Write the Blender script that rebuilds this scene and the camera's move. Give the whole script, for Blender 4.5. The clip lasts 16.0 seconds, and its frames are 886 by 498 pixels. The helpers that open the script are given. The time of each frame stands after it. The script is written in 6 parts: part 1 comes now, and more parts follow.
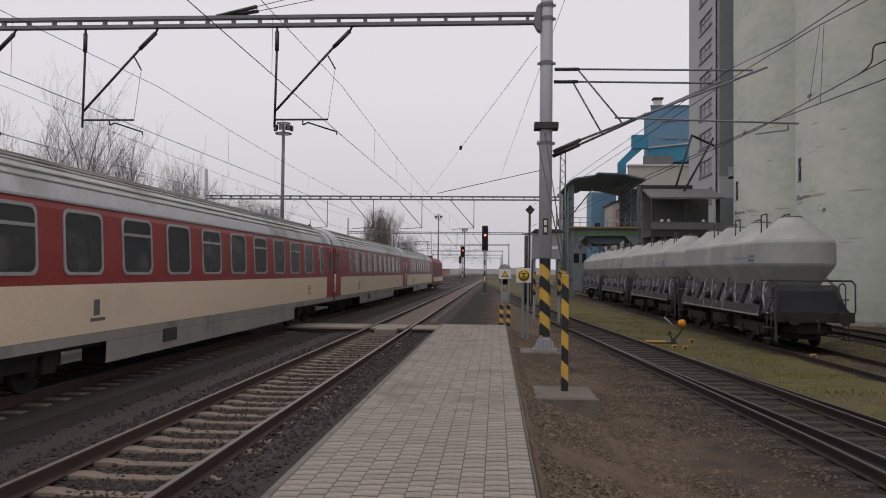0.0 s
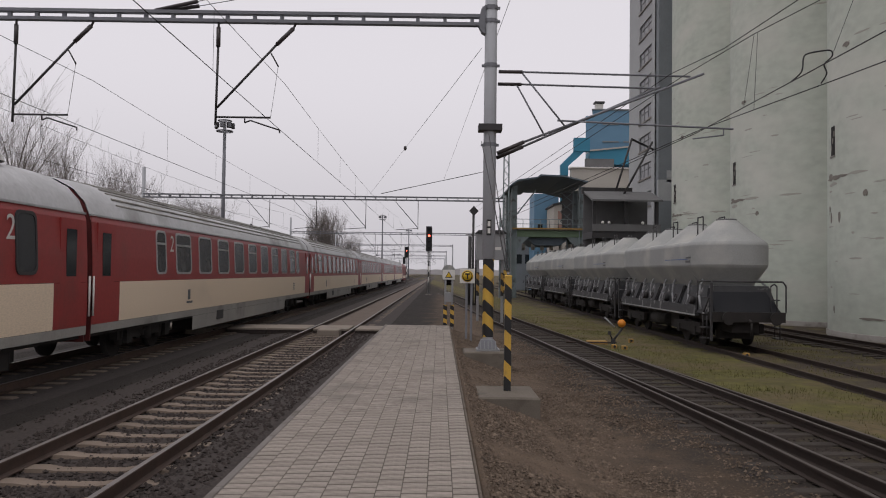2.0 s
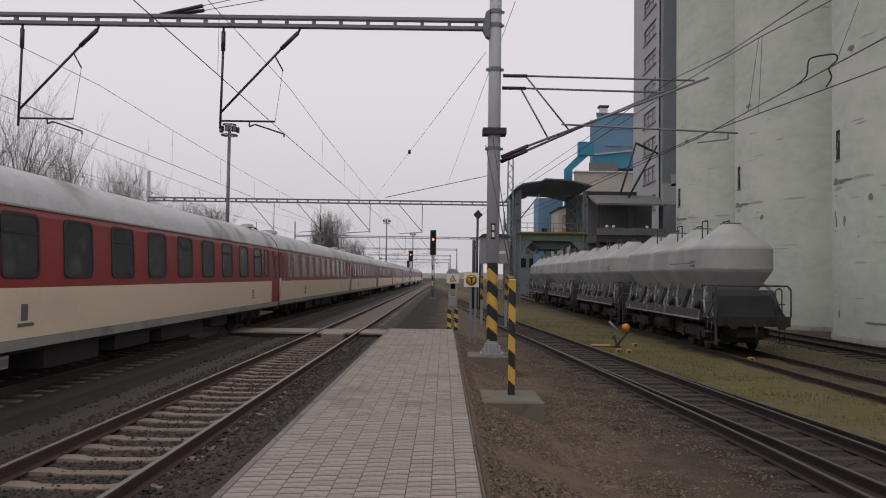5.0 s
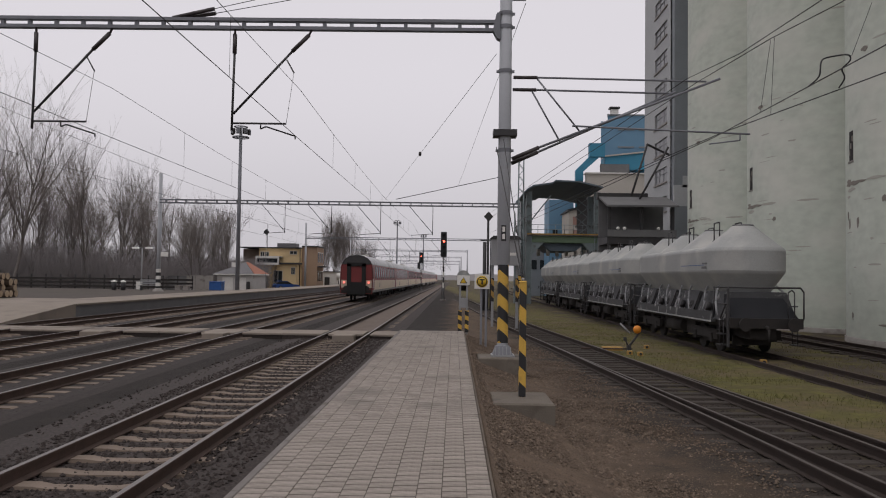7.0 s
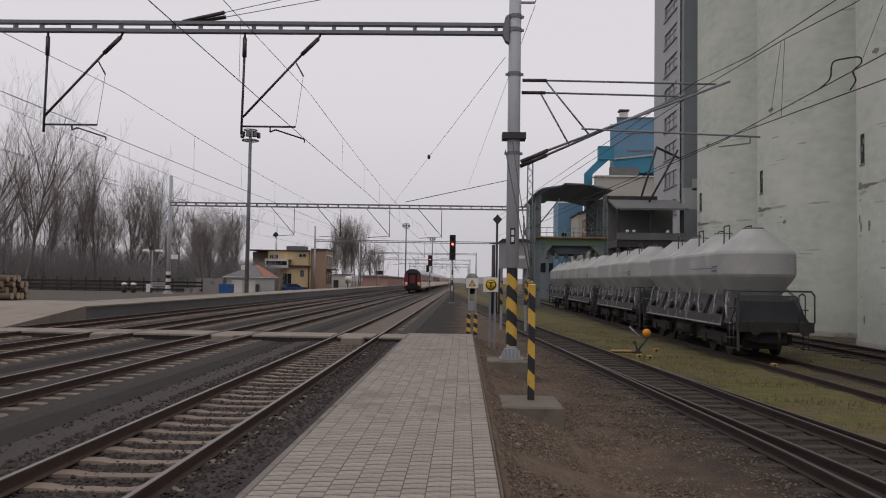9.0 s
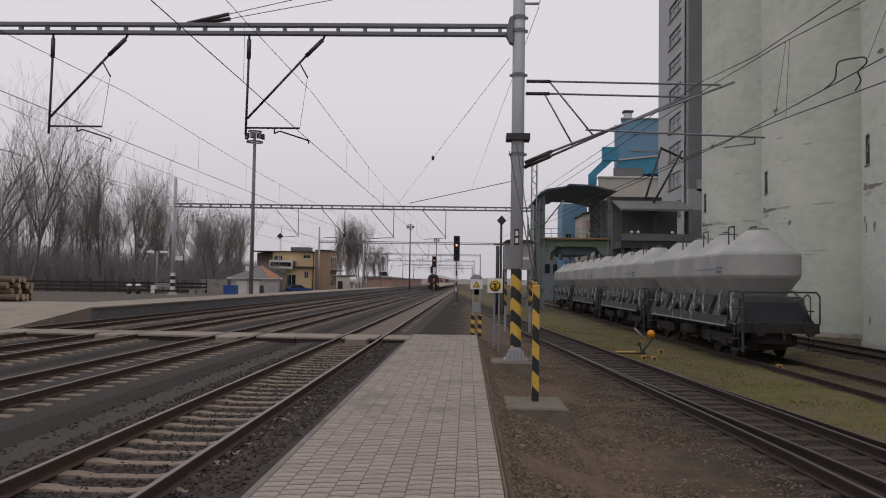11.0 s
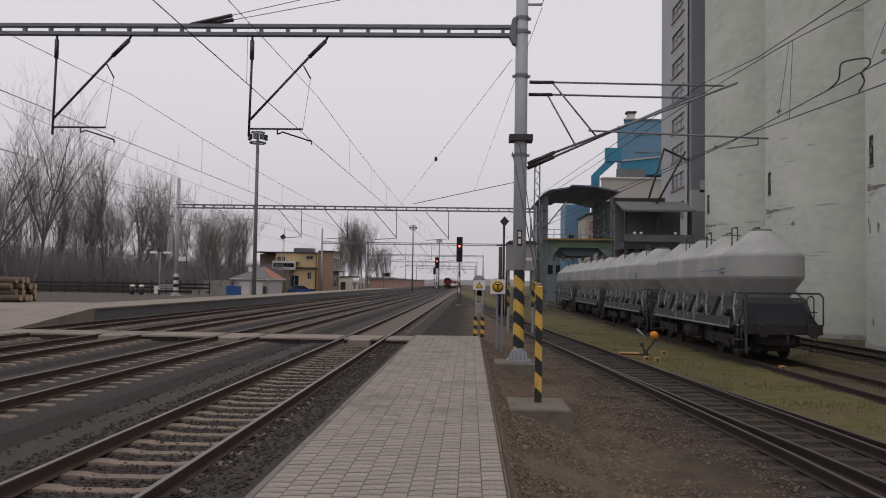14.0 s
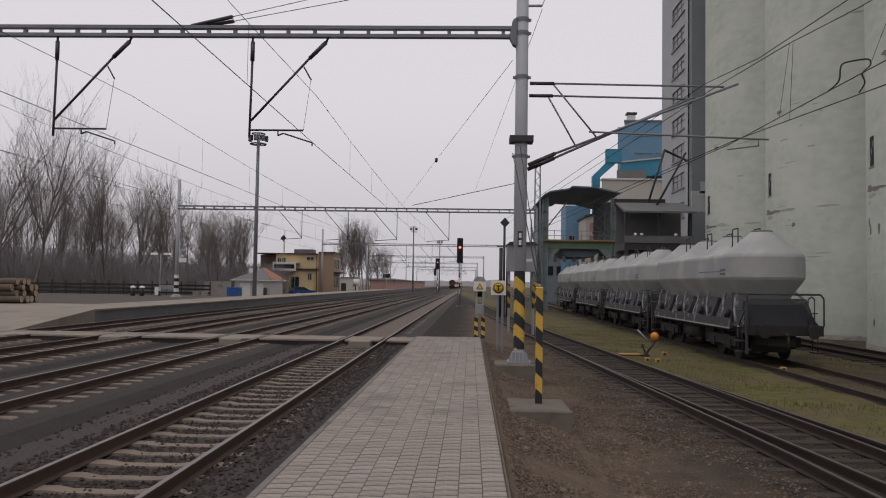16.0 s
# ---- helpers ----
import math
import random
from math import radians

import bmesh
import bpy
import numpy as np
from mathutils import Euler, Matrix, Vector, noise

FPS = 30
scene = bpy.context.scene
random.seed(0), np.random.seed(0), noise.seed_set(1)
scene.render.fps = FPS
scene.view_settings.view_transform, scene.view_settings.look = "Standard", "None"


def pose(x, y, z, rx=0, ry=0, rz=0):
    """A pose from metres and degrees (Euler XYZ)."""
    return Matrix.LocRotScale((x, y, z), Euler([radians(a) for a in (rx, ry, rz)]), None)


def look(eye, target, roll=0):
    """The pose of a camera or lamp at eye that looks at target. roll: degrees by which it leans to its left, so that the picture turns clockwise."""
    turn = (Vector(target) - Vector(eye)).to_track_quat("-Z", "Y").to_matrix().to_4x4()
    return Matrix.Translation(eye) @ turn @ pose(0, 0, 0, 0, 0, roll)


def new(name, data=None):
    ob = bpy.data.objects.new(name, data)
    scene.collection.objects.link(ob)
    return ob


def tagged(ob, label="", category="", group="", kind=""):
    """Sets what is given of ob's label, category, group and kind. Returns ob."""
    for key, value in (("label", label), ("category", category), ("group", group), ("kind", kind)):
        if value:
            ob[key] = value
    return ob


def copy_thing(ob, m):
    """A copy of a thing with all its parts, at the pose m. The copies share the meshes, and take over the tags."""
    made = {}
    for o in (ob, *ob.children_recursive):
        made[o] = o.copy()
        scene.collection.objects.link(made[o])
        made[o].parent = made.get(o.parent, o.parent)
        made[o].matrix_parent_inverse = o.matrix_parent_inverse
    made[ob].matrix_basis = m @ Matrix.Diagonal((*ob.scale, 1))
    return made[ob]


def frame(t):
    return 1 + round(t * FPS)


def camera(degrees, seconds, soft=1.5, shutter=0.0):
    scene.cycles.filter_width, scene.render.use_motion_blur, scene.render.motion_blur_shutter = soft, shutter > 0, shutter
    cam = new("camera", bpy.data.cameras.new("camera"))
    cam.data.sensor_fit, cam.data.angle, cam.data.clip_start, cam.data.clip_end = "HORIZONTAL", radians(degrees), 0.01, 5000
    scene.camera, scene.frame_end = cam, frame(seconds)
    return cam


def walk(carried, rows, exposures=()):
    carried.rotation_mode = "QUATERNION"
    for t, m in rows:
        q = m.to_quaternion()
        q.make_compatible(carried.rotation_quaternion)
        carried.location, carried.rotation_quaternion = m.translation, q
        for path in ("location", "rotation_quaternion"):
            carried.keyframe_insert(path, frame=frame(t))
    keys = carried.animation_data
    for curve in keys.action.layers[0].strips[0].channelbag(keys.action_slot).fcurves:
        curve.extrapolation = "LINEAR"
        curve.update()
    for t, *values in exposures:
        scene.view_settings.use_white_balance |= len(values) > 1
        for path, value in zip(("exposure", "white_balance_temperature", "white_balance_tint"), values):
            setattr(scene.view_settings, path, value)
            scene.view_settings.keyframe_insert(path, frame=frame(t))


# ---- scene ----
# camera: a hand-held turn on one spot
EYE = Vector((0.0, 0.0, 2.06))
TURNS = [
    (0, 3.910, 1.651, 0.617), (0.5, 1.790, 1.676, 0.676), (1, 0.580, 1.707, 0.679), (1.5, 0.017, 1.721, 0.716), (2, -0.210, 1.740, 0.738),
    (2.5, -0.261, 1.786, 0.725), (3, -0.259, 1.837, 0.742), (3.5, -0.244, 1.880, 0.768), (4, -0.192, 1.940, 0.799), (6.5, 0.702, 2.089, 0.787),
    (7, 0.877, 2.136, 0.818), (7.5, 1.064, 2.197, 0.843), (8, 1.236, 2.254, 0.858), (8.5, 1.395, 2.315, 0.891), (9, 1.530, 2.341, 0.896),
    (11.5, 1.886, 2.429, 0.886), (12, 1.929, 2.438, 0.897), (12.5, 1.954, 2.451, 0.873), (13, 1.979, 2.467, 0.883), (13.5, 2.020, 2.465, 0.897),
    (14, 2.044, 2.479, 0.907), (14.5, 2.068, 2.493, 0.902), (15, 2.069, 2.513, 0.880), (15.5, 2.073, 2.556, 0.899), (16, 2.081, 2.565, 0.891)]


def gaze(yaw, pitch, roll):
    a, b = radians(yaw), radians(pitch)
    return look(EYE, EYE + Vector((-math.sin(a) * math.cos(b), math.cos(a) * math.cos(b), math.sin(b))), roll)


cam = camera(59.28, 16.0, 1.05)
walk(cam, [(t, gaze(yaw, pitch, roll)) for t, yaw, pitch, roll in TURNS],
     [(0.0, 0.07), (4.0, 0.07), (6.3, 0.01), (16.0, 0.0)])

# ---- light: overcast winter sky ----
world = bpy.data.worlds.new("overcast")
scene.world = world
world.use_nodes = True
wn, wl = world.node_tree.nodes, world.node_tree.links
sky = wn.new("ShaderNodeTexSky")
sky.sky_type, sky.sun_disc = "NISHITA", False
sky.sun_elevation, sky.sun_rotation = radians(70), radians(200)
sky.air_density, sky.dust_density = 1.0, 4.0
grey = wn.new("ShaderNodeHueSaturation")
grey.inputs["Saturation"].default_value = 0.08
wl.new(sky.outputs[0], grey.inputs["Color"])
cloud = wn.new("ShaderNodeMix")
cloud.data_type = "RGBA"
cloud.inputs[0].default_value = 0.92
cloud.inputs[7].default_value = (7.3, 6.98, 7.45, 1)
wl.new(grey.outputs[0], cloud.inputs[6])
# the cloud cover is duller towards the horizon
where = wn.new("ShaderNodeTexCoord")
split = wn.new("ShaderNodeSeparateXYZ")
wl.new(where.outputs["Generated"], split.inputs[0])
fade = wn.new("ShaderNodeMapRange")
fade.interpolation_type = "SMOOTHSTEP"
fade.inputs[1].default_value, fade.inputs[2].default_value, fade.inputs[3].default_value, fade.inputs[4].default_value = -0.02, 0.27, 0.80, 1.02
wl.new(split.outputs[2], fade.inputs[0])
dull = wn.new("ShaderNodeVectorMath")
dull.operation = "SCALE"
wl.new(cloud.outputs[2], dull.inputs[0])
wl.new(fade.outputs[0], dull.inputs["Scale"])
wl.new(dull.outputs[0], wn["Background"].inputs[0])
wn["Background"].inputs[1].default_value = 0.10
sun_data = bpy.data.lights.new("sun", "SUN")
sun_data.energy, sun_data.angle, sun_data.color = 0.6, radians(30), (1.0, 0.97, 0.93)
sun = new("sun", sun_data)
sun.matrix_world = look((0, -18, 60), (8, 0, 0))


# ---- materials ----
def material(name, colour, rough=0.8, metal=0.0, other=None, scale=3.0, amount=0.5, fine=60.0, bump=0.15,
             stain=None, stain_scale=0.6, stain_at=(0.55, 0.7), stretch=(1, 1, 1), per_piece=0.0, spec=0.4):
    """Colour drifting to another one at two scales, with stains of their own shape and fine relief."""
    m = bpy.data.materials.new(name)
    m.use_nodes = True
    n, l = m.node_tree.nodes, m.node_tree.links
    b = n["Principled BSDF"]
    b.inputs["Roughness"].default_value, b.inputs["Metallic"].default_value = rough, metal
    b.inputs["Specular IOR Level"].default_value = spec
    geo = n.new("ShaderNodeTexCoord")
    mp = n.new("ShaderNodeMapping")
    mp.inputs["Scale"].default_value = stretch
    l.new(geo.outputs["Object"], mp.inputs[0])

    def noise_node(s, detail=4.0):
        t = n.new("ShaderNodeTexNoise")
        t.inputs["Scale"].default_value, t.inputs["Detail"].default_value = s, detail
        l.new(mp.outputs[0], t.inputs["Vector"])
        return t

    def mix(fac, a, c):
        x = n.new("ShaderNodeMix")
        x.data_type = "RGBA"
        for socket, v in ((x.inputs[0], fac), (x.inputs[6], a), (x.inputs[7], c)):
            if isinstance(v, (tuple, float, int)):
                socket.default_value = (*v, 1) if isinstance(v, tuple) else v
            else:
                l.new(v, socket)
        return x.outputs[2]

    def ramp(v, lo, hi, top=1.0):
        r = n.new("ShaderNodeMapRange")
        r.inputs[1].default_value, r.inputs[2].default_value, r.inputs[4].default_value = lo, hi, top
        l.new(v, r.inputs[0])
        return r.outputs[0]

    other = other or tuple(c * 0.6 for c in colour)
    col = mix(ramp(noise_node(scale).outputs[0], 0.3, 0.7, amount), colour, other)
    grain = noise_node(fine, 6.0)
    col = mix(ramp(grain.outputs[0], 0.35, 0.75, 0.45 * amount + 0.1), col, tuple(c * 0.45 for c in colour))
    if stain:
        col = mix(ramp(noise_node(stain_scale, 7.0).outputs[0], *stain_at), col, stain)
    if per_piece:
        info = n.new("ShaderNodeObjectInfo")
        hsv = n.new("ShaderNodeHueSaturation")
        l.new(col, hsv.inputs["Color"])
        vary = n.new("ShaderNodeMapRange")
        vary.inputs[3].default_value, vary.inputs[4].default_value = 1 - per_piece, 1 + per_piece
        isle = n.new("ShaderNodeNewGeometry")
        both = n.new("ShaderNodeMath")
        both.operation = "ADD"
        l.new(info.outputs["Random"], both.inputs[0])
        l.new(isle.outputs["Random Per Island"], both.inputs[1])
        vary.inputs[2].default_value = 2.0
        l.new(both.outputs[0], vary.inputs[0])
        l.new(vary.outputs[0], hsv.inputs["Value"])
        col = hsv.outputs[0]
    l.new(col, b.inputs["Base Color"])
    if bump:
        bp = n.new("ShaderNodeBump")
        bp.inputs["Strength"].default_value, bp.inputs["Distance"].default_value = bump, 0.02
        l.new(grain.outputs[0], bp.inputs["Height"])
        l.new(bp.outputs[0], b.inputs["Normal"])
    return m


def glow(name, colour, strength):
    m = bpy.data.materials.new(name)
    m.use_nodes = True
    b = m.node_tree.nodes["Principled BSDF"]
    b.inputs["Base Color"].default_value = (*colour, 1)
    b.inputs["Emission Color"].default_value, b.inputs["Emission Strength"].default_value = (*colour, 1), strength
    return m


SHIELD = material("wagon_end_black", (0.020, 0.021, 0.024), 0.85, other=(0.032, 0.032, 0.034), scale=1.5, spec=0.2)
EDGING = material("dirty_edging", (0.17, 0.14, 0.112), 0.95, other=(0.10, 0.08, 0.064), scale=4)
SOIL = material("trodden_soil", (0.080, 0.066, 0.054), 0.95, other=(0.052, 0.043, 0.035), scale=0.4, fine=5)
WING = material("tan_render", (0.36, 0.25, 0.17), 0.9, other=(0.30, 0.205, 0.14), scale=0.6)
BRUSH = material("dark_brushwood", (0.27, 0.248, 0.245), 0.95, other=(0.20, 0.182, 0.180), scale=0.5)
RUST = material("rusty_steel", (0.055, 0.036, 0.028), 0.8, other=(0.10, 0.06, 0.045), scale=5)
RAIL_TOP = material("worn_rail_head", (0.22, 0.20, 0.19), 0.5, 0.6, scale=2, amount=0.3, bump=0.03)
SIDING_TOP = material("dull_siding_rail_head", (0.10, 0.085, 0.076), 0.6, 0.4, scale=2, amount=0.4, bump=0.03)
SIDING_RUST = material("dark_siding_rust", (0.030, 0.021, 0.017), 0.85, other=(0.048, 0.031, 0.024), scale=5)
SLEEPER = material("concrete_sleeper", (0.215, 0.168, 0.132), 0.9, other=(0.13, 0.098, 0.076), scale=4, per_piece=0.25)
WOOD_SLEEPER = material("old_timber_sleeper", (0.046, 0.037, 0.030), 0.95, other=(0.024, 0.019, 0.016), scale=3, stretch=(1, 6, 1), per_piece=0.3)
BALLAST = material("ballast_stone", (0.064, 0.050, 0.045), 0.95, other=(0.020, 0.016, 0.014), scale=26, amount=1.0, fine=18, per_piece=0.35)
PAVER = material("concrete_paver", (0.365, 0.318, 0.278), 0.9, other=(0.24, 0.206, 0.175), scale=11, amount=1.0, fine=70,
                 stain=(0.17, 0.152, 0.132), stain_scale=1.1, stain_at=(0.5, 0.8), per_piece=0.2, bump=0.5)
JOINT = material("sandy_joint", (0.085, 0.070, 0.056), 0.95, bump=0.3)
FINES = material("brown_track_fines", (0.155, 0.120, 0.098), 0.95, other=(0.095, 0.072, 0.058), scale=1.2, fine=25, bump=0.4)
KERB = material("concrete_kerb", (0.20, 0.18, 0.165), 0.9, stain=(0.10, 0.085, 0.07), stain_scale=2)
BLOCK = material("old_dark_concrete", (0.165, 0.142, 0.116), 0.95, other=(0.095, 0.078, 0.060), scale=2.2, stain=(0.07, 0.058, 0.048), stain_scale=1.6, fine=40, bump=0.4)
CONCRETE = material("weathered_concrete", (0.30, 0.28, 0.26), 0.9, other=(0.22, 0.20, 0.18), scale=2, stain=(0.15, 0.13, 0.115), stain_scale=1.4)
SLAB = material("pale_concrete_slab", (0.27, 0.228, 0.188), 0.9, other=(0.20, 0.168, 0.138), scale=1.5, stain=(0.13, 0.11, 0.092), stain_scale=0.5, stain_at=(0.5, 0.8))
GALV = material("galvanised_steel", (0.31, 0.31, 0.315), 0.6, 0.2, other=(0.24, 0.24, 0.245), scale=1.5, bump=0.03)
MAST = material("grey_mast_paint", (0.40, 0.41, 0.43), 0.6, other=(0.33, 0.34, 0.36), scale=1.2, bump=0.04)
BEAM = material("beam_grey_paint", (0.20, 0.205, 0.225), 0.6, other=(0.14, 0.145, 0.16), scale=1.5, bump=0.04)
DARK = material("dark_steel", (0.035, 0.035, 0.038), 0.6, other=(0.06, 0.05, 0.045), scale=3, bump=0.06)
WIRE = material("copper_wire", (0.035, 0.035, 0.036), 0.6, bump=0)
INSULATOR = material("brown_insulator", (0.05, 0.04, 0.04), 0.35, bump=0)
YELLOW = material("hazard_yellow", (0.62, 0.38, 0.06), 0.6, other=(0.50, 0.31, 0.07), scale=5, bump=0.03, stain=(0.25, 0.17, 0.07), stain_scale=4, stain_at=(0.62, 0.8))
BLACK = material("hazard_black", (0.022, 0.022, 0.024), 0.6, bump=0.03)
WHITE = material("white_enamel", (0.72, 0.70, 0.66), 0.5, other=(0.6, 0.58, 0.54), scale=6, bump=0)
RED = material("coach_red", (0.33, 0.042, 0.040), 0.42, other=(0.27, 0.037, 0.036), scale=0.8, amount=0.5, bump=0.02, fine=12,
               stain=(0.15, 0.05, 0.045), stain_scale=0.7, stain_at=(0.55, 0.85))
CREAM = material("coach_cream", (0.86, 0.70, 0.52), 0.4, other=(0.79, 0.64, 0.47), scale=0.7, amount=0.5, bump=0.015, fine=40,
                 stain=(0.52, 0.42, 0.32), stain_scale=0.6, stain_at=(0.58, 0.95), stretch=(1, 0.35, 1))
SKIRT = material("coach_grey_skirt", (0.36, 0.345, 0.315), 0.6, other=(0.22, 0.205, 0.19), scale=1.2, bump=0.03, fine=30, stain=(0.10, 0.092, 0.085), stain_scale=0.9, stain_at=(0.55, 0.8))
ROOF = material("coach_silver_roof", (0.52, 0.52, 0.525), 0.5, 0.2, other=(0.30, 0.30, 0.30), scale=0.9, bump=0.02, fine=9,
                stain=(0.22, 0.21, 0.20), stain_scale=0.5)
UNDER = material("sooty_underframe", (0.022, 0.020, 0.019), 0.9, other=(0.04, 0.032, 0.028), scale=4)
PANE = material("dark_window_glass", (0.02, 0.024, 0.028), 0.12, other=(0.03, 0.034, 0.036), bump=0, spec=0.5)
COACH_PANE = material("dusty_coach_glass", (0.055, 0.056, 0.060), 0.22, other=(0.035, 0.036, 0.040), scale=0.8, bump=0, spec=0.28, stain=(0.10, 0.098, 0.095), stain_scale=1.3)
TOWER_PANE = material("dusty_tower_glass", (0.17, 0.175, 0.18), 0.3, other=(0.11, 0.115, 0.12), scale=0.7, bump=0)
ALU = material("aluminium_frame", (0.50, 0.50, 0.50), 0.45, 0.3, bump=0)
TANK = material("dusty_tank_grey", (0.335, 0.342, 0.330), 0.75, other=(0.265, 0.27, 0.26), scale=0.9, amount=0.45, bump=0.008, fine=25,
                stain=(0.46, 0.44, 0.41), stain_scale=0.7, stain_at=(0.5, 0.8))
WAGON = material("wagon_frame_grey", (0.070, 0.071, 0.075), 0.7, other=(0.034, 0.033, 0.033), scale=2.5, stain=(0.38, 0.375, 0.365), stain_scale=3.2, stain_at=(0.58, 0.72), stretch=(1, 1, 0.75))
SILO = material("silo_paint", (0.53, 0.57, 0.495), 0.92, other=(0.58, 0.60, 0.525), scale=0.14, amount=0.45, fine=1.5, bump=0.05,
                stain=(0.63, 0.625, 0.56), stain_scale=0.22, stain_at=(0.48, 0.78), stretch=(1, 1, 1.7))
SILO_PALE = material("bare_pale_silo", (0.56, 0.545, 0.49), 0.92, other=(0.63, 0.605, 0.55), scale=0.3, amount=0.45, fine=2.5, bump=0.08,
                     stain=(0.43, 0.42, 0.37), stain_scale=0.5, stain_at=(0.52, 0.75), stretch=(1, 1, 0.8))
SPALL = material("bare_spalled_concrete", (0.27, 0.245, 0.21), 0.95, other=(0.13, 0.115, 0.10), scale=4, bump=0.5)
SMEAR = material("thin_worn_paint", (0.40, 0.39, 0.34), 0.95, other=(0.48, 0.47, 0.41), scale=2, bump=0.2)
TOWER = material("tower_render", (0.45, 0.46, 0.46), 0.9, other=(0.38, 0.39, 0.395), scale=0.5, bump=0.08, fine=15)
TOWER_DARK = material("tower_grey_panel", (0.235, 0.255, 0.27), 0.85, other=(0.18, 0.195, 0.21), scale=0.6, bump=0.08, fine=15)
BLUE = material("blue_cladding", (0.14, 0.27, 0.39), 0.6, other=(0.115, 0.225, 0.33), scale=0.5, bump=0.03)
TEAL = material("teal_cladding", (0.05, 0.24, 0.36), 0.6, other=(0.04, 0.20, 0.31), scale=0.6, bump=0.03)
CREAM_WALL = material("pale_hall_wall", (0.50, 0.47, 0.42), 0.9, other=(0.42, 0.39, 0.35), scale=0.6)
SHED = material("shed_green_grey", (0.22, 0.26, 0.265), 0.75, other=(0.155, 0.182, 0.187), scale=1.4, stain=(0.07, 0.06, 0.05), stain_scale=1.2)
SHED_ROOF = material("shed_blue_roof", (0.135, 0.17, 0.20), 0.7, other=(0.095, 0.12, 0.145), scale=0.8)
SHED_GREEN = material("shed_green_girder", (0.17, 0.24, 0.15), 0.7, other=(0.12, 0.17, 0.11), scale=1.2)
DUSTY = material("dusty_dark_board", (0.165, 0.163, 0.163), 0.9, other=(0.11, 0.109, 0.11), scale=1.2)
BARK = material("winter_bark", (0.17, 0.152, 0.14), 0.95, other=(0.075, 0.064, 0.058), scale=2)
TWIG = material("bare_twig", (0.20, 0.175, 0.162), 0.95, other=(0.15, 0.13, 0.12), scale=0.4)
OCHRE = material("ochre_render", (0.66, 0.50, 0.28), 0.9, other=(0.58, 0.43, 0.24), scale=0.6)
BROWNWALL = material("brown_render", (0.24, 0.185, 0.15), 0.9, other=(0.19, 0.145, 0.12), scale=0.6)
PLASTER = material("pale_plaster", (0.52, 0.50, 0.475), 0.9, other=(0.44, 0.42, 0.40), scale=0.8)
BRICKRED = material("faded_red_wall", (0.38, 0.235, 0.195), 0.9, other=(0.30, 0.18, 0.15), scale=0.4)
TILE = material("orange_roof_tile", (0.36, 0.15, 0.095), 0.85, other=(0.28, 0.115, 0.075), scale=1)
GREYROOF = material("grey_roof_sheet", (0.17, 0.165, 0.17), 0.8)
CARBLUE = material("blue_car_paint", (0.02, 0.07, 0.26), 0.3, bump=0)
BINBLUE = material("blue_container_paint", (0.02, 0.09, 0.30), 0.5, bump=0.02)
LOG = material("log_bark", (0.13, 0.095, 0.07), 0.95, other=(0.08, 0.06, 0.045), scale=3)
LOGEND = material("sawn_log_end", (0.46, 0.36, 0.25), 0.9, other=(0.33, 0.25, 0.17), scale=5)
ORANGE = material("orange_enamel", (0.75, 0.26, 0.02), 0.5, bump=0)
SIGNYELLOW = material("sign_yellow", (0.72, 0.47, 0.03), 0.5, bump=0)
RUBBER = material("black_rubber", (0.015, 0.015, 0.015), 0.8, bump=0)
STONE = material("pale_pebble", (0.088, 0.061, 0.043), 0.9, other=(0.25, 0.188, 0.138), scale=14, amount=1.0, per_piece=0.55)
GRASSY = material("grass_blade", (0.115, 0.118, 0.034), 0.9, other=(0.17, 0.135, 0.06), scale=0.9, amount=0.8, bump=0)
END = material("dark_coach_end", (0.13, 0.022, 0.021), 0.6, other=(0.05, 0.016, 0.016), scale=2)
DULL = material("dull_yellow_paint", (0.40, 0.24, 0.06), 0.7, other=(0.25, 0.15, 0.05), scale=5)
# distance haze is put into the pale grey of the far woods
HAZE = material("far_woods_haze_tint", (0.50, 0.48, 0.49), 1.0, other=(0.42, 0.40, 0.41), scale=0.02, bump=0)
REDLAMP = glow("red_lamp", (1.0, 0.10, 0.06), 6.0)
TAILLAMP = glow("tail_lamp", (1.0, 0.16, 0.12), 1.8)
TAIL_RED = material("dirty_tail_red", (0.20, 0.030, 0.029), 0.6, other=(0.11, 0.024, 0.023), scale=1.5)
TAIL_CREAM = material("dirty_tail_cream", (0.50, 0.41, 0.32), 0.6, other=(0.34, 0.28, 0.22), scale=2)


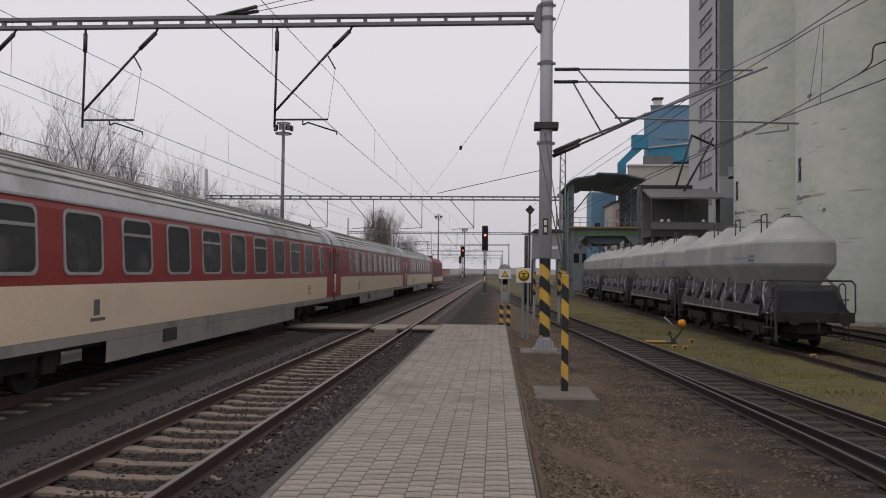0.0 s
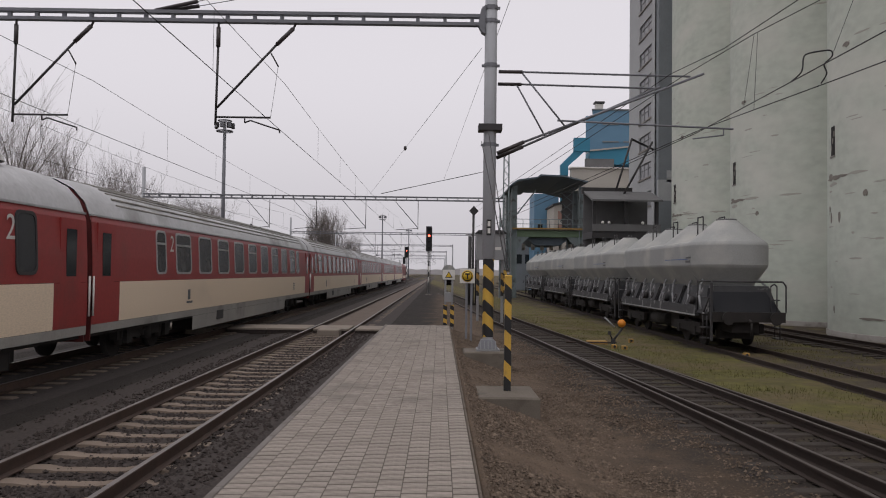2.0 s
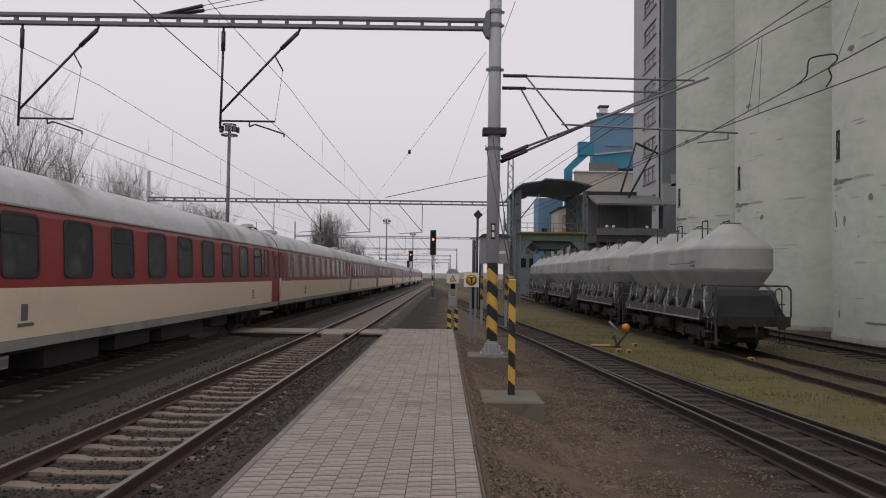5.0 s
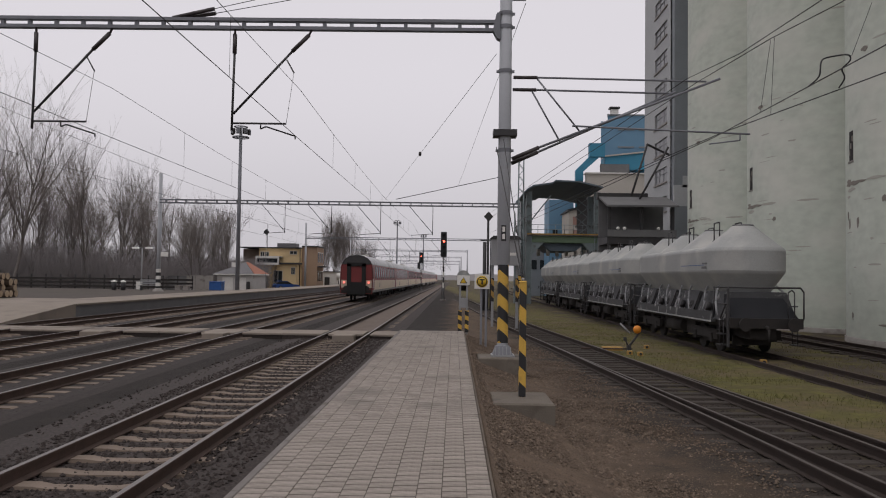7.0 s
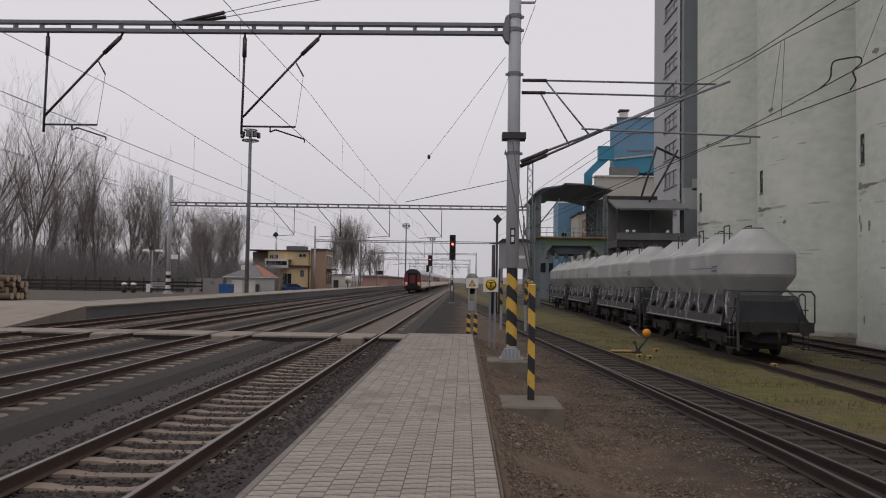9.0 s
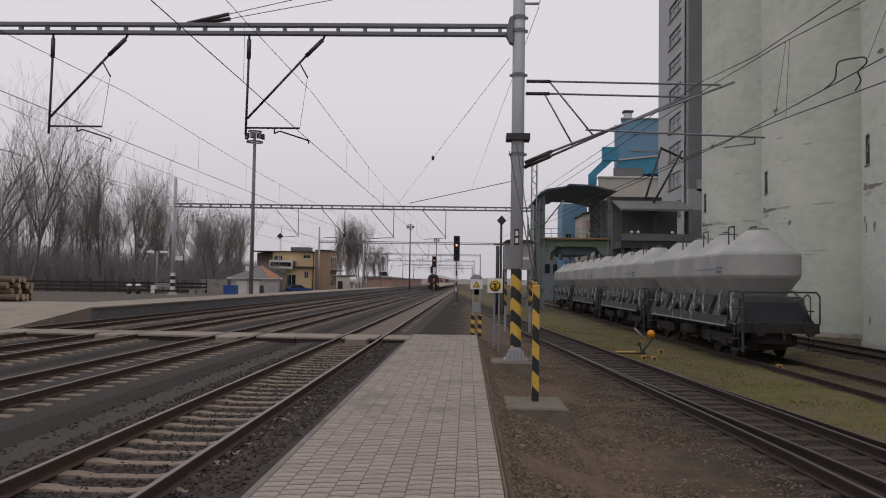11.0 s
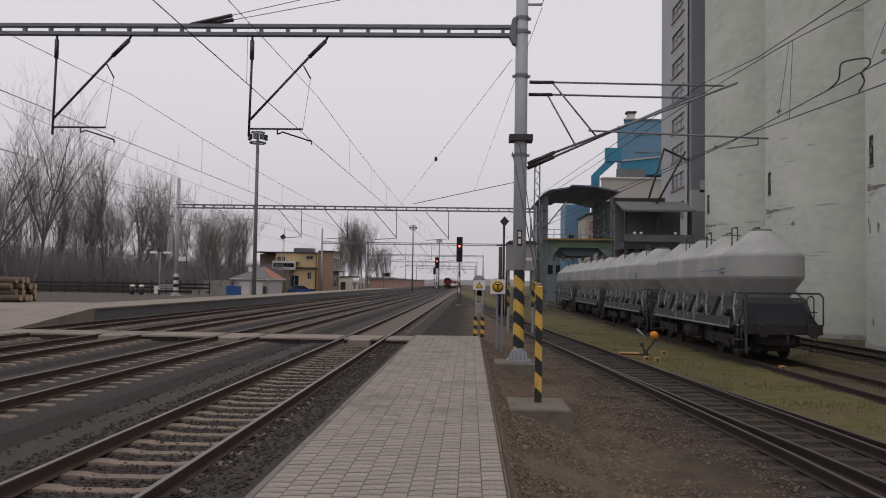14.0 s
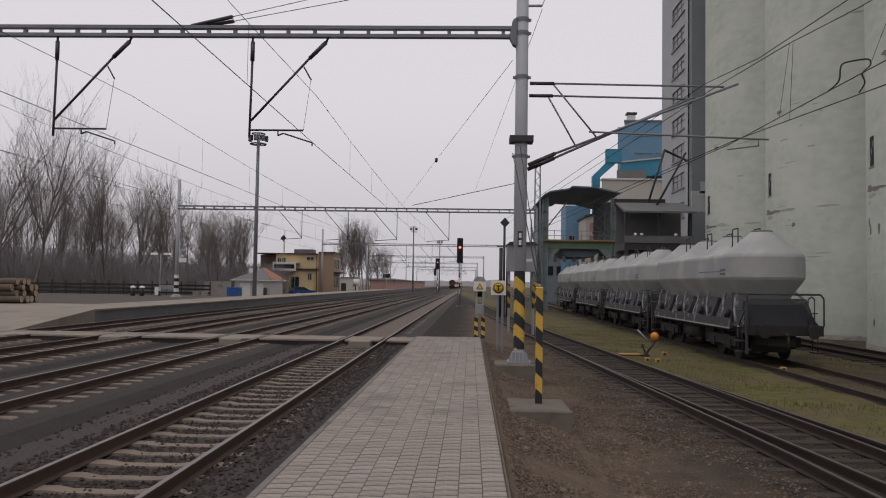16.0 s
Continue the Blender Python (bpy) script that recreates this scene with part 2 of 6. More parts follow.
def ground_material():
    """Dark gravel, a brown gravel bank, moss and grass: bands along the tracks with ragged edges."""
    m = bpy.data.materials.new("yard_ground")
    m.use_nodes = True
    n, l = m.node_tree.nodes, m.node_tree.links
    b = n["Principled BSDF"]
    b.inputs["Roughness"].default_value = 0.95
    b.inputs["Specular IOR Level"].default_value = 0.2
    tc = n.new("ShaderNodeTexCoord")
    sep = n.new("ShaderNodeSeparateXYZ")
    l.new(tc.outputs["Object"], sep.inputs[0])

    def nz(s, d=6.0):
        t = n.new("ShaderNodeTexNoise")
        t.inputs["Scale"].default_value, t.inputs["Detail"].default_value = s, d
        l.new(tc.outputs["Object"], t.inputs["Vector"])
        return t.outputs[0]

    def math_node(op, a, c):
        x = n.new("ShaderNodeMath")
        x.operation = op
        for i, v in enumerate((a, c)):
            if isinstance(v, (int, float)):
                x.inputs[i].default_value = v
            else:
                l.new(v, x.inputs[i])
        return x.outputs[0]

    def rng(v, lo, hi):
        r = n.new("ShaderNodeMapRange")
        r.inputs[1].default_value, r.inputs[2].default_value = lo, hi
        l.new(v, r.inputs[0])
        return r.outputs[0]

    def mix(f, a, c):
        x = n.new("ShaderNodeMix")
        x.data_type = "RGBA"
        for s, v in ((x.inputs[0], f), (x.inputs[6], a), (x.inputs[7], c)):
            if isinstance(v, tuple):
                s.default_value = (*v, 1)
            elif isinstance(v, float):
                s.default_value = v
            else:
                l.new(v, s)
        return x.outputs[2]

    # the siding swings away, so the bands on its side follow it
    y = sep.outputs[1]
    swing = math_node("MULTIPLY", y, 0.055)
    ragged = math_node("MULTIPLY", math_node("SUBTRACT", nz(0.8), 0.5), 3.2)
    x = math_node("ADD", sep.outputs[0], ragged)
    xs = math_node("ADD", x, swing)
    pebble = nz(38.0, 3.0)
    dark = mix(rng(nz(1.2), 0.35, 0.7), (0.024, 0.0208, 0.0190), (0.034, 0.0292, 0.0262))
    brown = mix(rng(nz(2.0), 0.35, 0.65), (0.140, 0.099, 0.069), (0.092, 0.066, 0.047))
    moss = mix(rng(nz(0.55), 0.42, 0.60), mix(rng(nz(3.0), 0.35, 0.6), (0.132, 0.122, 0.032), (0.088, 0.082, 0.027)), mix(rng(nz(4.0), 0.4, 0.6), (0.150, 0.112, 0.058), (0.104, 0.086, 0.042)))
    soil = mix(rng(nz(0.7), 0.45, 0.62), (0.062, 0.050, 0.038), moss)
    c = mix(rng(x, -0.6, 0.4), dark, brown)
    c = mix(rng(x, 2.0, 3.4), c, mix(rng(nz(1.7), 0.4, 0.65), (0.036, 0.029, 0.023), (0.068, 0.047, 0.031)))
    c = mix(rng(xs, 4.3, 5.0), c, mix(rng(nz(2.5), 0.4, 0.6), (0.020, 0.0165, 0.014), (0.036, 0.028, 0.022)))
    c = mix(rng(xs, 6.3, 7.4), c, moss)
    c = mix(rng(xs, 10.2, 11.4), c, soil)
    c = mix(rng(x, 30.0, 60.0), c, moss)
    far_left = rng(math_node("MULTIPLY", x, -1.0), 24.0, 27.0)
    c = mix(far_left, c, (0.13, 0.105, 0.08))
    gate = math_node("ADD", math_node("MULTIPLY", rng(x, -1.5, 0.0), 0.7), 0.3)
    c = mix(math_node("MULTIPLY", rng(pebble, 0.56, 0.72), gate), c, mix(rng(nz(11.0), 0.4, 0.6), (0.105, 0.080, 0.060), (0.068, 0.052, 0.041)))
    grit = nz(95.0, 2.0)
    c = mix(math_node("MULTIPLY", rng(grit, 0.60, 0.72), gate), c, mix(rng(nz(3.0), 0.4, 0.6), (0.15, 0.115, 0.083), (0.085, 0.064, 0.047)))
    c = mix(rng(grit, 0.40, 0.28), c, (0.025, 0.021, 0.018))
    c = mix(rng(pebble, 0.42, 0.30), c, (0.022, 0.019, 0.017))
    l.new(c, b.inputs["Base Color"])
    bp = n.new("ShaderNodeBump")
    bp.inputs["Strength"].default_value, bp.inputs["Distance"].default_value = 0.6, 0.03
    l.new(pebble, bp.inputs["Height"])
    l.new(bp.outputs[0], b.inputs["Normal"])
    return m


GROUND = ground_material()


# ---- mesh building ----
class Shape:
    """Collects verts and faces; several materials by slot."""

    def __init__(self):
        self.v, self.f, self.m, self.slot, self.smooth, self.s = [], [], [], 0, [], False

    def add(self, verts, faces, smooth=None):
        k = len(self.v)
        self.v += [tuple(p) for p in verts]
        self.f += [tuple(i + k for i in f) for f in faces]
        self.m += [self.slot] * len(faces)
        self.smooth += [self.s if smooth is None else smooth] * len(faces)
        return self

    def box(self, c, s, m=None, taper=1.0):
        x, y, z = (h / 2 for h in s)
        v = [Vector((sx * x * (taper if sz > 0 else 1), sy * y * (taper if sz > 0 else 1), sz * z)) for sz in (-1, 1) for sx, sy in ((-1, -1), (1, -1), (1, 1), (-1, 1))]
        if m is not None:
            v = [m @ p for p in v]
        v = [p + Vector(c) for p in v]
        return self.add(v, [(3, 2, 1, 0), (4, 5, 6, 7), (0, 1, 5, 4), (1, 2, 6, 5), (2, 3, 7, 6), (3, 0, 4, 7)], False)

    def slab(self, lo, hi):
        return self.box([(a + b) / 2 for a, b in zip(lo, hi)], [b - a for a, b in zip(lo, hi)])

    def bevel_box(self, lo, hi, b):
        """A box with its top edges cut."""
        (x0, y0, z0), (x1, y1, z1) = lo, hi
        r = lambda d, z: [(x0 + d, y0 + d, z), (x1 - d, y0 + d, z), (x1 - d, y1 - d, z), (x0 + d, y1 - d, z)]
        v = r(0, z0) + r(0, z1 - b) + r(b, z1)
        f = [(8, 9, 10, 11), (3, 2, 1, 0)]
        for k in (0, 4):
            f += [(k + i, k + (i + 1) % 4, k + 4 + (i + 1) % 4, k + 4 + i) for i in range(4)]
        return self.add(v, f, False)

    def rod(self, p, q, r, r2=None, n=8, caps=True):
        p, q = Vector(p), Vector(q)
        r2 = r if r2 is None else r2
        d = (q - p).normalized()
        a = d.orthogonal().normalized()
        c = d.cross(a)
        ring = lambda o, rr: [o + rr * (math.cos(2 * math.pi * i / n) * a + math.sin(2 * math.pi * i / n) * c) for i in range(n)]
        f = [(i, (i + 1) % n, n + (i + 1) % n, n + i) for i in range(n)]
        self.add(ring(p, r) + ring(q, r2), f, n > 4)
        if caps:
            k = len(self.v) - 2 * n
            self.f += [tuple(k + i for i in reversed(range(n))), tuple(k + n + i for i in range(n))]
            self.m += [self.slot] * 2
            self.smooth += [False] * 2
        return self

    def path(self, pts, r, n=6):
        for p, q in zip(pts, pts[1:]):
            self.rod(p, q, r, n=n, caps=True)
        return self

    def turn(self, prof, c=(0, 0, 0), n=28, start=0.0, end=2 * math.pi):
        """A profile of (radius, z) turned about z."""
        full = abs(end - start - 2 * math.pi) < 1e-6
        k = n if full else n + 1
        v = [(c[0] + r * math.cos(start + (end - start) * i / n), c[1] + r * math.sin(start + (end - start) * i / n), c[2] + z) for r, z in prof for i in range(k)]
        f = [(j * k + i, j * k + (i + 1) % k, (j + 1) * k + (i + 1) % k, (j + 1) * k + i) for j in range(len(prof) - 1) for i in range(n)]
        return self.add(v, f, True)

    def extrude(self, poly, y0, y1, axis="y", caps=True, smooth=False):
        """A polygon in the plane across an axis, pulled along it."""
        put = {"y": lambda a, b, t: (a, t, b), "x": lambda a, b, t: (t, a, b), "z": lambda a, b, t: (a, b, t)}[axis]
        n = len(poly)
        v = [put(a, b, y0) for a, b in poly] + [put(a, b, y1) for a, b in poly]
        self.add(v, [(i, (i + 1) % n, n + (i + 1) % n, n + i) for i in range(n)], smooth)
        if caps:
            k = len(self.v) - 2 * n
            self.f += [tuple(k + i for i in reversed(range(n))), tuple(k + n + i for i in range(n))]
            self.m += [self.slot] * 2
            self.smooth += [False] * 2
        return self

    def mesh(self, name, *mats):
        me = bpy.data.meshes.new(name)
        me.from_pydata(self.v, [], self.f)
        for m in mats:
            me.materials.append(m)
        me.polygons.foreach_set("material_index", self.m)
        me.polygons.foreach_set("use_smooth", self.smooth)
        b = bmesh.new()
        b.from_mesh(me)
        bmesh.ops.recalc_face_normals(b, faces=b.faces)
        b.to_mesh(me)
        b.free()
        return me


def part(name, shape, mats, parent=None, label="", m=None):
    mats = mats if isinstance(mats, tuple) else (mats,)
    me = shape.mesh(name, *mats) if isinstance(shape, Shape) else shape
    ob = new(name, me)
    if parent:
        ob.parent = parent
    if m is not None:
        ob.matrix_basis = m
    if label:
        ob["label"] = label
    return ob


def thing(name, label, category, m=None, group="", kind=""):
    ob = new(name)
    ob.empty_display_size = 0.2
    if m is not None:
        ob.matrix_basis = m
    return tagged(ob, label, category, group, kind)


# ---- ground ----
LOW = -0.52      # yard level beside the siding


def swing(y):
    """Middle line of the siding, which bends in towards the main track."""
    ys = (-60, 0, 12, 18, 28, 38, 62, 98, 125, 150, 700)
    xs = (7.2, 5.75, 5.33, 4.95, 4.25, 3.45, 1.95, 0.1, -1.7, -3.87, -3.87)
    return float(np.interp(y, ys, xs))


def ground_height(x, y):
    right = float(np.interp(x, (-1.6, 0.3, 0.40, 0.66, 1.7, 2.6, 3.4, 60), (-0.215, 0.0, 0.19, -0.02, -0.38, -0.46, LOW, LOW)))
    t = float(np.interp(y, (26.5, 31, 60), (1, 0.45, 0.0)))
    flat = float(np.interp(x, (-1.6, 2.5, 4), (-0.215, -0.40, LOW)))
    z = flat + (right - flat) * t
    if 2.2 < x < swing(y) + 1.15 and y < 60:
        z = max(z, (-0.457 if x < swing(y) - 1.0 else -0.474) + 0.012 * noise.noise((x * 3, y * 3, 5)))
    return z


def build_ground():
    xs = [-3000, -400, -120, -60, -30, -20, -10, -5, -2.2, -1.6, -0.6, 0.3, 0.40, 0.52, 0.66, 0.9, 1.2, 1.5, 1.8, 2.1, 2.5, 2.75, 3.0, 3.25, 3.5, 3.75, 4.0, 4.25, 4.5, 4.75, 5.0, 5.3, 5.6, 5.9, 6.2, 6.5, 6.9, 7.4, 8, 11, 15, 22, 40, 120, 400, 3000]
    ys = [-600, -100, -20, -5] + [0.5 * i for i in range(0, 64)] + [33, 36, 40, 48, 60, 90, 140, 300, 800, 4500]
    s = Shape()
    v = []
    for y in ys:
        for x in xs:
            bump = 0.05 * noise.noise((x * 0.8, y * 0.8, 0)) if 0.6 < x < 22 and 0 < y < 60 and abs(x - swing(y)) > 1.2 else 0.0
            v.append((x, y, ground_height(x, y) + bump))
    n = len(xs)
    s.add(v, [(j * n + i, j * n + i + 1, (j + 1) * n + i + 1, (j + 1) * n + i) for j in range(len(ys) - 1) for i in range(n - 1)], True)
    tagged(part("ground", s, GROUND), "dark gravel yard ground with brown bank and mossy grass", "ground", kind="structure")


build_ground()

# ---- tracks ----
RAIL_SECTION = ((-0.07, -0.17), (0.07, -0.17), (0.07, -0.155), (0.012, -0.135), (0.012, -0.045), (0.036, -0.035), (0.036, -0.005), (0.03, 0.0),
                (-0.03, 0.0), (-0.036, -0.005), (-0.036, -0.035), (-0.012, -0.045), (-0.012, -0.135), (-0.07, -0.155))


def rail(line, off, top, parent, mats):
    """One rail along a line of (x, y) points, off metres beside it."""
    s = Shape()
    rings = []
    for i, (x, y) in enumerate(line):
        a, b = line[max(i - 1, 0)], line[min(i + 1, len(line) - 1)]
        d = Vector((b[0] - a[0], b[1] - a[1])).normalized()
        rings.append([(x + d.y * (off + px), y - d.x * (off + px), top + pz) for px, pz in RAIL_SECTION])
    k = len(RAIL_SECTION)
    for j in range(len(rings) - 1):
        for i in range(k):
            s.slot = 1 if i == 7 else 0
            s.add([rings[j][i], rings[j][(i + 1) % k], rings[j + 1][(i + 1) % k], rings[j + 1][i]], [(0, 1, 2, 3)], False)
    return part("rail", s, mats, parent)


def sleeper_shape(timber):
    s = Shape()
    if timber:
        return s.bevel_box((-1.25, -0.12, -0.2), (1.25, 0.12, 0.0), 0.02)
    sec = lambda w, h: [(-w, -0.22), (-w * 0.78, h), (w * 0.78, h), (w, -0.22)]
    st = ((-1.3, 0.12, -0.05), (-1.2, 0.14, 0.0), (-0.5, 0.14, 0.0), (-0.35, 0.12, -0.022), (0.35, 0.12, -0.022), (0.5, 0.14, 0.0), (1.2, 0.14, 0.0), (1.3, 0.12, -0.05))
    v = [(x, a, b) for x, w, h in st for a, b in sec(w, h)]
    f = [(4 * j + i, 4 * j + i + 1, 4 * j + i + 5, 4 * j + i + 4) for j in range(len(st) - 1) for i in range(3)]
    f += [(0, 1, 2, 3), (31, 30, 29, 28)]
    return s.add(v, f, False)


def track(label, middle, y0, y1, top, near, timber=False, step=0.6, head=RAIL_TOP, pieces=90):
    """A track along middle(y); sleepers that are passed nearest are pieces, the far ones are one mesh."""
    t = thing("railway_track", label, "railway track", kind="structure")
    ys = [y0 + (y1 - y0) * (i / 60) ** 2 for i in range(61)]
    line = [(middle(y), y) for y in ys]
    for off in (-0.755, 0.755):
        rail(line, off, top, t, (SIDING_RUST if timber else RUST, head))
    shape = sleeper_shape(timber)
    mat = WOOD_SLEEPER if timber else SLEEPER
    me = shape.mesh("sleeper", mat)
    far = Shape()
    y, count = near[0], 0
    while y < near[1]:
        a = math.degrees(math.atan2(middle(y + 1) - middle(y - 1), 2))
        jit = random.uniform(-0.02, 0.02)
        m = pose(middle(y), y + jit, top - 0.165 + random.uniform(-0.008, 0.008), 0, 0, -a + random.uniform(-0.6, 0.6))
        if count < pieces:
            part("sleeper", me, mat, t, m=m)
        else:
            far.add([m @ Vector(p) for p in shape.v], shape.f, False)
        y, count = y + step, count + 1
    if far.v:
        tagged(part("distant_sleepers", far, mat, t), kind="stuff")
    return t




def ballast_bed(middle, y0, y1, inside, outside):
    """The packed bed of a track, drawn up to its sleepers."""
    s = Shape()
    s.extrude([(middle - 2.7, -0.26), (middle - 1.5, outside), (middle - 1.0, outside), (middle - 0.85, inside), (middle + 0.85, inside), (middle + 1.0, outside), (middle + 1.5, outside), (middle + 2.05, -0.26)], y0, y1)
    tagged(part("ballast_bed", s, BALLAST), "packed dark brown ballast bed of a track", "ballast", kind="structure")


ballast_bed(-3.87, -6, 31, -0.205, -0.158)
ballast_bed(-3.87, 31.01, 400, -0.152, -0.17)
ballast_bed(-8.44, -6, 400, -0.186, -0.182)
ballast_bed(-12.75, -6, 400, -0.19, -0.205)
ballast_bed(-16.85, -6, 400, -0.19, -0.21)
MAIN = {"near": -3.87, "second": -8.44, "third": -12.75, "fourth": -16.85}
track("main track with shiny rails on concrete sleepers", lambda y: -3.87, -8, 620, 0.0, (-6.2, 150), pieces=105)
track("second main track with worn rails on concrete sleepers", lambda y: -8.44, -8, 620, 0.0, (-4.0, 110), pieces=105)
track("third station track with rusty rails on concrete sleepers", lambda y: -12.75, -8, 620, 0.0, (-1.0, 90), pieces=80)
track("platform track with rusty rails on concrete sleepers", lambda y: -16.85, -8, 620, 0.0, (2.0, 90), pieces=70)
track("siding with rusty rails on old timber sleepers", swing, -6, 150, -0.28, (-4.4, 120), True, 0.65, SIDING_TOP, 105)
track("loading siding with rusty rails sunk in grass", lambda y: 10.15, -5, 200, -0.36, (26, 60), True, 0.7, RUST, 40)
track("rusty track along the silo wall", lambda y: 15.2, -5, 200, -0.30, (20, 70), True, 0.7, RUST, 50)



def build_turnout():
    """The second pair of rails of the turnout that leaves the siding at the point lever."""
    t = thing("turnout_rails", "second pair of rusty turnout rails beside the siding", "railway turnout", kind="structure")
    line = []
    for i in range(25):
        y = 3.0 + 26.0 * i / 24
        line.append((swing(y) + 0.0024 * (29.0 - y) ** 1.75 / 1.0, y))
    for off in (-0.735, 0.735):
        rail(line, off, -0.283, t, (SIDING_RUST, SIDING_TOP))


build_turnout()

fill = Shape().slab((-3.87 - 0.66, 31.0, -0.3), (-3.87 + 0.66, 260, -0.142))
tagged(part("track_infill", fill, FINES), "pale brown fines packed between the rails", "ballast", kind="structure")

# ---- paved platform ----
PZ, PX0, PX1, PY0, PY1 = 0.25, -1.78, 0.34, -6.66, 26.8


def build_platform():
    p = thing("paved_platform", "low platform paved with grey concrete blocks", "platform", kind="structure")
    part("bed", Shape().slab((PX0, PY0, -0.35), (PX1, PY1, PZ - 0.0045)), JOINT, p)
    for i in range(33):
        y = PY0 + i * 1.02
        part("edging_stone", Shape().bevel_box((PX1 + 0.004, y, -0.2), (PX1 + 0.040, y + 1.01, PZ - 0.03 + random.uniform(-0.012, 0.004)), 0.012), EDGING, p)
        part("kerb_stone", Shape().bevel_box((PX0 - 0.09, y, -0.4), (PX0 - 0.004, y + 1.01, PZ - 0.004), 0.012), KERB, p)
    part("end_kerb", Shape().bevel_box((PX0, PY1 + 0.004, -0.4), (PX1, PY1 + 0.09, PZ - 0.004), 0.012), KERB, p)
    w, d = (PX1 - PX0) / 10, 0.168
    blk = Shape().bevel_box((-w / 2 + 0.0035, -d / 2 + 0.012, -0.06), (w / 2 - 0.0035, d / 2 - 0.012, 0.0), 0.0025)
    me = blk.mesh("paver", PAVER)
    cols = 10
    rest, made = Shape(), 0
    for j in range(-66, int((PY1 - 5.0) / d)):
        for c in range(cols):
            x = PX0 + w * (c + 0.5)
            y = 5.0 + d * (j + 0.5 + (0.5 if c % 2 else 0))
            if y > PY1 - d / 2:
                continue
            m = pose(x, y, PZ + random.uniform(-0.0015, 0.0015), random.uniform(-0.3, 0.3), random.uniform(-0.3, 0.3), random.uniform(-0.5, 0.5))
            if j >= 0 and made < 300:
                part("paver", me, PAVER, p, m=m)
                made += 1
            else:
                rest.add([m @ Vector(q) for q in blk.v], blk.f, False)
    tagged(part("paving", rest, PAVER, p), kind="stuff")


build_platform()


# ---- crossing boards and far platform ----
def build_crossing():
    c = thing("track_crossing", "flat concrete slab crossing laid between the rails", "crossing", kind="structure")
    xs = [-19.6]
    for m in (MAIN["fourth"], MAIN["third"], MAIN["second"], MAIN["near"]):
        xs += [m - 0.85, m - 0.64, m + 0.64, m + 0.85]
    xs.append(-1.9)
    for a, b in zip(xs[0::2], xs[1::2]):
        n = max(1, round((b - a) / 1.3))
        for i in range(n):
            w = (b - a) / n
            part("slab", Shape().bevel_box((a + w * i + 0.01, 27.9, -0.06), (a + w * (i + 1) - 0.01, 29.7, 0.012 + random.uniform(-0.006, 0.006)), 0.02), SLAB, c)
            part("bearer", Shape().slab((a + w * i + 0.012, 27.93, -0.3), (a + w * (i + 1) - 0.012, 29.67, -0.061)), BALLAST, c)


build_crossing()
F0 = -18.55       # edge of the far platform
FZ = 0.55
YARD = -0.22      # street level behind the platform


def build_far_platform():
    p = thing("far_platform", "long concrete station platform with pale paved top and dark face", "platform", kind="structure")
    part("face", Shape().slab((F0 - 0.4, 38.01, -0.4), (F0, 420, FZ - 0.10)), DUSTY, p)
    part("coping", Shape().bevel_box((F0 - 1.0, 38, FZ - 0.096), (F0 + 0.06, 420, FZ), 0.02), SLAB, p)
    part("surface", Shape().slab((-27.5, 38, -0.4), (F0 - 1.004, 46, FZ - 0.02)), SLAB, p)
    part("surface", Shape().slab((-22.5, 46.004, -0.4), (F0 - 1.004, 420, FZ - 0.02)), SLAB, p)
    tagged(part("embankment", Shape().slab((-140, 38, -0.4), (-27.504, 46, FZ - 0.03)).slab((-140, 46.004, -0.4), (-22.504, 77, FZ - 0.03)).add([(-140, 30, -0.26), (-27.504, 30, -0.26), (-27.504, 38, FZ - 0.03), (-140, 38, FZ - 0.03)], [(0, 1, 2, 3)]), SOIL), "trodden brown soil behind the platform", "ground", kind="structure")
    ramp = Shape()
    ramp.add([(F0, 30, -0.19), (-27.5, 30, -0.19), (-27.5, 38, FZ - 0.02), (F0, 38, FZ), (F0, 38, -0.4), (-27.5, 38, -0.4), (F0, 30, -0.4), (-27.5, 30, -0.4)],
             [(0, 3, 2, 1), (0, 6, 4, 3), (1, 2, 5, 7), (0, 1, 7, 6)])
    part("ramp", ramp, SLAB, p, "pale concrete ramp at the platform's end")


build_far_platform()


# ---- train ----
def coach_section(z0, z1):
    pts = [(1.40, 0.3), (1.425, 1.1), (1.425, 1.62), (1.41, 2.3), (1.37, 3.0), (1.33, 3.14), (1.22, 3.42), (0.98, 3.70), (0.62, 3.90), (0.2, 3.985), (0, 4.0)]
    zs = sorted({z for _, z in pts} | {z0, z1})
    out = [(float(np.interp(z, [q[1] for q in pts], [q[0] for q in pts])), z) for z in zs if z0 <= z <= z1]
    return out


LONG, SHORT = 26.4, 24.5


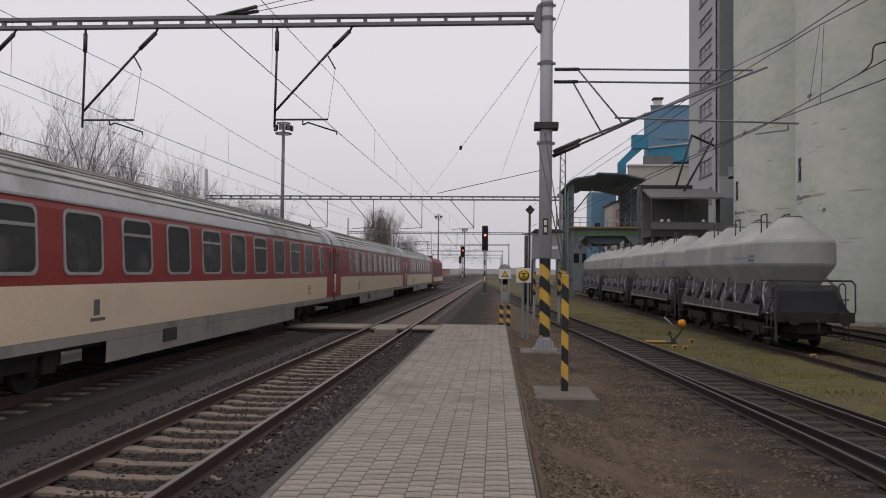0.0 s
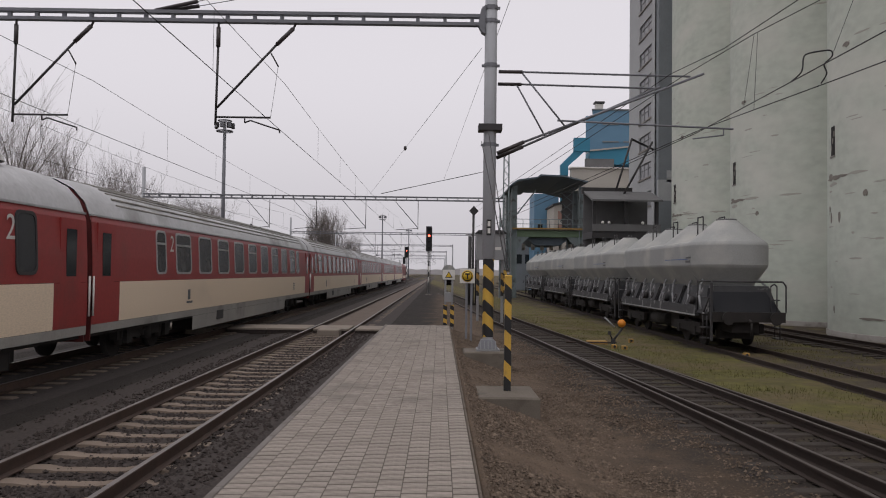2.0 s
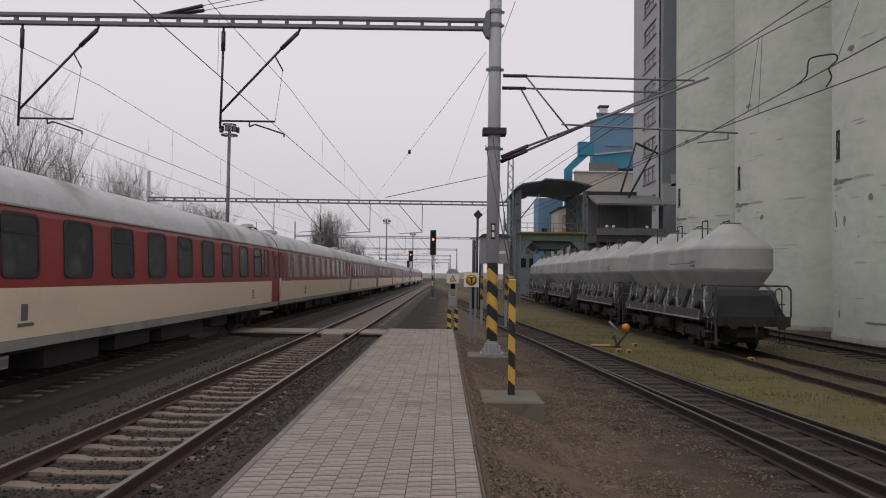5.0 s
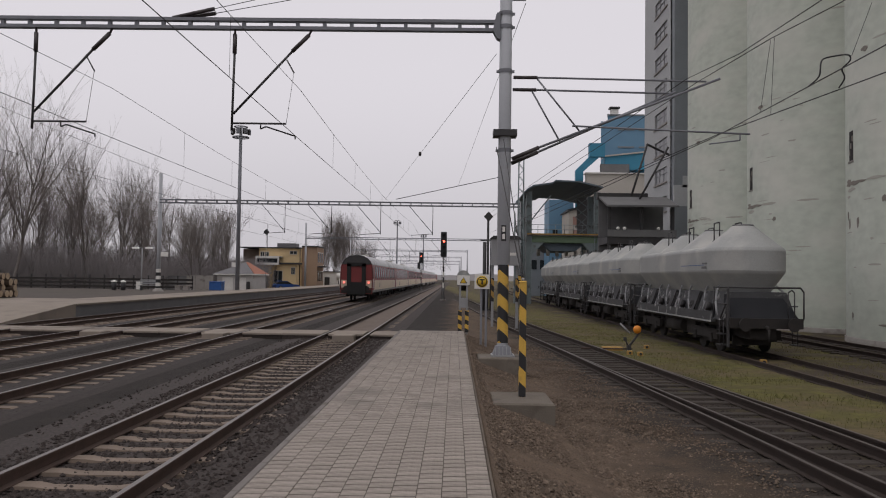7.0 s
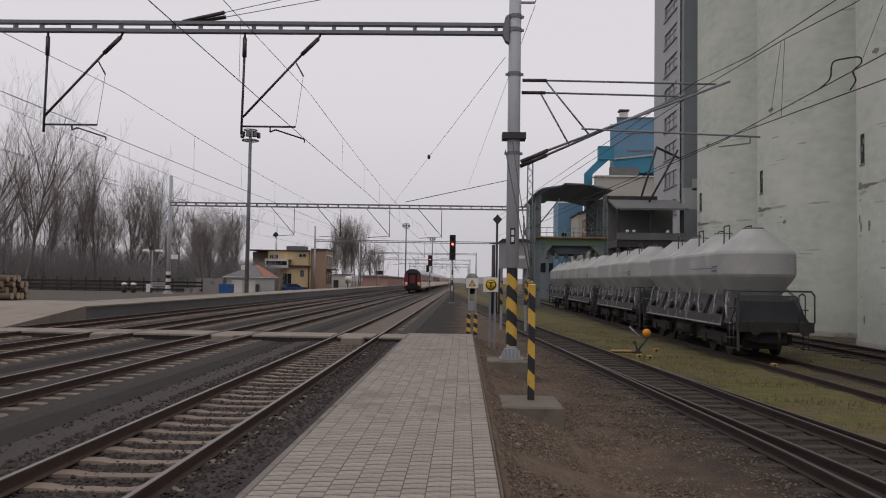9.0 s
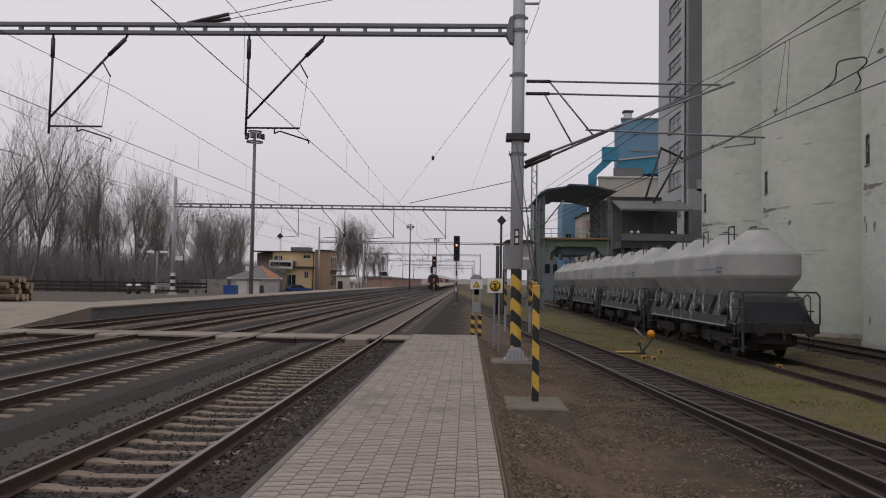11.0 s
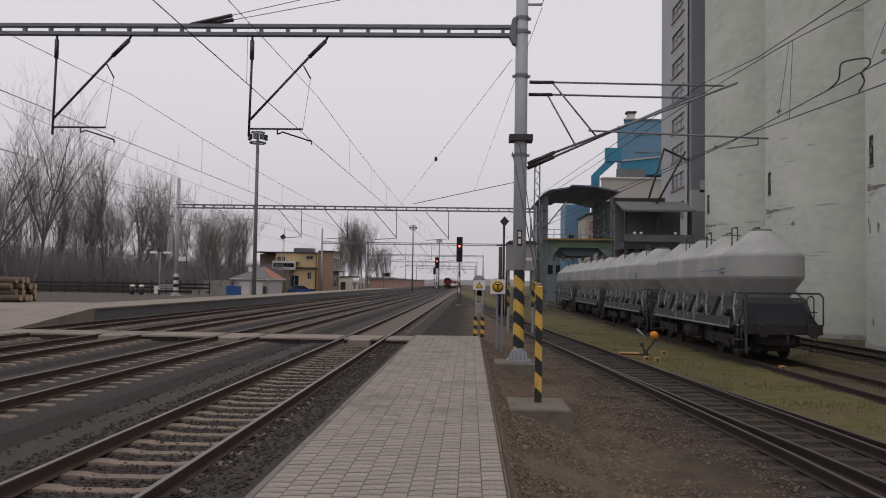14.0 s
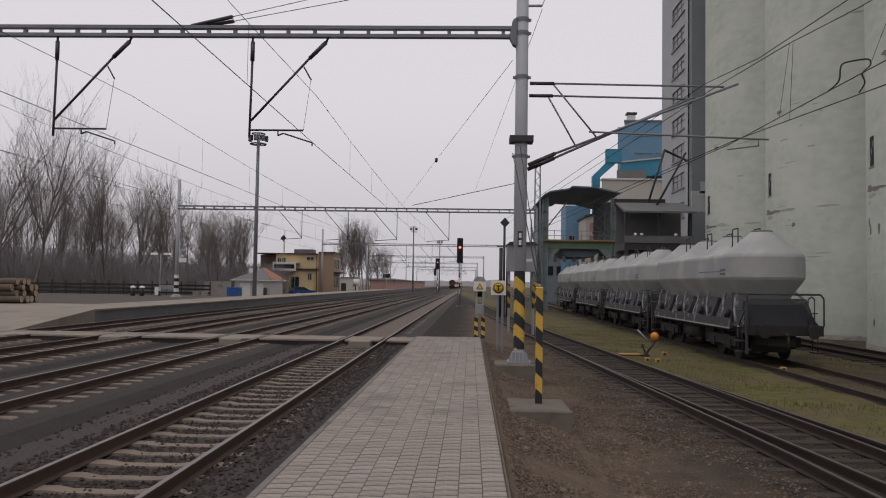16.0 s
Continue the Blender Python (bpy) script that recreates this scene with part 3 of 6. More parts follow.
def bogie(y, parent):
    b = Shape()
    for sx in (-1, 1):
        b.slab((sx * 1.02 - 0.09, y - 1.75, 0.42), (sx * 1.02 + 0.09, y + 1.75, 0.72))
        for dy in (-1.25, 1.25):
            b.box((sx * 1.05, y + dy, 0.5), (0.3, 0.34, 0.34))
            for q in (-0.3, 0.3):
                b.rod((sx * 1.05, y + dy + q, 0.3), (sx * 1.05, y + dy + q, 0.85), 0.09, n=10)
        b.rod((sx * 1.1, y - 0.35, 0.45), (sx * 1.1, y + 0.35, 0.95), 0.05)
        b.rod((sx * 1.08, y, 0.35), (sx * 1.08, y, 0.95), 0.14, n=12)
    b.slab((-1.0, y - 0.35, 0.35), (1.0, y + 0.35, 0.8))
    g = part("bogie", b, UNDER, parent)
    for dy in (-1.25, 1.25):
        w = Shape()
        for sx in (-1, 1):
            w.rod((sx * 0.69, y + dy, 0.46), (sx * 0.82, y + dy, 0.46), 0.46, n=24)
        w.rod((-0.7, y + dy, 0.46), (0.7, y + dy, 0.46), 0.09)
        part("wheelset", w, UNDER, g)
    return g


def window(parent, side, y, w, z0, z1, divided, mat_frame):
    """One coach window set into the wall: frame, pane and the bar of its tilting top."""
    x = side * 1.405
    f = Shape()
    t, c = 0.055, 0.15
    outer = []
    for oy, oz, a0 in ((w / 2 - c, z0 + c, 270), (w / 2 - c, z1 - c, 0), (c - w / 2, z1 - c, 90), (c - w / 2, z0 + c, 180)):
        outer += [(y + oy + c * math.cos(radians(a0 + q)), oz + c * math.sin(radians(a0 + q))) for q in (0, 30, 60, 90)]
    cy, cz = y, (z0 + z1) / 2
    k = lambda p, s: (cy + (p[0] - cy) * (1 - 2 * s / w), cz + (p[1] - cz) * (1 - 2 * s / (z1 - z0)))
    n = len(outer)
    xo = side * 1.437
    lean = lambda z: -side * 0.05 * max(0, (z - 2.2)) / 0.8
    v = [(xo + lean(b), a, b) for a, b in outer] + [(xo + lean(k(p, t)[1]), *k(p, t)) for p in outer] + [(x - side * 0.03 + lean(b), a, b) for a, b in outer] + [(x - side * 0.03 + lean(k(p, t)[1]), *k(p, t)) for p in outer]
    fs = []
    for i in range(n):
        j = (i + 1) % n
        fs += [(i, j, n + j, n + i), (i, 2 * n + i, 2 * n + j, j), (n + i, n + j, 3 * n + j, 3 * n + i)]
    f.add(v, fs, False)
    if divided:
        zb = z1 - 0.33
        f.box((xo + lean(zb) - side * 0.012, y, zb), (0.03, w - 2 * t, 0.055))
    # red sheet that rounds the corners of the opening
    f.slot = 1
    for turn_no, (ey, ez) in enumerate(((w / 2, z0), (w / 2, z1), (-w / 2, z1), (-w / 2, z0))):
        arc = outer[4 * turn_no:4 * turn_no + 4]
        f.add([(side * 1.416 + lean(ez), y + ey, ez)] + [(side * 1.416 + lean(b), a, b) for a, b in arc], [(0, i, i + 1) for i in (1, 2, 3)], False)
    fr = part("window", f, (mat_frame, RED), parent)
    g = Shape()
    g.add([(x + side * 0.018 + lean(k(p, t)[1]), *k(p, t)) for p in outer], [tuple(range(n))], False)
    part("pane", g, COACH_PANE, fr)


def build_coach(label, ribbed, skirted, frame_mat, L, even=False, plain=False):
    """A coach L metres long over its buffers; its own y runs from its rear to its front."""
    c = thing("passenger_coach", label, "train coach", group="coaches of the passing train")
    y0, y1 = 0.11, L - 0.11
    d0, d1 = y0 + 1.35, y1 - 1.35

    def skin(name, z0, z1, mat, ya=y0, yb=y1, sides=(-1, 1), grow=0.0):
        sec = coach_section(z0, z1)
        for sd in sides:
            s = Shape()
            v = [(sd * (x + grow), y, z) for x, z in sec for y in (ya, yb)]
            s.add(v, [(2 * i, 2 * i + 1, 2 * i + 3, 2 * i + 2) for i in range(len(sec) - 1)], False)
            part(name, s, mat, c)

    # windows pierce the red band: build it from posts and bands
    if even:
        wins = [(2.2, 0.7, True)] + [(3.76 + 2.005 * i, 1.28, i % 2 == 0) for i in range(10)] + [(24.0, 0.7, False)]
    elif ribbed:
        wins = [(4.02, 0.72, True)] + [(5.74 + 1.97 * i, 1.28, i % 2 == 0) for i in range(9)] + [(L - 3.55, 0.68, False)]
    else:
        wins = [(2.4, 0.7, True)] + [(4.0 + 2.0625 * i, 1.2, i % 2 == 1) for i in range(9 if L < 25 else 10)] + [(L - 2.4, 0.7, False)]
    if plain:
        wins = [(y - 0.12, w, False) for y, w, _ in wins]
    z0, z1 = 1.93, 3.03
    skin("waist_band", 1.78, z0, RED)
    skin("upper_band", z1, 3.14, RED)
    sec = coach_section(z0, z1)
    cuts = [y0]
    for y, w, _ in wins:
        cuts += [y - w / 2 + 0.01, y + w / 2 - 0.01]
    cuts.append(y1)
    for a, b in zip(cuts[0::2], cuts[1::2]):
        for sd in (-1, 1):
            post = Shape().add([(sd * x, y, z) for x, z in sec for y in (a, b)], [(2 * i, 2 * i + 1, 2 * i + 3, 2 * i + 2) for i in range(len(sec) - 1)], False)
            part("window_post", post, RED, c)
    for y, w, dv in wins:
        for sd in (-1, 1):
            window(c, sd, y, w, z0, z1, dv, frame_mat)
    skin("lower_panel", 0.92, 1.775, CREAM, d0, d1)
    skin("skirt", 0.74, 0.915, SKIRT)
    if skirted:
        skin("apron", 0.34, 0.735, SKIRT, 6.6, L - 6.6)
        part("hatch", Shape().slab((1.40, 9.0, 0.5), (1.43, 9.7, 0.78)), DARK, c)
    for ya, yb in ((y0, d0), (d1, y1)):
        skin("door_panel", 0.92, 1.775, CREAM if plain else RED, ya, yb)
        for sd in (-1, 1):
            mid = (ya + yb) / 2
            d = part("door", Shape().slab((sd * 1.372 - 0.03, mid - 0.42, 0.84), (sd * 1.372 + 0.035, mid + 0.42, 3.0)), RED, c, "dark red folding coach door")
            if plain:
                part("door_foot", Shape().slab((sd * 1.376 - 0.03, mid - 0.42, 0.84), (sd * 1.376 + 0.036, mid + 0.42, 1.775)), CREAM, d)
            part("pane", Shape().slab((sd * 1.384 - 0.03, mid - 0.2, 1.9), (sd * 1.384 + 0.035, mid + 0.2, 2.8)), PANE, d)
            e = yb + 0.02 if ya > 5 else ya - 0.02
            part("handrail", Shape().rod((sd * 1.46, e, 1.1), (sd * 1.46, e, 1.9), 0.022), WHITE, d)
    # roof
    s = Shape()
    sec = coach_section(3.14, 4.0)
    prof = [(-x, z) for x, z in sec] + [(x, z) for x, z in reversed(sec[:-1])]
    ends = [(y0, 0.95), (y0 + 0.45, 0.985), (y0 + 0.9, 1.0), (y1 - 0.9, 1.0), (y1 - 0.45, 0.985), (y1, 0.95)]
    v = [(x, y, 3.14 + (z - 3.14) * k) for y, k in ends for x, z in prof]
    n = len(prof)
    s.add(v, [(j * n + i, j * n + i + 1, (j + 1) * n + i + 1, (j + 1) * n + i) for j in range(len(ends) - 1) for i in range(n - 1)], True)
    roof = part("roof", s, ROOF, c)
    part("gutter", Shape().slab((1.325, y0, 3.125), (1.365, y1, 3.165)).slab((-1.365, y0, 3.125), (-1.325, y1, 3.165)), ROOF, roof)
    if ribbed:
        r = Shape()
        for sd in (-1, 1):
            for x, z in ((1.19, 3.46), (1.08, 3.60), (0.95, 3.725), (0.80, 3.82), (0.63, 3.90), (0.42, 3.95), (0.2, 3.99)):
                r.rod((sd * x, y0 + 1.6, z), (sd * x, y1 - 1.6, z), 0.026, n=6)
        part("roof_ribs", r, SKIRT, roof)
    for y in (2.2, L - 2.2) if not ribbed else ():
        part("roof_vent", Shape().turn([(0.0, 0.16), (0.22, 0.13), (0.3, 0.0)], (0.55, y, 3.9), 14), SKIRT, roof)
    # ends with gangway
    for y, out in ((y0, -1), (y1, 1)):
        e = Shape()
        ring = [(x, z) for x, z in coach_section(0.6, 3.14)] + [(x, 3.14 + (z - 3.14) * 0.95) for x, z in coach_section(3.14, 4.0)][1:]
        ring = [(x * 0.985, z * 0.992) for x, z in ring]
        poly = ring + [(-x, z) for x, z in reversed(ring[:-1])]
        e.extrude(poly, y - 0.05 * out, y - 0.005 * out)
        wall = part("end_wall", e, END, c)
        gangway = Shape().slab((-0.72, y, 0.95), (-0.5, y + 0.105 * out, 3.1)) if out > 0 else Shape().slab((-0.72, y + 0.105 * out, 0.95), (-0.5, y, 3.1))
        lo, hi = min(y, y + 0.105 * out), max(y, y + 0.105 * out)
        gangway.slab((0.5, lo, 0.95), (0.72, hi, 3.1)).slab((-0.72, lo, 2.9), (0.72, hi, 3.16)).slab((-0.72, lo, 0.85), (0.72, hi, 0.98))
        part("gangway", gangway, RUBBER, wall)
        part("end_door", Shape().slab((-0.45, y + 0.02 * out - 0.015, 1.0), (0.45, y + 0.02 * out + 0.015, 2.9)), END, wall)
        for sx in (-0.88, 0.88):
            bf = Shape().rod((sx, y, 1.05), (sx, y + 0.095 * out, 1.05), 0.11, n=12)
            bf.rod((sx, y + 0.08 * out, 1.05), (sx, y + 0.105 * out, 1.05), 0.24, n=16)
            part("buffer", bf, UNDER, wall)
    part("floor_pan", Shape().slab((-1.3, y0, 0.66), (1.3, y1, 0.95)), UNDER, c)
    for a, b, z in ((7.2, 9.4, 0.3), (10.2, 12.2, 0.36), (13.0, 16.4, 0.32), (17.2, 19.0, 0.4)):
        for sx in (-1, 1):
            part("underfloor_box", Shape().slab((sx * 0.95 - 0.32, a, z), (sx * 0.95 + 0.32, b, 0.7)), UNDER, c)
    bogie(3.9, c)
    bogie(L - 3.9, c)
    inner = Shape().slab((-1.2, y0 + 0.1, 1.0), (1.2, y1 - 0.1, 1.9))
    part("interior_partition", inner, UNDER, c)
    # pictograms and class figure, as plain bars on the panels
    marks = Shape()
    for sd in (-1, 1):
        for i in range(4):
            marks.slab((sd * 1.428 - 0.003, L - 4.7, 1.16 + 0.09 * i), (sd * 1.428 + 0.003, L - 4.35 - 0.06 * (i % 2), 1.2 + 0.09 * i))
        marks.slab((sd * 1.428 - 0.003, 6.0, 1.12), (sd * 1.428 + 0.003, 6.5, 1.18)).slab((sd * 1.428 - 0.003, 6.1, 1.22), (sd * 1.428 + 0.003, 6.3, 1.5))
    part("marking", marks, DUSTY, c)
    return c


def figure_two(coach, at, L):
    t = bpy.data.curves.new("class_figure", "FONT")
    t.body, t.size, t.extrude = "2", 0.60, 0.002
    for y in (at, L - at):
        ob = new("class_figure", t)
        ob.data.materials.clear()
        ob.data.materials.append(WHITE)
        ob.parent = coach
        ob.matrix_basis = pose(1.432 - 0.03, y - 0.12, 2.52, 90, 0, 90)


def build_loco():
    c = thing("electric_locomotive", "red electric locomotive with grey roof and raised pantograph", "locomotive")
    y1 = 16.4
    prof = [(1.44, 0.5), (1.46, 1.4), (1.44, 2.4), (1.36, 3.1), (1.1, 3.5), (0.6, 3.7), (0, 3.75)]
    poly = prof + [(-x, z) for x, z in reversed(prof[:-1])]
    n = len(poly)
    s = Shape()
    ends = [(0.5, 0.96, 0.0), (0.9, 1.0, 0.0), (y1 - 0.9, 1.0, 0.0), (y1 - 0.5, 0.96, 0.0)]
    s.add([(x * k, y, z) for y, k, _ in ends for x, z in poly], [(j * n + i, j * n + (i + 1) % n, (j + 1) * n + (i + 1) % n, (j + 1) * n + i) for j in range(3) for i in range(n)] + [tuple(range(n)), tuple(3 * n + i for i in reversed(range(n)))], False)
    body = part("body", s, TAIL_RED, c)
    for sd in (-1, 1):
        part("stripe", Shape().slab((sd * 1.465 - 0.01, 1.0, 0.9), (sd * 1.465 + 0.01, y1 - 1.0, 1.4)), CREAM, body)
    for y in (0.44, y1 - 0.44):
        part("windscreen", Shape().slab((-1.1, y - 0.06, 2.2), (1.1, y + 0.06, 2.95)), PANE, body)
    part("roof_gear", Shape().slab((-0.5, 3, 3.7), (0.5, 7, 3.9)).slab((-0.45, 8.4, 3.7), (0.45, 12.0, 3.95)), UNDER, c)
    p = Shape()
    for sx in (-0.6, 0.6):
        p.rod((sx, 3.2, 3.9), (sx * 0.7, 4.7, 4.7), 0.03).rod((sx * 0.7, 4.7, 4.7), (sx * 0.8, 3.4, 5.45), 0.025)
    p.rod((-0.9, 3.4, 5.47), (0.9, 3.4, 5.47), 0.04)
    part("pantograph", p, DARK, c)
    part("underframe", Shape().slab((-1.35, 0.5, 0.35), (1.35, y1 - 0.5, 0.85)), UNDER, c)
    bogie(4.0, c)
    bogie(y1 - 4.0, c)
    return c


def build_train():
    a = build_coach("red and cream passenger coach with ribbed grey roof", True, True, ALU, LONG)
    figure_two(a, 4.77, LONG)
    b = build_coach("red and cream passenger coach with smooth pale roof", False, False, DARK, SHORT)
    figure_two(b, 2.92, SHORT)
    z = build_coach("last red passenger coach with lit tail lamps", False, False, DARK, LONG)
    figure_two(z, 3.1, LONG)
    e = build_coach("red and cream passenger coach with evenly spaced windows and ribbed roof", True, True, ALU, LONG, True)
    figure_two(e, 2.95, LONG)
    p = build_coach("red and cream passenger coach with pale-framed undivided windows", False, False, ALU, SHORT, plain=True)
    figure_two(p, 2.92, SHORT)
    coaches = []
    for i in range(9):          # from the rear of the train
        src = z if i == 0 else p if i == 1 else b if i < 4 else e if i in (5, 6) else a
        ob = src if i in (0, 1, 2, 4, 5) else copy_thing(src, pose(0, 0, 0))
        coaches.append(ob)
    last = coaches[0]
    for sx in (-1.06, 1.06):
        lamp = Shape().rod((sx, 0.0, 1.58), (sx, 0.045, 1.58), 0.085, n=16)
        part("tail_lamp", lamp, TAILLAMP, last)
        part("lamp_panel", Shape().slab((sx - 0.24, 0.048, 1.12), (sx + 0.26, 0.06, 1.78)), TAIL_CREAM, last)
        part("end_panel", Shape().slab((sx - 0.24, 0.048, 1.785), (sx + 0.26, 0.06, 3.08)), TAIL_RED, last)
    hood = Shape().slab((-0.80, -0.08, 0.72), (-0.46, 0.058, 3.2)).slab((0.46, -0.08, 0.72), (0.80, 0.058, 3.2)).slab((-0.80, -0.08, 2.95), (0.80, 0.058, 3.28)).slab((-0.8, -0.06, 0.55), (0.8, 0.058, 1.6))
    part("gangway_hood", hood, RUBBER, last)
    part("gangway_shutter", Shape().slab((-0.45, 0.0, 1.61), (0.45, 0.05, 2.94)), TAIL_RED, last)
    cap = [(x * 0.97, 3.14 + (z - 3.14) * 0.95) for x, z in coach_section(3.14, 4.0)]
    part("roof_end", Shape().extrude(cap + [(-x, z) for x, z in reversed(cap[:-1])], 0.052, 0.064), DARK, last)
    return coaches, build_loco()


COACHES, LOCO = build_train()


def motions():
    """The train draws away on the second track."""
    def rear(t):
        k = min(max((t - 3.8) / 2.7, 0.0), 1.0)
        return -143.7 + 30.6 * t + 0.04 * t * t - 3.7 * k * k * (3 - 2 * k)

    times = [0.5 * i for i in range(33)]
    for i, c in enumerate(COACHES):
        ahead = SHORT * min(i, 4) + LONG * max(i - 4, 0) if i else SHORT - LONG
        walk(c, [(t, pose(-8.44, rear(t) + ahead, 0)) for t in times])
    ahead = SHORT * 4 + LONG * 5
    walk(LOCO, [(t, pose(-8.44, rear(t) + ahead, 0)) for t in times])


# ---- silo wagons ----
def build_wagon():
    w = thing("silo_wagon", "grey four-vessel silo wagon with dusty tanks and dark frame", "freight wagon", group="silo wagons in a row")
    n = 14.05
    cone = [(0.40, 4.395), (0.46, 4.36), (0.95, 3.98), (1.46, 3.615)]
    knuckle = [(1.46, 3.615), (1.512, 3.56), (1.533, 3.49)]
    wall = [(1.533, 3.49), (1.533, 2.83)]
    lower = [(1.522, 2.78), (1.48, 2.71), (0.92, 2.0), (0.5, 1.55)]
    for i in range(4):
        at = (0, 2.37 + 3.1 * i, 0)
        t = Shape()
        for seg in (cone, knuckle, wall, [wall[1], lower[0], lower[1]], lower[1:3], lower[2:]):
            t.turn(seg, at, 44)
        t.turn([(0.0, 4.395), (0.40, 4.395)], at, 36)
        tank = part("vessel", t, TANK, w, "dusty pale grey tank with conical top")
        part("lid", Shape().turn([(0, 4.45), (0.37, 4.445), (0.40, 4.43), (0.40, 4.40), (0.36, 4.39)], at, 24), DUSTY, tank)
        part("seam", Shape().turn([(1.53, 2.835), (1.542, 2.825), (1.53, 2.81)], at, 44), TANK, tank)
    s = Shape()
    half = [(0.95, 2.0), (1.476, 2.71), (1.516, 2.78), (1.527, 2.83), (1.527, 3.48), (1.508, 3.55), (1.45, 3.61), (1.2, 3.67), (0.9, 3.70)]
    side = half + [(-x, z) for x, z in reversed(half)]
    s.extrude(side, 2.37, 2.37 + 3.1 * 3)
    hull = part("hull", s, TANK, w)
    part("stripe", Shape().slab((-1.535, 2.4, 3.0), (-1.52, 5.2, 3.02)), BINBLUE, hull)
    part("marking", Shape().slab((-1.54, 2.15, 2.88), (-1.525, 2.65, 2.96)).slab((-1.54, 2.12, 3.04), (-1.525, 2.6, 3.09)), DUSTY, hull)
    # walkway on top
    for i in range(1, 4):
        y = 0.82 + 3.1 * i
        for sx in (-0.45, 0.45):
            part("handrail", Shape().path([(sx, y - 0.3, 3.8), (sx, y - 0.3, 4.62), (sx, y + 0.3, 4.62), (sx, y + 0.3, 3.8)], 0.026, 6), DARK, w)
        part("walkway", Shape().slab((-0.5, y - 0.35, 3.93), (0.5, y + 0.35, 3.96)), DARK, w)
    # underframe and side chutes
    part("sole_bar", Shape().slab((-1.3, 0.5, 0.95), (-1.18, n - 0.5, 1.22)).slab((1.18, 0.5, 0.95), (1.3, n - 0.5, 1.22)).slab((-1.2, 0.5, 1.0), (1.2, n - 0.5, 1.2)), UNDER, w)
    part("foot_board", Shape().slab((-1.5, 1.7, 1.06), (-1.3, n - 1.7, 1.14)).slab((-1.505, 1.7, 1.10), (-1.48, n - 1.7, 1.40)), WAGON, w)
    # pale strip stands in for the light caught along the foot board's edge
    part("edge_strip", Shape().slab((-1.52, 1.7, 1.05), (-1.508, n - 1.7, 1.10)), TANK, w, "pale lower edge of the foot board, a highlight put in as colour")
    for i in range(4):
        y = 2.37 + 3.1 * i
        c = Shape()
        c.add([(-1.40, y - 1.42, 1.15), (-1.40, y + 1.42, 1.15), (-1.02, y + 1.42, 2.1), (-1.02, y - 1.42, 2.1),
               (1.40, y - 1.42, 1.15), (1.40, y + 1.42, 1.15), (1.02, y + 1.42, 2.1), (1.02, y - 1.42, 2.1)],
              [(0, 1, 2, 3), (4, 7, 6, 5), (0, 3, 7, 4), (1, 5, 6, 2), (3, 2, 6, 7), (0, 4, 5, 1)])
        panel = part("side_chute", c, WAGON, w, "dark sheet panel streaked with pale dust")
        for dy in (-0.75, 0.45):
            for sx in (-1, 1):
                p = Shape()
                pts = [(sx * 1.44, y + dy - 0.35, 1.3), (sx * 1.40, y + dy - 0.1, 1.75), (sx * 1.28, y + dy + 0.1, 2.1), (sx * 1.1, y + dy + 0.3, 2.3)]
                p.path(pts, 0.042, 8)
                part("discharge_pipe", p, GALV, panel)
        for sx in (-1, 1):
            part("valve", Shape().rod((sx * 1.32, y - 0.1, 1.55), (sx * 1.52, y - 0.1, 1.6), 0.15, n=12), DARK, panel)
            part("valve_wheel", Shape().turn([(0.14, 0), (0.17, 0.02), (0.14, 0.04), (0.12, 0.02), (0.14, 0)], (0, 0, 0), 14).box((0, 0, 0.02), (0.28, 0.02, 0.02)).box((0, 0, 0.02), (0.02, 0.28, 0.02)), DARK, panel, m=pose(sx * 1.5, y + 0.95, 1.62, 0, 70 * sx, 0))
            part("lever", Shape().rod((sx * 1.45, y + 0.6, 1.2), (sx * 1.2, y + 0.6, 2.0), 0.03), GALV, panel)
            part("brace", Shape().rod((sx * 1.42, y - 1.35, 1.2), (sx * 1.06, y - 1.35, 2.06), 0.03), DARK, panel)
    # end shields, handrails, buffers
    for y, o in ((0, 1), (n, -1)):
        e = Shape()
        e.add([(-1.25, y + 0.35 * o, 1.2), (1.25, y + 0.35 * o, 1.2), (0.85, y + 1.05 * o, 2.02), (-1.15, y + 1.05 * o, 2.02),
               (-1.25, y + 1.3 * o, 1.2), (1.25, y + 1.3 * o, 1.2), (0.85, y + 1.3 * o, 2.02), (-1.15, y + 1.3 * o, 2.02)],
              [(0, 1, 2, 3), (4, 7, 6, 5), (0, 3, 7, 4), (1, 5, 6, 2), (3, 2, 6, 7), (0, 4, 5, 1)])
        part("end_shield", e, SHIELD, w)
        h = Shape()
        yy = y + 0.42 * o
        h.path([(-1.35, yy, 1.1), (-1.35, yy, 2.25), (1.30, yy, 2.25), (1.42, yy, 2.12), (1.42, yy, 1.25), (1.3, yy, 1.1)], 0.03, 8)
        part("end_rail", h, DARK, w)
        h = Shape()
        h.path([(0.85, yy, 1.1), (0.85, yy, 2.1), (0.98, yy, 2.18), (1.08, yy, 2.1), (1.08, yy, 1.1)], 0.025, 8)
        h.rod((0.85, yy, 1.65), (1.2, yy, 1.65), 0.02)
        part("gate_hoop", h, DARK, w)
        h = Shape()
        h.rod((-1.35, yy, 1.7), (-1.35, yy + 1.4 * o, 1.7), 0.025).rod((-1.35, yy, 2.25), (-1.35, yy + 1.4 * o, 2.25), 0.025)
        h.rod((-1.35, yy + 1.4 * o, 1.1), (-1.35, yy + 1.4 * o, 2.25), 0.03).box((-1.36, yy, 1.25), (0.07, 0.1, 1.9))
        part("side_rail", h, DARK, w)
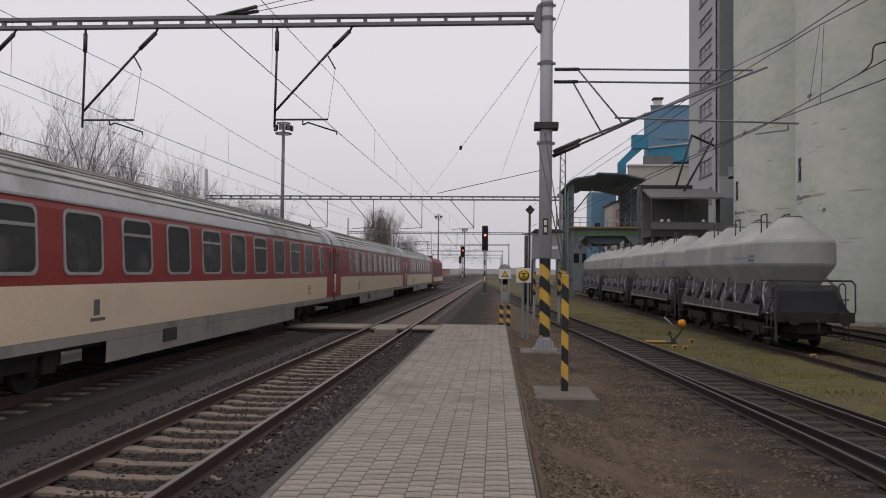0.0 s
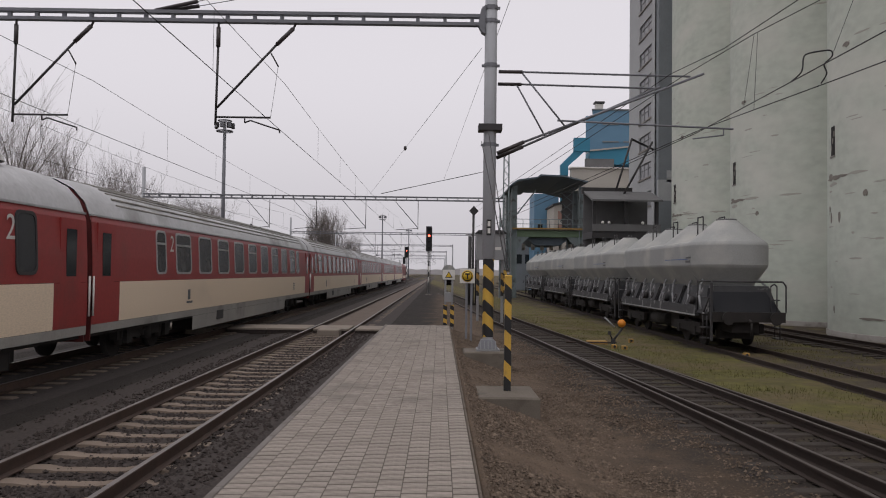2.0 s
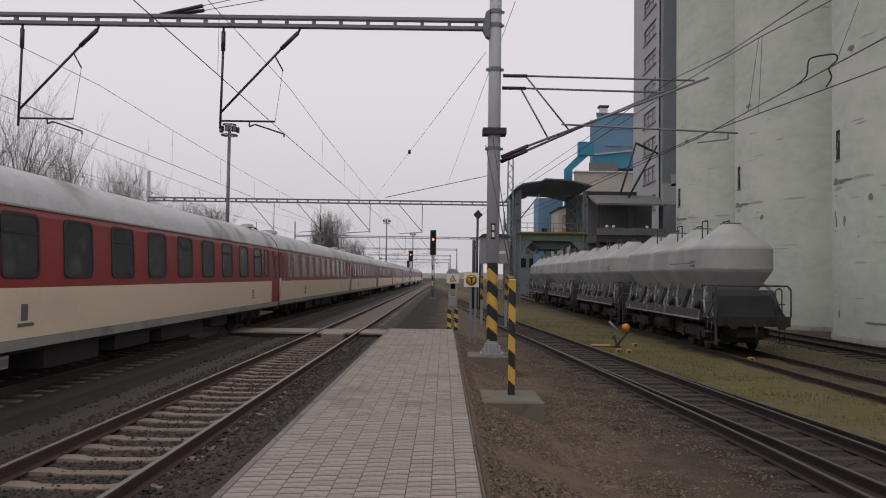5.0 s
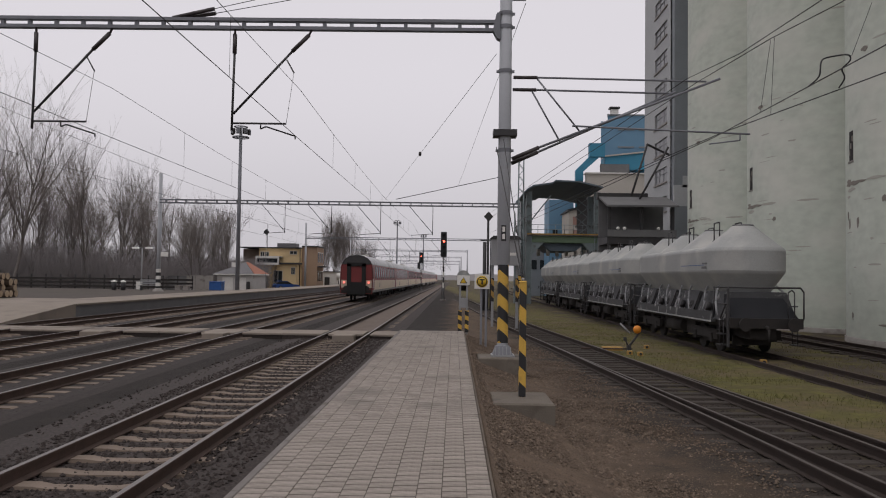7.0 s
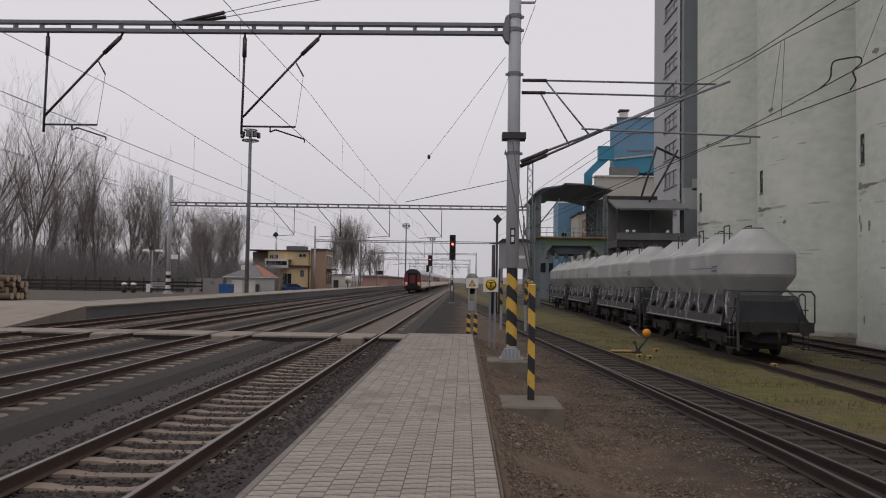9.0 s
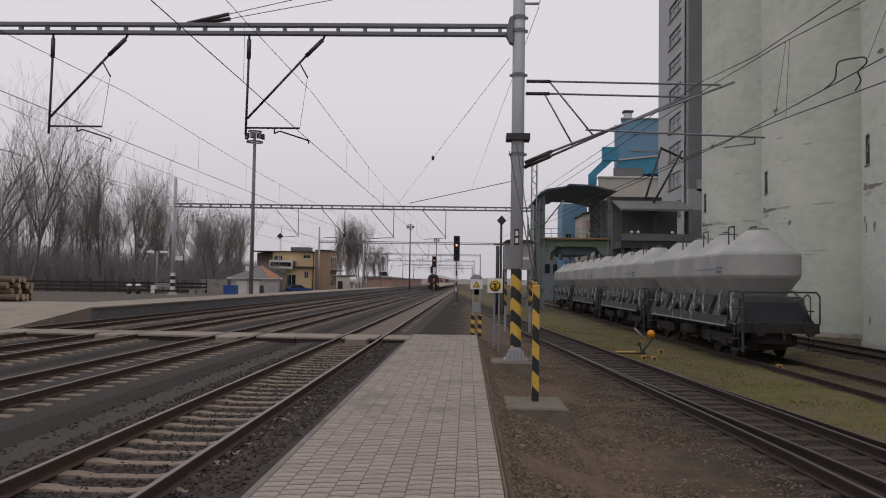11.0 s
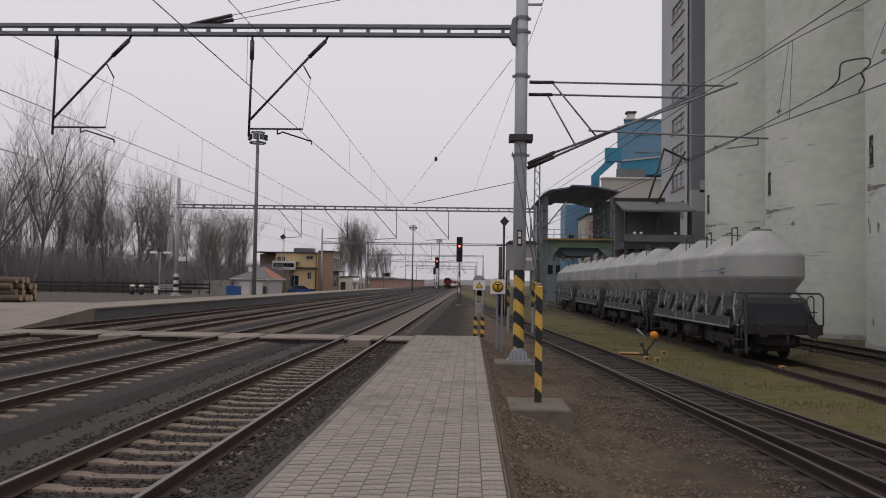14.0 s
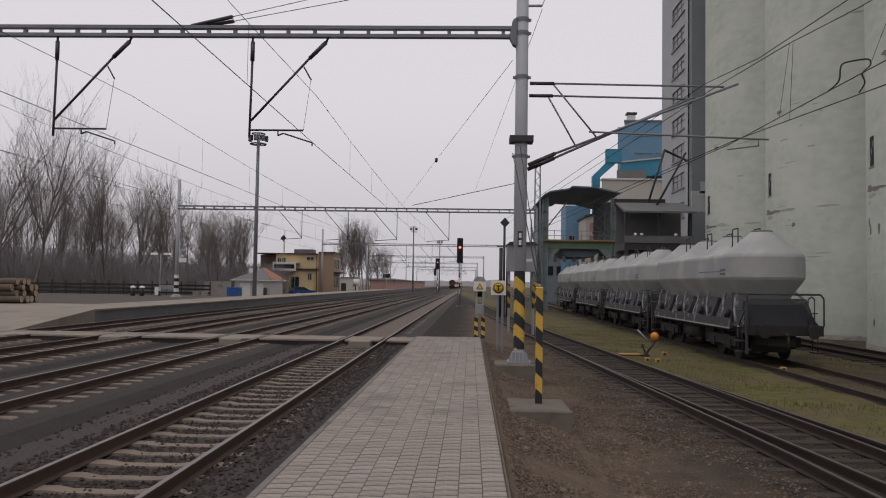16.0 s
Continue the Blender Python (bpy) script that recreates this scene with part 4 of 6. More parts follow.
        part("head_stock", Shape().slab((-1.35, min(y + 0.3 * o, y + 0.55 * o), 0.92), (1.35, max(y + 0.3 * o, y + 0.55 * o), 1.25)), UNDER, w)
        for sx in (-0.88, 0.88):
            b = Shape().rod((sx, y + 0.5 * o, 1.06), (sx, y + 0.06 * o, 1.06), 0.1, n=12).rod((sx, y + 0.06 * o, 1.06), (sx, y, 1.06), 0.22, n=18)
            part("buffer", b, UNDER, w)
        part("coupling", Shape().rod((0, y + 0.4 * o, 1.0), (0, y + 0.1 * o, 0.9), 0.06).rod((0, y + 0.1 * o, 0.9), (0, y + 0.12 * o, 0.5), 0.04), UNDER, w)
        for sx in (-1.38, 1.38):
            st = Shape()
            for z in (0.35, 0.7):
                st.box((sx, y + 1.0 * o, z), (0.24, 0.42, 0.04))
            st.rod((sx, y + 0.8 * o, 0.33), (sx, y + 0.8 * o, 1.1), 0.02).rod((sx, y + 1.2 * o, 0.33), (sx, y + 1.2 * o, 1.1), 0.02)
            part("step", st, DARK, w)
    # dark box added between the bogies to block light, standing in for shade
    part("hopper_trough", Shape().slab((-1.0, 4.9, 0.42), (1.0, n - 4.9, 1.0)), UNDER, w)
    part("air_tank", Shape().rod((-1.05, 6.0, 0.7), (-1.05, 8.0, 0.7), 0.24, n=14), UNDER, w)
    part("centre_sill", Shape().slab((-0.5, 0.6, 0.55), (0.5, n - 0.6, 1.0)), UNDER, w)
    for yy in (2.4, 4.2, n - 4.2, n - 2.4):
        ws = Shape()
        for sx in (-0.755, 0.755):
            ws.rod((sx - 0.065, yy, 0.46), (sx + 0.065, yy, 0.46), 0.46, n=26)
            ws.box((sx * 1.35, yy, 0.5), (0.24, 0.3, 0.3))
        ws.rod((-0.7, yy, 0.46), (0.7, yy, 0.46), 0.08)
        part("wheelset", ws, UNDER, w)
    for a, b in ((2.0, 4.6), (n - 4.6, n - 2.0)):
        for sx in (-1.025, 1.025):
            part("bogie_frame", Shape().slab((sx - 0.075, a - 0.2, 0.45), (sx + 0.075, b + 0.2, 0.78)), UNDER, w)
        # bolster and end beams added to darken the shaded gap between the wheels
        part("bogie_bolster", Shape().slab((-0.95, a + 0.9, 0.3), (0.95, b - 0.9, 0.8)).slab((-0.6, a - 0.35, 0.28), (0.6, a - 0.2, 0.6)).slab((-0.6, b + 0.2, 0.28), (0.6, b + 0.35, 0.6)), UNDER, w)
    for ob in w.children_recursive:
        if not ob.name.startswith(("wheelset", "bogie", "valve_wheel")):
            ob.data.transform(Matrix.Diagonal((0.885, 1, 1, 1)))
    return w


wagon = build_wagon()
wagon.matrix_basis = pose(10.15, 25.2, -0.36)
for i in range(1, 4):
    copy_thing(wagon, pose(10.15, 25.2 + 14.08 * i, -0.36))


# ---- grain silos and tower ----
def build_silos():
    for i, y in enumerate((21.3, 33.3, 45.3, 57.3)):
        s = thing("grain_silo", "tall round concrete grain silo, pale green paint flaking off", "silo", pose(23.3, y, LOW), "grain silos in a row")
        part("shell", Shape().turn([(6.0, -0.3), (6.0, 16), (6.0, 46)], n=64), SILO if i else SILO_PALE, s)
        part("roof_slab", Shape().turn([(6.0, 46), (5.6, 46.6), (0.0, 46.8)], n=48), CONCRETE, s)
        part("plinth", Shape().turn([(6.06, -0.3), (6.06, 0.22), (6.0, 0.26)], n=64), CONCRETE, s)
        a0 = math.atan2(-y, -23.3)      # bearing from the middle towards the yard's end

        def on_wall(a, z, w, h, d=0.012, mat=SPALL, name="spalled_patch"):
            """A ragged flake lying on the curved wall, or a plain block let into it."""
            rr = random.Random(int(a * 1000 + z * 77 + y))
            k = max(5, int(w / 0.26)) if name == "spalled_patch" else 3
            up, low = [], []
            for j in range(k + 1):
                x = j / k - 0.5
                if name == "spalled_patch":
                    env = 0.35 + 0.65 * math.sqrt(max(0.0, 1 - (2 * x) ** 2))
                    up.append((x, h * 0.5 * env * rr.uniform(0.65, 1.1)))
                    low.append((x, -h * 0.5 * env * rr.uniform(0.3, 1.2)))
                else:
                    up.append((x, h / 2))
                    low.append((x, -h / 2))
            q, n = Shape(), k + 1
            for off in (-0.1, d):
                q.v += [((6.0 + off) * math.cos(a + x * w / 6.0), (6.0 + off) * math.sin(a + x * w / 6.0), z + zz) for x, zz in up + low]
            f = [(2 * n + i, 2 * n + i + 1, 3 * n + i + 1, 3 * n + i) for i in range(k)]
            f += [(i, i + 1, 2 * n + i + 1, 2 * n + i) for i in range(k)] + [(n + i, 3 * n + i, 3 * n + i + 1, n + i + 1) for i in range(k)]
            f += [(0, 2 * n, 3 * n, n), (k, n + k, 3 * n + k, 2 * n + k)]
            q.f, q.m, q.smooth = f, [0] * len(f), [False] * len(f)
            return part(name, q, mat, s)

        t = math.acos(6.0 / math.hypot(23.3, y))     # the edge seen from the yard
        e = a0 - t
        on_wall(e + 0.28, 8.65, 0.5, 1.3, 0.008, UNDER, "window")
        on_wall(e + 0.28, 7.95, 0.6, 0.07, 0.05, CONCRETE, "window_sill")
        for k in range(3):
            on_wall(e + 0.25 + 0.03 * k, 8.65 + 0.3 * (k - 1), 0.14, 0.24, 0.016, SPALL, "broken_louvre")
        on_wall(e + 0.33, 6.98, 2.2, 0.2)
        on_wall(e + 0.28, 6.7, 1.0, 0.22, 0.006, SMEAR)
        on_wall(e + 0.22, 7.12, 0.6, 0.2)
        for k in range(14):
            rr = random.Random(k * 31 + i * 7)
            on_wall(e + rr.uniform(0.15, 1.5), rr.choice((rr.uniform(1, 7), rr.uniform(3, 20))), rr.uniform(0.2, 0.8), rr.uniform(0.04, 0.13), 0.004, SMEAR)
        on_wall(e + 0.62, 7.0, 1.2, 0.16, 0.006, SMEAR)
        on_wall(e + 0.70, 6.1, 0.25, 0.3)
        on_wall(e + 0.24, 5.2, 0.2, 0.55)
        on_wall(e + 0.40, 5.25, 0.2, 0.5)
        on_wall(e + 0.20, 5.6, 0.15, 0.4)
        on_wall(e + 0.5, 12.6, 0.5, 0.25)
        on_wall(e + 0.9, 10.3, 0.5, 0.12, 0.004, SMEAR)
        on_wall(e + 1.05, 7.0, 1.2, 0.14, 0.004, SMEAR)
        for k in range(16):
            rr = random.Random(k * 17 + i * 101)
            on_wall(e + 0.75 + rr.uniform(-0.3, 0.35), rr.choice((7.0, 6.2, 4.3, 12.6, 9.5)) + rr.uniform(-0.35, 0.35), rr.uniform(0.3, 1.1), rr.uniform(0.03, 0.09), 0.004, SMEAR)
        on_wall(e + 0.6, 3.4, 0.8, 0.1, 0.004, SMEAR)
        on_wall(e + 0.3, 1.2, 0.14, 0.35)
        on_wall(e + 0.75, 0.9, 1.3, 0.12)


build_silos()


def build_tower():
    t = thing("stair_tower", "grey concrete stair tower with rows of steel windows", "tower", pose(0, 0, LOW))
    x0, x1, y0, y1, top = 18.55, 30.0, 66.5, 76.6, 52.0
    zs = [8.25 - LOW + 2.62 * k for k in range(14)]
    wy0, wy1, wh = 68.5, 72.7, 1.35
    # one wall mesh with its window openings: a grid of cells less the openings, given depth
    s = Shape()
    ys, hs = (y0 + 0.9, wy0, wy1, y1), [-0.3] + [q for z in zs for q in (z, z + wh)] + [top]
    for x, g in ((x0, 0), (x0 + 0.4, 1)):
        v = [(x, y, z) for z in hs for y in ys]
        s.add(v, [(4 * j + i, 4 * j + i + 1, 4 * j + i + 5, 4 * j + i + 4) for j in range(len(hs) - 1) for i in range(3) if not (i == 1 and j % 2 == 1)], False)
    k = 4 * len(hs)
    for j in range(1, len(hs) - 1, 2):
        q = (4 * j + 1, 4 * j + 2, 4 * j + 6, 4 * j + 5)
        for p, r in zip(q, q[1:] + q[:1]):
            s.f.append((p, r, r + k, p + k))
            s.m.append(0)
            s.smooth.append(False)
    part("wall", s, TOWER, t)
    part("back_wall", Shape().slab((x0 + 0.41, y1 - 0.4, -0.3), (x1, y1, top)), TOWER, t)
    part("side_wall", Shape().slab((x1 - 0.4, y0 + 0.91, -0.3), (x1, y1 - 0.41, top)), TOWER, t)
    part("front_panel", Shape().slab((x0 + 0.1, y0, -0.3), (x1, y0 + 0.9, top)), TOWER_DARK, t, "dark grey panelled front of the tower")
    part("roof", Shape().slab((x0, y0, top), (x1, y1, top + 0.4)), CONCRETE, t)
    for z in zs:
        w = part("window", Shape().slab((x0 + 0.12, wy0, z), (x0 + 0.16, wy1, z + wh)), TOWER_PANE, t)
        f = Shape()
        for k in range(4):
            y = wy0 + (wy1 - wy0) * k / 3
            f.slab((x0 + 0.08, y - 0.03, z), (x0 + 0.118, y + 0.03, z + wh))
        f.slab((x0 + 0.07, wy0, z + wh * 0.6), (x0 + 0.118, wy1, z + wh * 0.6 + 0.04))
        part("frame", f, GALV, w)
        part("sill", Shape().slab((x0 - 0.1, wy0 - 0.1, z - 0.14), (x0 + 0.1, wy1 + 0.1, z - 0.004)), CONCRETE, w)
        b = random.randint(0, 3)
        part("blind", Shape().slab((x0 + 0.17, wy0 + b * 1.0, z + 0.3), (x0 + 0.19, wy0 + b * 1.0 + 1.0, z + wh)), WHITE, w)
    part("spalled_patch", Shape().slab((x0 + 0.08, y0 - 0.02, 9.0), (x0 + 1.6, y0 + 0.3, 10.8)).slab((x0 + 0.8, y0 - 0.02, 10.6), (x0 + 2.4, y0 + 0.3, 11.6)), TOWER, t)


build_tower()


# ---- catenary ----
def mast_and_beam():
    y = 19.9
    p = thing("catenary_portal", "grey steel catenary portal with striped mast and long cross beam", "overhead line mast")
    m = Shape()
    m.turn([(0.135, 0.12), (0.135, 2.44), (0.165, 2.46), (0.162, 6.0), (0.155, 9.8), (0.0, 9.82)], (1.24, y, 0), 24)
    mast = part("mast", m, MAST, p)
    for z in (8.9, 8.55, 5.35, 7.4):
        part("clamp", Shape().turn([(0.172, z - 0.05), (0.172, z + 0.05)], (1.24, y, 0), 24).box((1.24, y, z), (0.46, 0.06, 0.06)), BEAM, mast)
    part("base_plate", Shape().box((1.24, y, 0.125), (0.58, 0.58, 0.045)), GALV, mast)
    foot = part("foot", Shape().box((1.24, y, 0.26), (0.50, 0.50, 0.22), None, 0.66), BEAM, mast)
    for k in range(5):
        part("rib", Shape().box((1.05 + 0.095 * k, y - 0.225, 0.25), (0.018, 0.04, 0.2), Matrix.Rotation(radians(-20), 3, "X")), GALV, foot)
    part("footing", Shape().bevel_box((0.62, y - 0.55, -0.5), (1.82, y + 0.6, 0.10), 0.03), BLOCK, p, "weathered concrete footing block")
    # painted hazard sleeve: slanted bands
    bands = Shape()
    n = 28
    for k in range(-2, 8):
        z = 0.44 + 0.30 * k
        bands.slot = k % 2
        for i in range(n):
            a, b = 2 * math.pi * i / n, 2 * math.pi * (i + 1) / n
            f = lambda g: 0.36 * abs(((g + math.pi * 0.75) % (2 * math.pi)) - math.pi) / math.pi
            lo1, lo2 = z + f(a), z + f(b)
            q = [(lo1, a), (lo2, b), (lo2 + 0.3, b), (lo1 + 0.3, a)]
            q = [(min(max(zz, 0.44), 2.42), ang) for zz, ang in q]
            if max(zz for zz, _ in q) - min(zz for zz, _ in q) < 1e-4:
                continue
            bands.add([(1.24 + 0.141 * math.cos(g), y + 0.141 * math.sin(g), zz) for zz, g in q], [(0, 1, 2, 3)], True)
    part("hazard_sleeve", bands, (YELLOW, BLACK), mast, "black and yellow warning stripes")
    plate = part("number_plate", Shape().slab((1.17, y - 0.2, 3.02), (1.29, y - 0.175, 3.42)), BLACK, mast)
    part("figure_bar", Shape().slab((1.195, y - 0.206, 3.25), (1.265, y - 0.201, 3.38)).slab((1.195, y - 0.206, 3.07), (1.265, y - 0.201, 3.2)), WHITE, plate)
    part("cable_clamp", Shape().box((1.24, y - 0.02, 5.78), (0.6, 0.46, 0.16)), DARK, mast)
    # beam: two chords and posts
    x0, zt, zb = -30.0, 8.72, 8.42
    beam = part("cross_beam", Shape().slab((x0, y - 0.085, zb), (1.0, y - 0.035, zb + 0.085)), BEAM, p)
    for yy, z in ((y - 0.06, zt - 0.085), (y + 0.06, zb), (y + 0.06, zt - 0.085)):
        part("chord", Shape().slab((x0, yy - 0.025, z), (1.0, yy + 0.025, z + 0.085)), BEAM, beam)
    c = Shape()
    c.box((0, 0, 0), (0.09, 0.09, zt - zb - 0.168))
    me = c.mesh("batten", BEAM)
    for i in range(44):
        part("batten", me, BEAM, beam, m=pose(0.75 - 0.7 * i, y, (zt + zb) / 2))
    br = Shape()
    br.add([(1.09, y - 0.12, 8.2), (1.09, y - 0.12, 8.95), (0.98, y - 0.12, 8.85), (0.90, y - 0.12, 8.45), (1.0, y - 0.12, 8.25),
            (1.09, y + 0.12, 8.2), (1.09, y + 0.12, 8.95), (0.98, y + 0.12, 8.85), (0.90, y + 0.12, 8.45), (1.0, y + 0.12, 8.25)],
           [(0, 1, 2, 3, 4), (9, 8, 7, 6, 5), (0, 5, 6, 1), (1, 6, 7, 2), (2, 7, 8, 3), (3, 8, 9, 4), (4, 9, 5, 0)])
    part("bracket", br, BEAM, beam)
    part("top_arm", Shape().rod((1.24, y, 9.28), (1.75, y, 9.28), 0.035), MAST, mast)
    part("far_leg", Shape().rod((x0, y, -0.3), (x0, y, 9.4), 0.18, n=16), MAST, p)
    # hangers
    for xs in (-5.78, -10.98):
        hang_frame(p, xs, y, zb, 1)
    for xs in (-14.9, -19.2):
        hang_frame(p, xs, y, zb, 1)
    # tie insulators on top of the beam
    ti = Shape()
    for k, dz in ((0, 0), (0.12, -0.08)):
        ti.rod((-7.42, y + k, 8.72), (-6.33, y + k, 8.97 + dz), 0.05, n=10)
    part("strain_insulator", ti, INSULATOR, p)
    # cantilever over the siding
    for k, (z_arm, x_end, x_brace, z_root) in enumerate(((7.22, 6.35, 3.15, 5.14), (6.96, 5.55, 2.68, 5.06))):
        yy = y - 0.12 + 0.24 * k
        a = Shape().rod((1.44, yy, z_arm), (2.05, yy, z_arm), 0.045, n=10)
        part("insulator", a, INSULATOR, p)
        part("top_tube", Shape().rod((2.05, yy, z_arm), (x_end, yy, z_arm - 0.06), 0.026, n=8), BEAM, p)
        tip = (x_end + (0.35 if k == 0 else 0.1), yy, z_arm + (0.02 if k == 0 else -0.01))
        part("inclined_tube", Shape().rod((2.1, yy, z_root + 0.28), tip, 0.031, n=8), BEAM, p)
        part("root_insulator", Shape().rod((1.42, yy, z_root - 0.02), (2.1, yy, z_root + 0.28), 0.052, n=10), INSULATOR, p)
        part("brace", Shape().rod((2.02 - 0.1 * k, yy, z_arm), (x_brace, yy, z_root + 0.28 + (x_brace - 2.1) * (tip[2] - z_root - 0.28) / (tip[0] - 2.1)), 0.022, n=6), BEAM, p)
    ra = Shape().rod((2.95, y - 0.14, 5.98), (7.45, y - 0.14, 5.82), 0.025, n=8)
    ra.path([(7.2, y - 0.14, 5.82), (7.2, y - 0.14, 5.66), (6.4, y - 0.18, 5.55)], 0.018, 6)
    part("registration_arm", ra, BEAM, p)


def hang_frame(parent, xs, y, zb, side):
    """A hanging post with its slanted brace and the steady arm that holds the wire."""
    h = Shape()
    h.rod((xs, y, zb - 0.62), (xs - 0.03, y, 5.78), 0.032, n=8)
    h.rod((xs + 1.50, y, zb - 0.55), (xs + 0.0, y, 6.22), 0.032, n=8)
    h.rod((xs - 0.02, y, 5.98), (xs + 1.38, y, 5.98), 0.026, n=8)
    h.path([(xs + 0.72, y, 5.98), (xs + 0.72, y, 5.84), (xs + 0.86, y, 5.9), (xs + 1.62, y, 5.66), (xs + 1.62, y, 5.58)], 0.02, 6)
    h.rod((xs + 1.38, y, 5.98), (xs + 1.55, y, 7.3), 0.006, n=4).rod((xs + 1.36, y, 7.65), (xs + 1.56, y, 7.3), 0.02, n=6)
    part("wire_frame", h, DARK, parent)
    for p0, p1, p2 in (((xs, y, zb + 0.1), (xs, y, zb - 0.12), (xs, y, zb - 0.62)), ((xs + 2.03, y, zb + 0.1), (xs + 1.93, y, zb - 0.12), (xs + 1.50, y, zb - 0.55))):
        part("insulator", Shape().rod(p0, p1, 0.03).rod(p1, p2, 0.055, n=10), INSULATOR, parent)


mast_and_beam()
PORTALS = (68.0, 130.0, 186.0, 242.0, 300.0, 360.0)


def far_portal(y, left, right, z):
    p = thing("far_catenary_portal", "slim grey catenary portal across all tracks", "overhead line mast", group="portals down the line")
    for x in (left, right):
        base = (FZ if y < 77 else YARD) if x < -18 else -0.4
        part("leg", Shape().rod((x, y, base), (x, y, z + 2.6 if x < -18 else z + 0.5), 0.2, 0.14, n=14), MAST, p)
    b = Shape()
    for yy in (y - 0.15, y + 0.15):
        b.slab((left, yy - 0.03, z + 0.22), (right, yy + 0.03, z + 0.32)).slab((left, yy - 0.03, z - 0.05), (right, yy + 0.03, z + 0.05))
    for i in range(int((right - left) / 0.9)):
        b.box((left + 0.5 + 0.9 * i, y, z + 0.135), (0.08, 0.34, 0.19))
    part("cross_beam", b, BEAM, p)
    for mx in MAIN.values():
        x = mx + 1.9
        h = Shape().rod((x, y, z), (x, y, 5.8), 0.03, n=6).rod((x - 2.1, y, z), (x, y, 5.95), 0.03, n=6).rod((x, y, 5.9), (x - 1.9, y, 5.75), 0.025, n=6)
        part("hanger", h, DARK, p)
    return p


for i, y in enumerate(PORTALS):
    far_portal(y, (-26.0, -25.0, -25.0, -25.0, -25, -25)[i], (5.6, 6.0, 3.0, 2.0, 2, 2)[i], 8.35)


def wires():
    """Contact wire and messenger wire of each track, with droppers, sagging from support to support."""
    sup = [-36.0, 19.9] + list(PORTALS)
    lines = [(-4.05, -3.75), (-8.95, -8.6), (-13.1, -12.6), (-17.2, -16.6)]
    for k, (xa, xb) in enumerate(lines):
        w = Shape()
        for j, (a, b) in enumerate(zip(sup, sup[1:])):
            s0, s1 = (xb, xa) if j % 2 == 0 else (xa, xb)
            if j == 0:
                s0 = xa - 0.1
            n = 9 if b < 140 else 3
            pt = [a + (b - a) * i / n for i in range(n + 1)]
            xx = [s0 + (s1 - s0) * i / n for i in range(n + 1)]
            mz = [6.86 - 0.42 * (1 - (2 * i / n - 1) ** 2) for i in range(n + 1)]
            w.path([(x, y, 5.58) for x, y in zip(xx, pt)], 0.008, 5)
            w.path([(x, y, z) for x, y, z in zip(xx, pt, mz)], 0.0065, 5)
            for i in range(1, n):
                w.rod((xx[i], pt[i], 5.58), (xx[i], pt[i], mz[i]), 0.004, n=4)
        tagged(part("overhead_line", w, WIRE), "thin dark contact wire with its messenger wire above the track", "overhead wire", "overhead lines")
    w = Shape()
    w.path([(6.4, -20, 5.6), (6.28, 19.0, 5.58), (3.2, 67, 5.6)], 0.011, 5)
    w.path([(9.6, -4.0, 5.6), (7.08, 13.5, 5.6), (6.28, 18.6, 5.6), (3.0, 67, 6.0)], 0.011, 5)
    w.path([(7.0, 2.0, 6.9), (6.19, 13.47, 6.9), (5.98, 16.4, 6.9), (5.6, 18.9, 7.0), (2.8, 67, 7.6)], 0.010, 5)
    w.path([(8.2, 0.0, 6.9), (6.58, 13.38, 6.9), (6.21, 15.36, 6.9), (5.95, 19.2, 7.0), (3.0, 67, 7.3)], 0.010, 5)
    w.rod((6.287, 16.1, 5.59), (6.22, 15.4, 6.9), 0.005, n=4).rod((6.62, 16.4, 5.6), (6.25, 15.3, 6.9), 0.005, n=4)
    loop = [(6.32, 13.98, 5.6), (6.40, 13.75, 5.72), (6.42, 13.72, 5.95), (6.48, 13.7, 6.03), (6.70, 13.65, 6.07), (6.86, 13.62, 6.07), (6.90, 13.66, 5.98), (6.88, 13.9, 5.9), (6.95, 13.95, 5.75), (6.91, 14.08, 5.6)]
    fine = []
    for i in range(len(loop) - 1):
        p = [Vector(loop[min(max(i + k, 0), len(loop) - 1)]) for k in (-1, 0, 1, 2)]
        for j in range(5):
            t = j / 5
            fine.append(0.5 * (2 * p[1] + (p[2] - p[0]) * t + (2 * p[0] - 5 * p[1] + 4 * p[2] - p[3]) * t * t + (3 * p[1] - p[0] - 3 * p[2] + p[3]) * t ** 3))
    w.path(fine + [Vector(loop[-1])], 0.014, 6)
    w.rod((6.9, 13.6, 6.05), (7.1, 13.3, 6.9), 0.005, n=4)
    tagged(part("overhead_line", w, WIRE), "pair of contact wires with a jumper loop over the siding", "overhead wire", "overhead lines")
    d = Shape()
    d.rod((-6.33, 19.9, 8.97), (-4.2, 19.8, 9.42), 0.010, n=5).rod((-4.2, 19.8, 9.42), (3.0, 19.4, 11.0), 0.010, n=5)
    d.rod((-6.33, 20.02, 8.89), (-3.4, 19.9, 9.40), 0.010, n=5).rod((-3.4, 19.9, 9.40), (4.0, 19.6, 10.7), 0.010, n=5)
    d.rod((1.0, 19.9, 7.85), (-6.2, 68.0, 8.85), 0.007, n=5).rod((1.75, 19.9, 9.2), (0.2, 68.0, 10.1), 0.007, n=5).rod((1.75, 19.9, 9.28), (2.6, 14.0, 11.2), 0.010, n=5)
    d.rod((-5.2, 67.9, 8.9), (3.9, 68.2, 11.0), 0.03, n=5)
    tagged(part("tie_wire", d, WIRE), "thin dark stay and feeder wires strung to the mast", "wire")
    s = Shape()
    q = Vector((1.0, 19.9, 7.85)).lerp(Vector((-6.2, 68.0, 8.85)), 0.39)
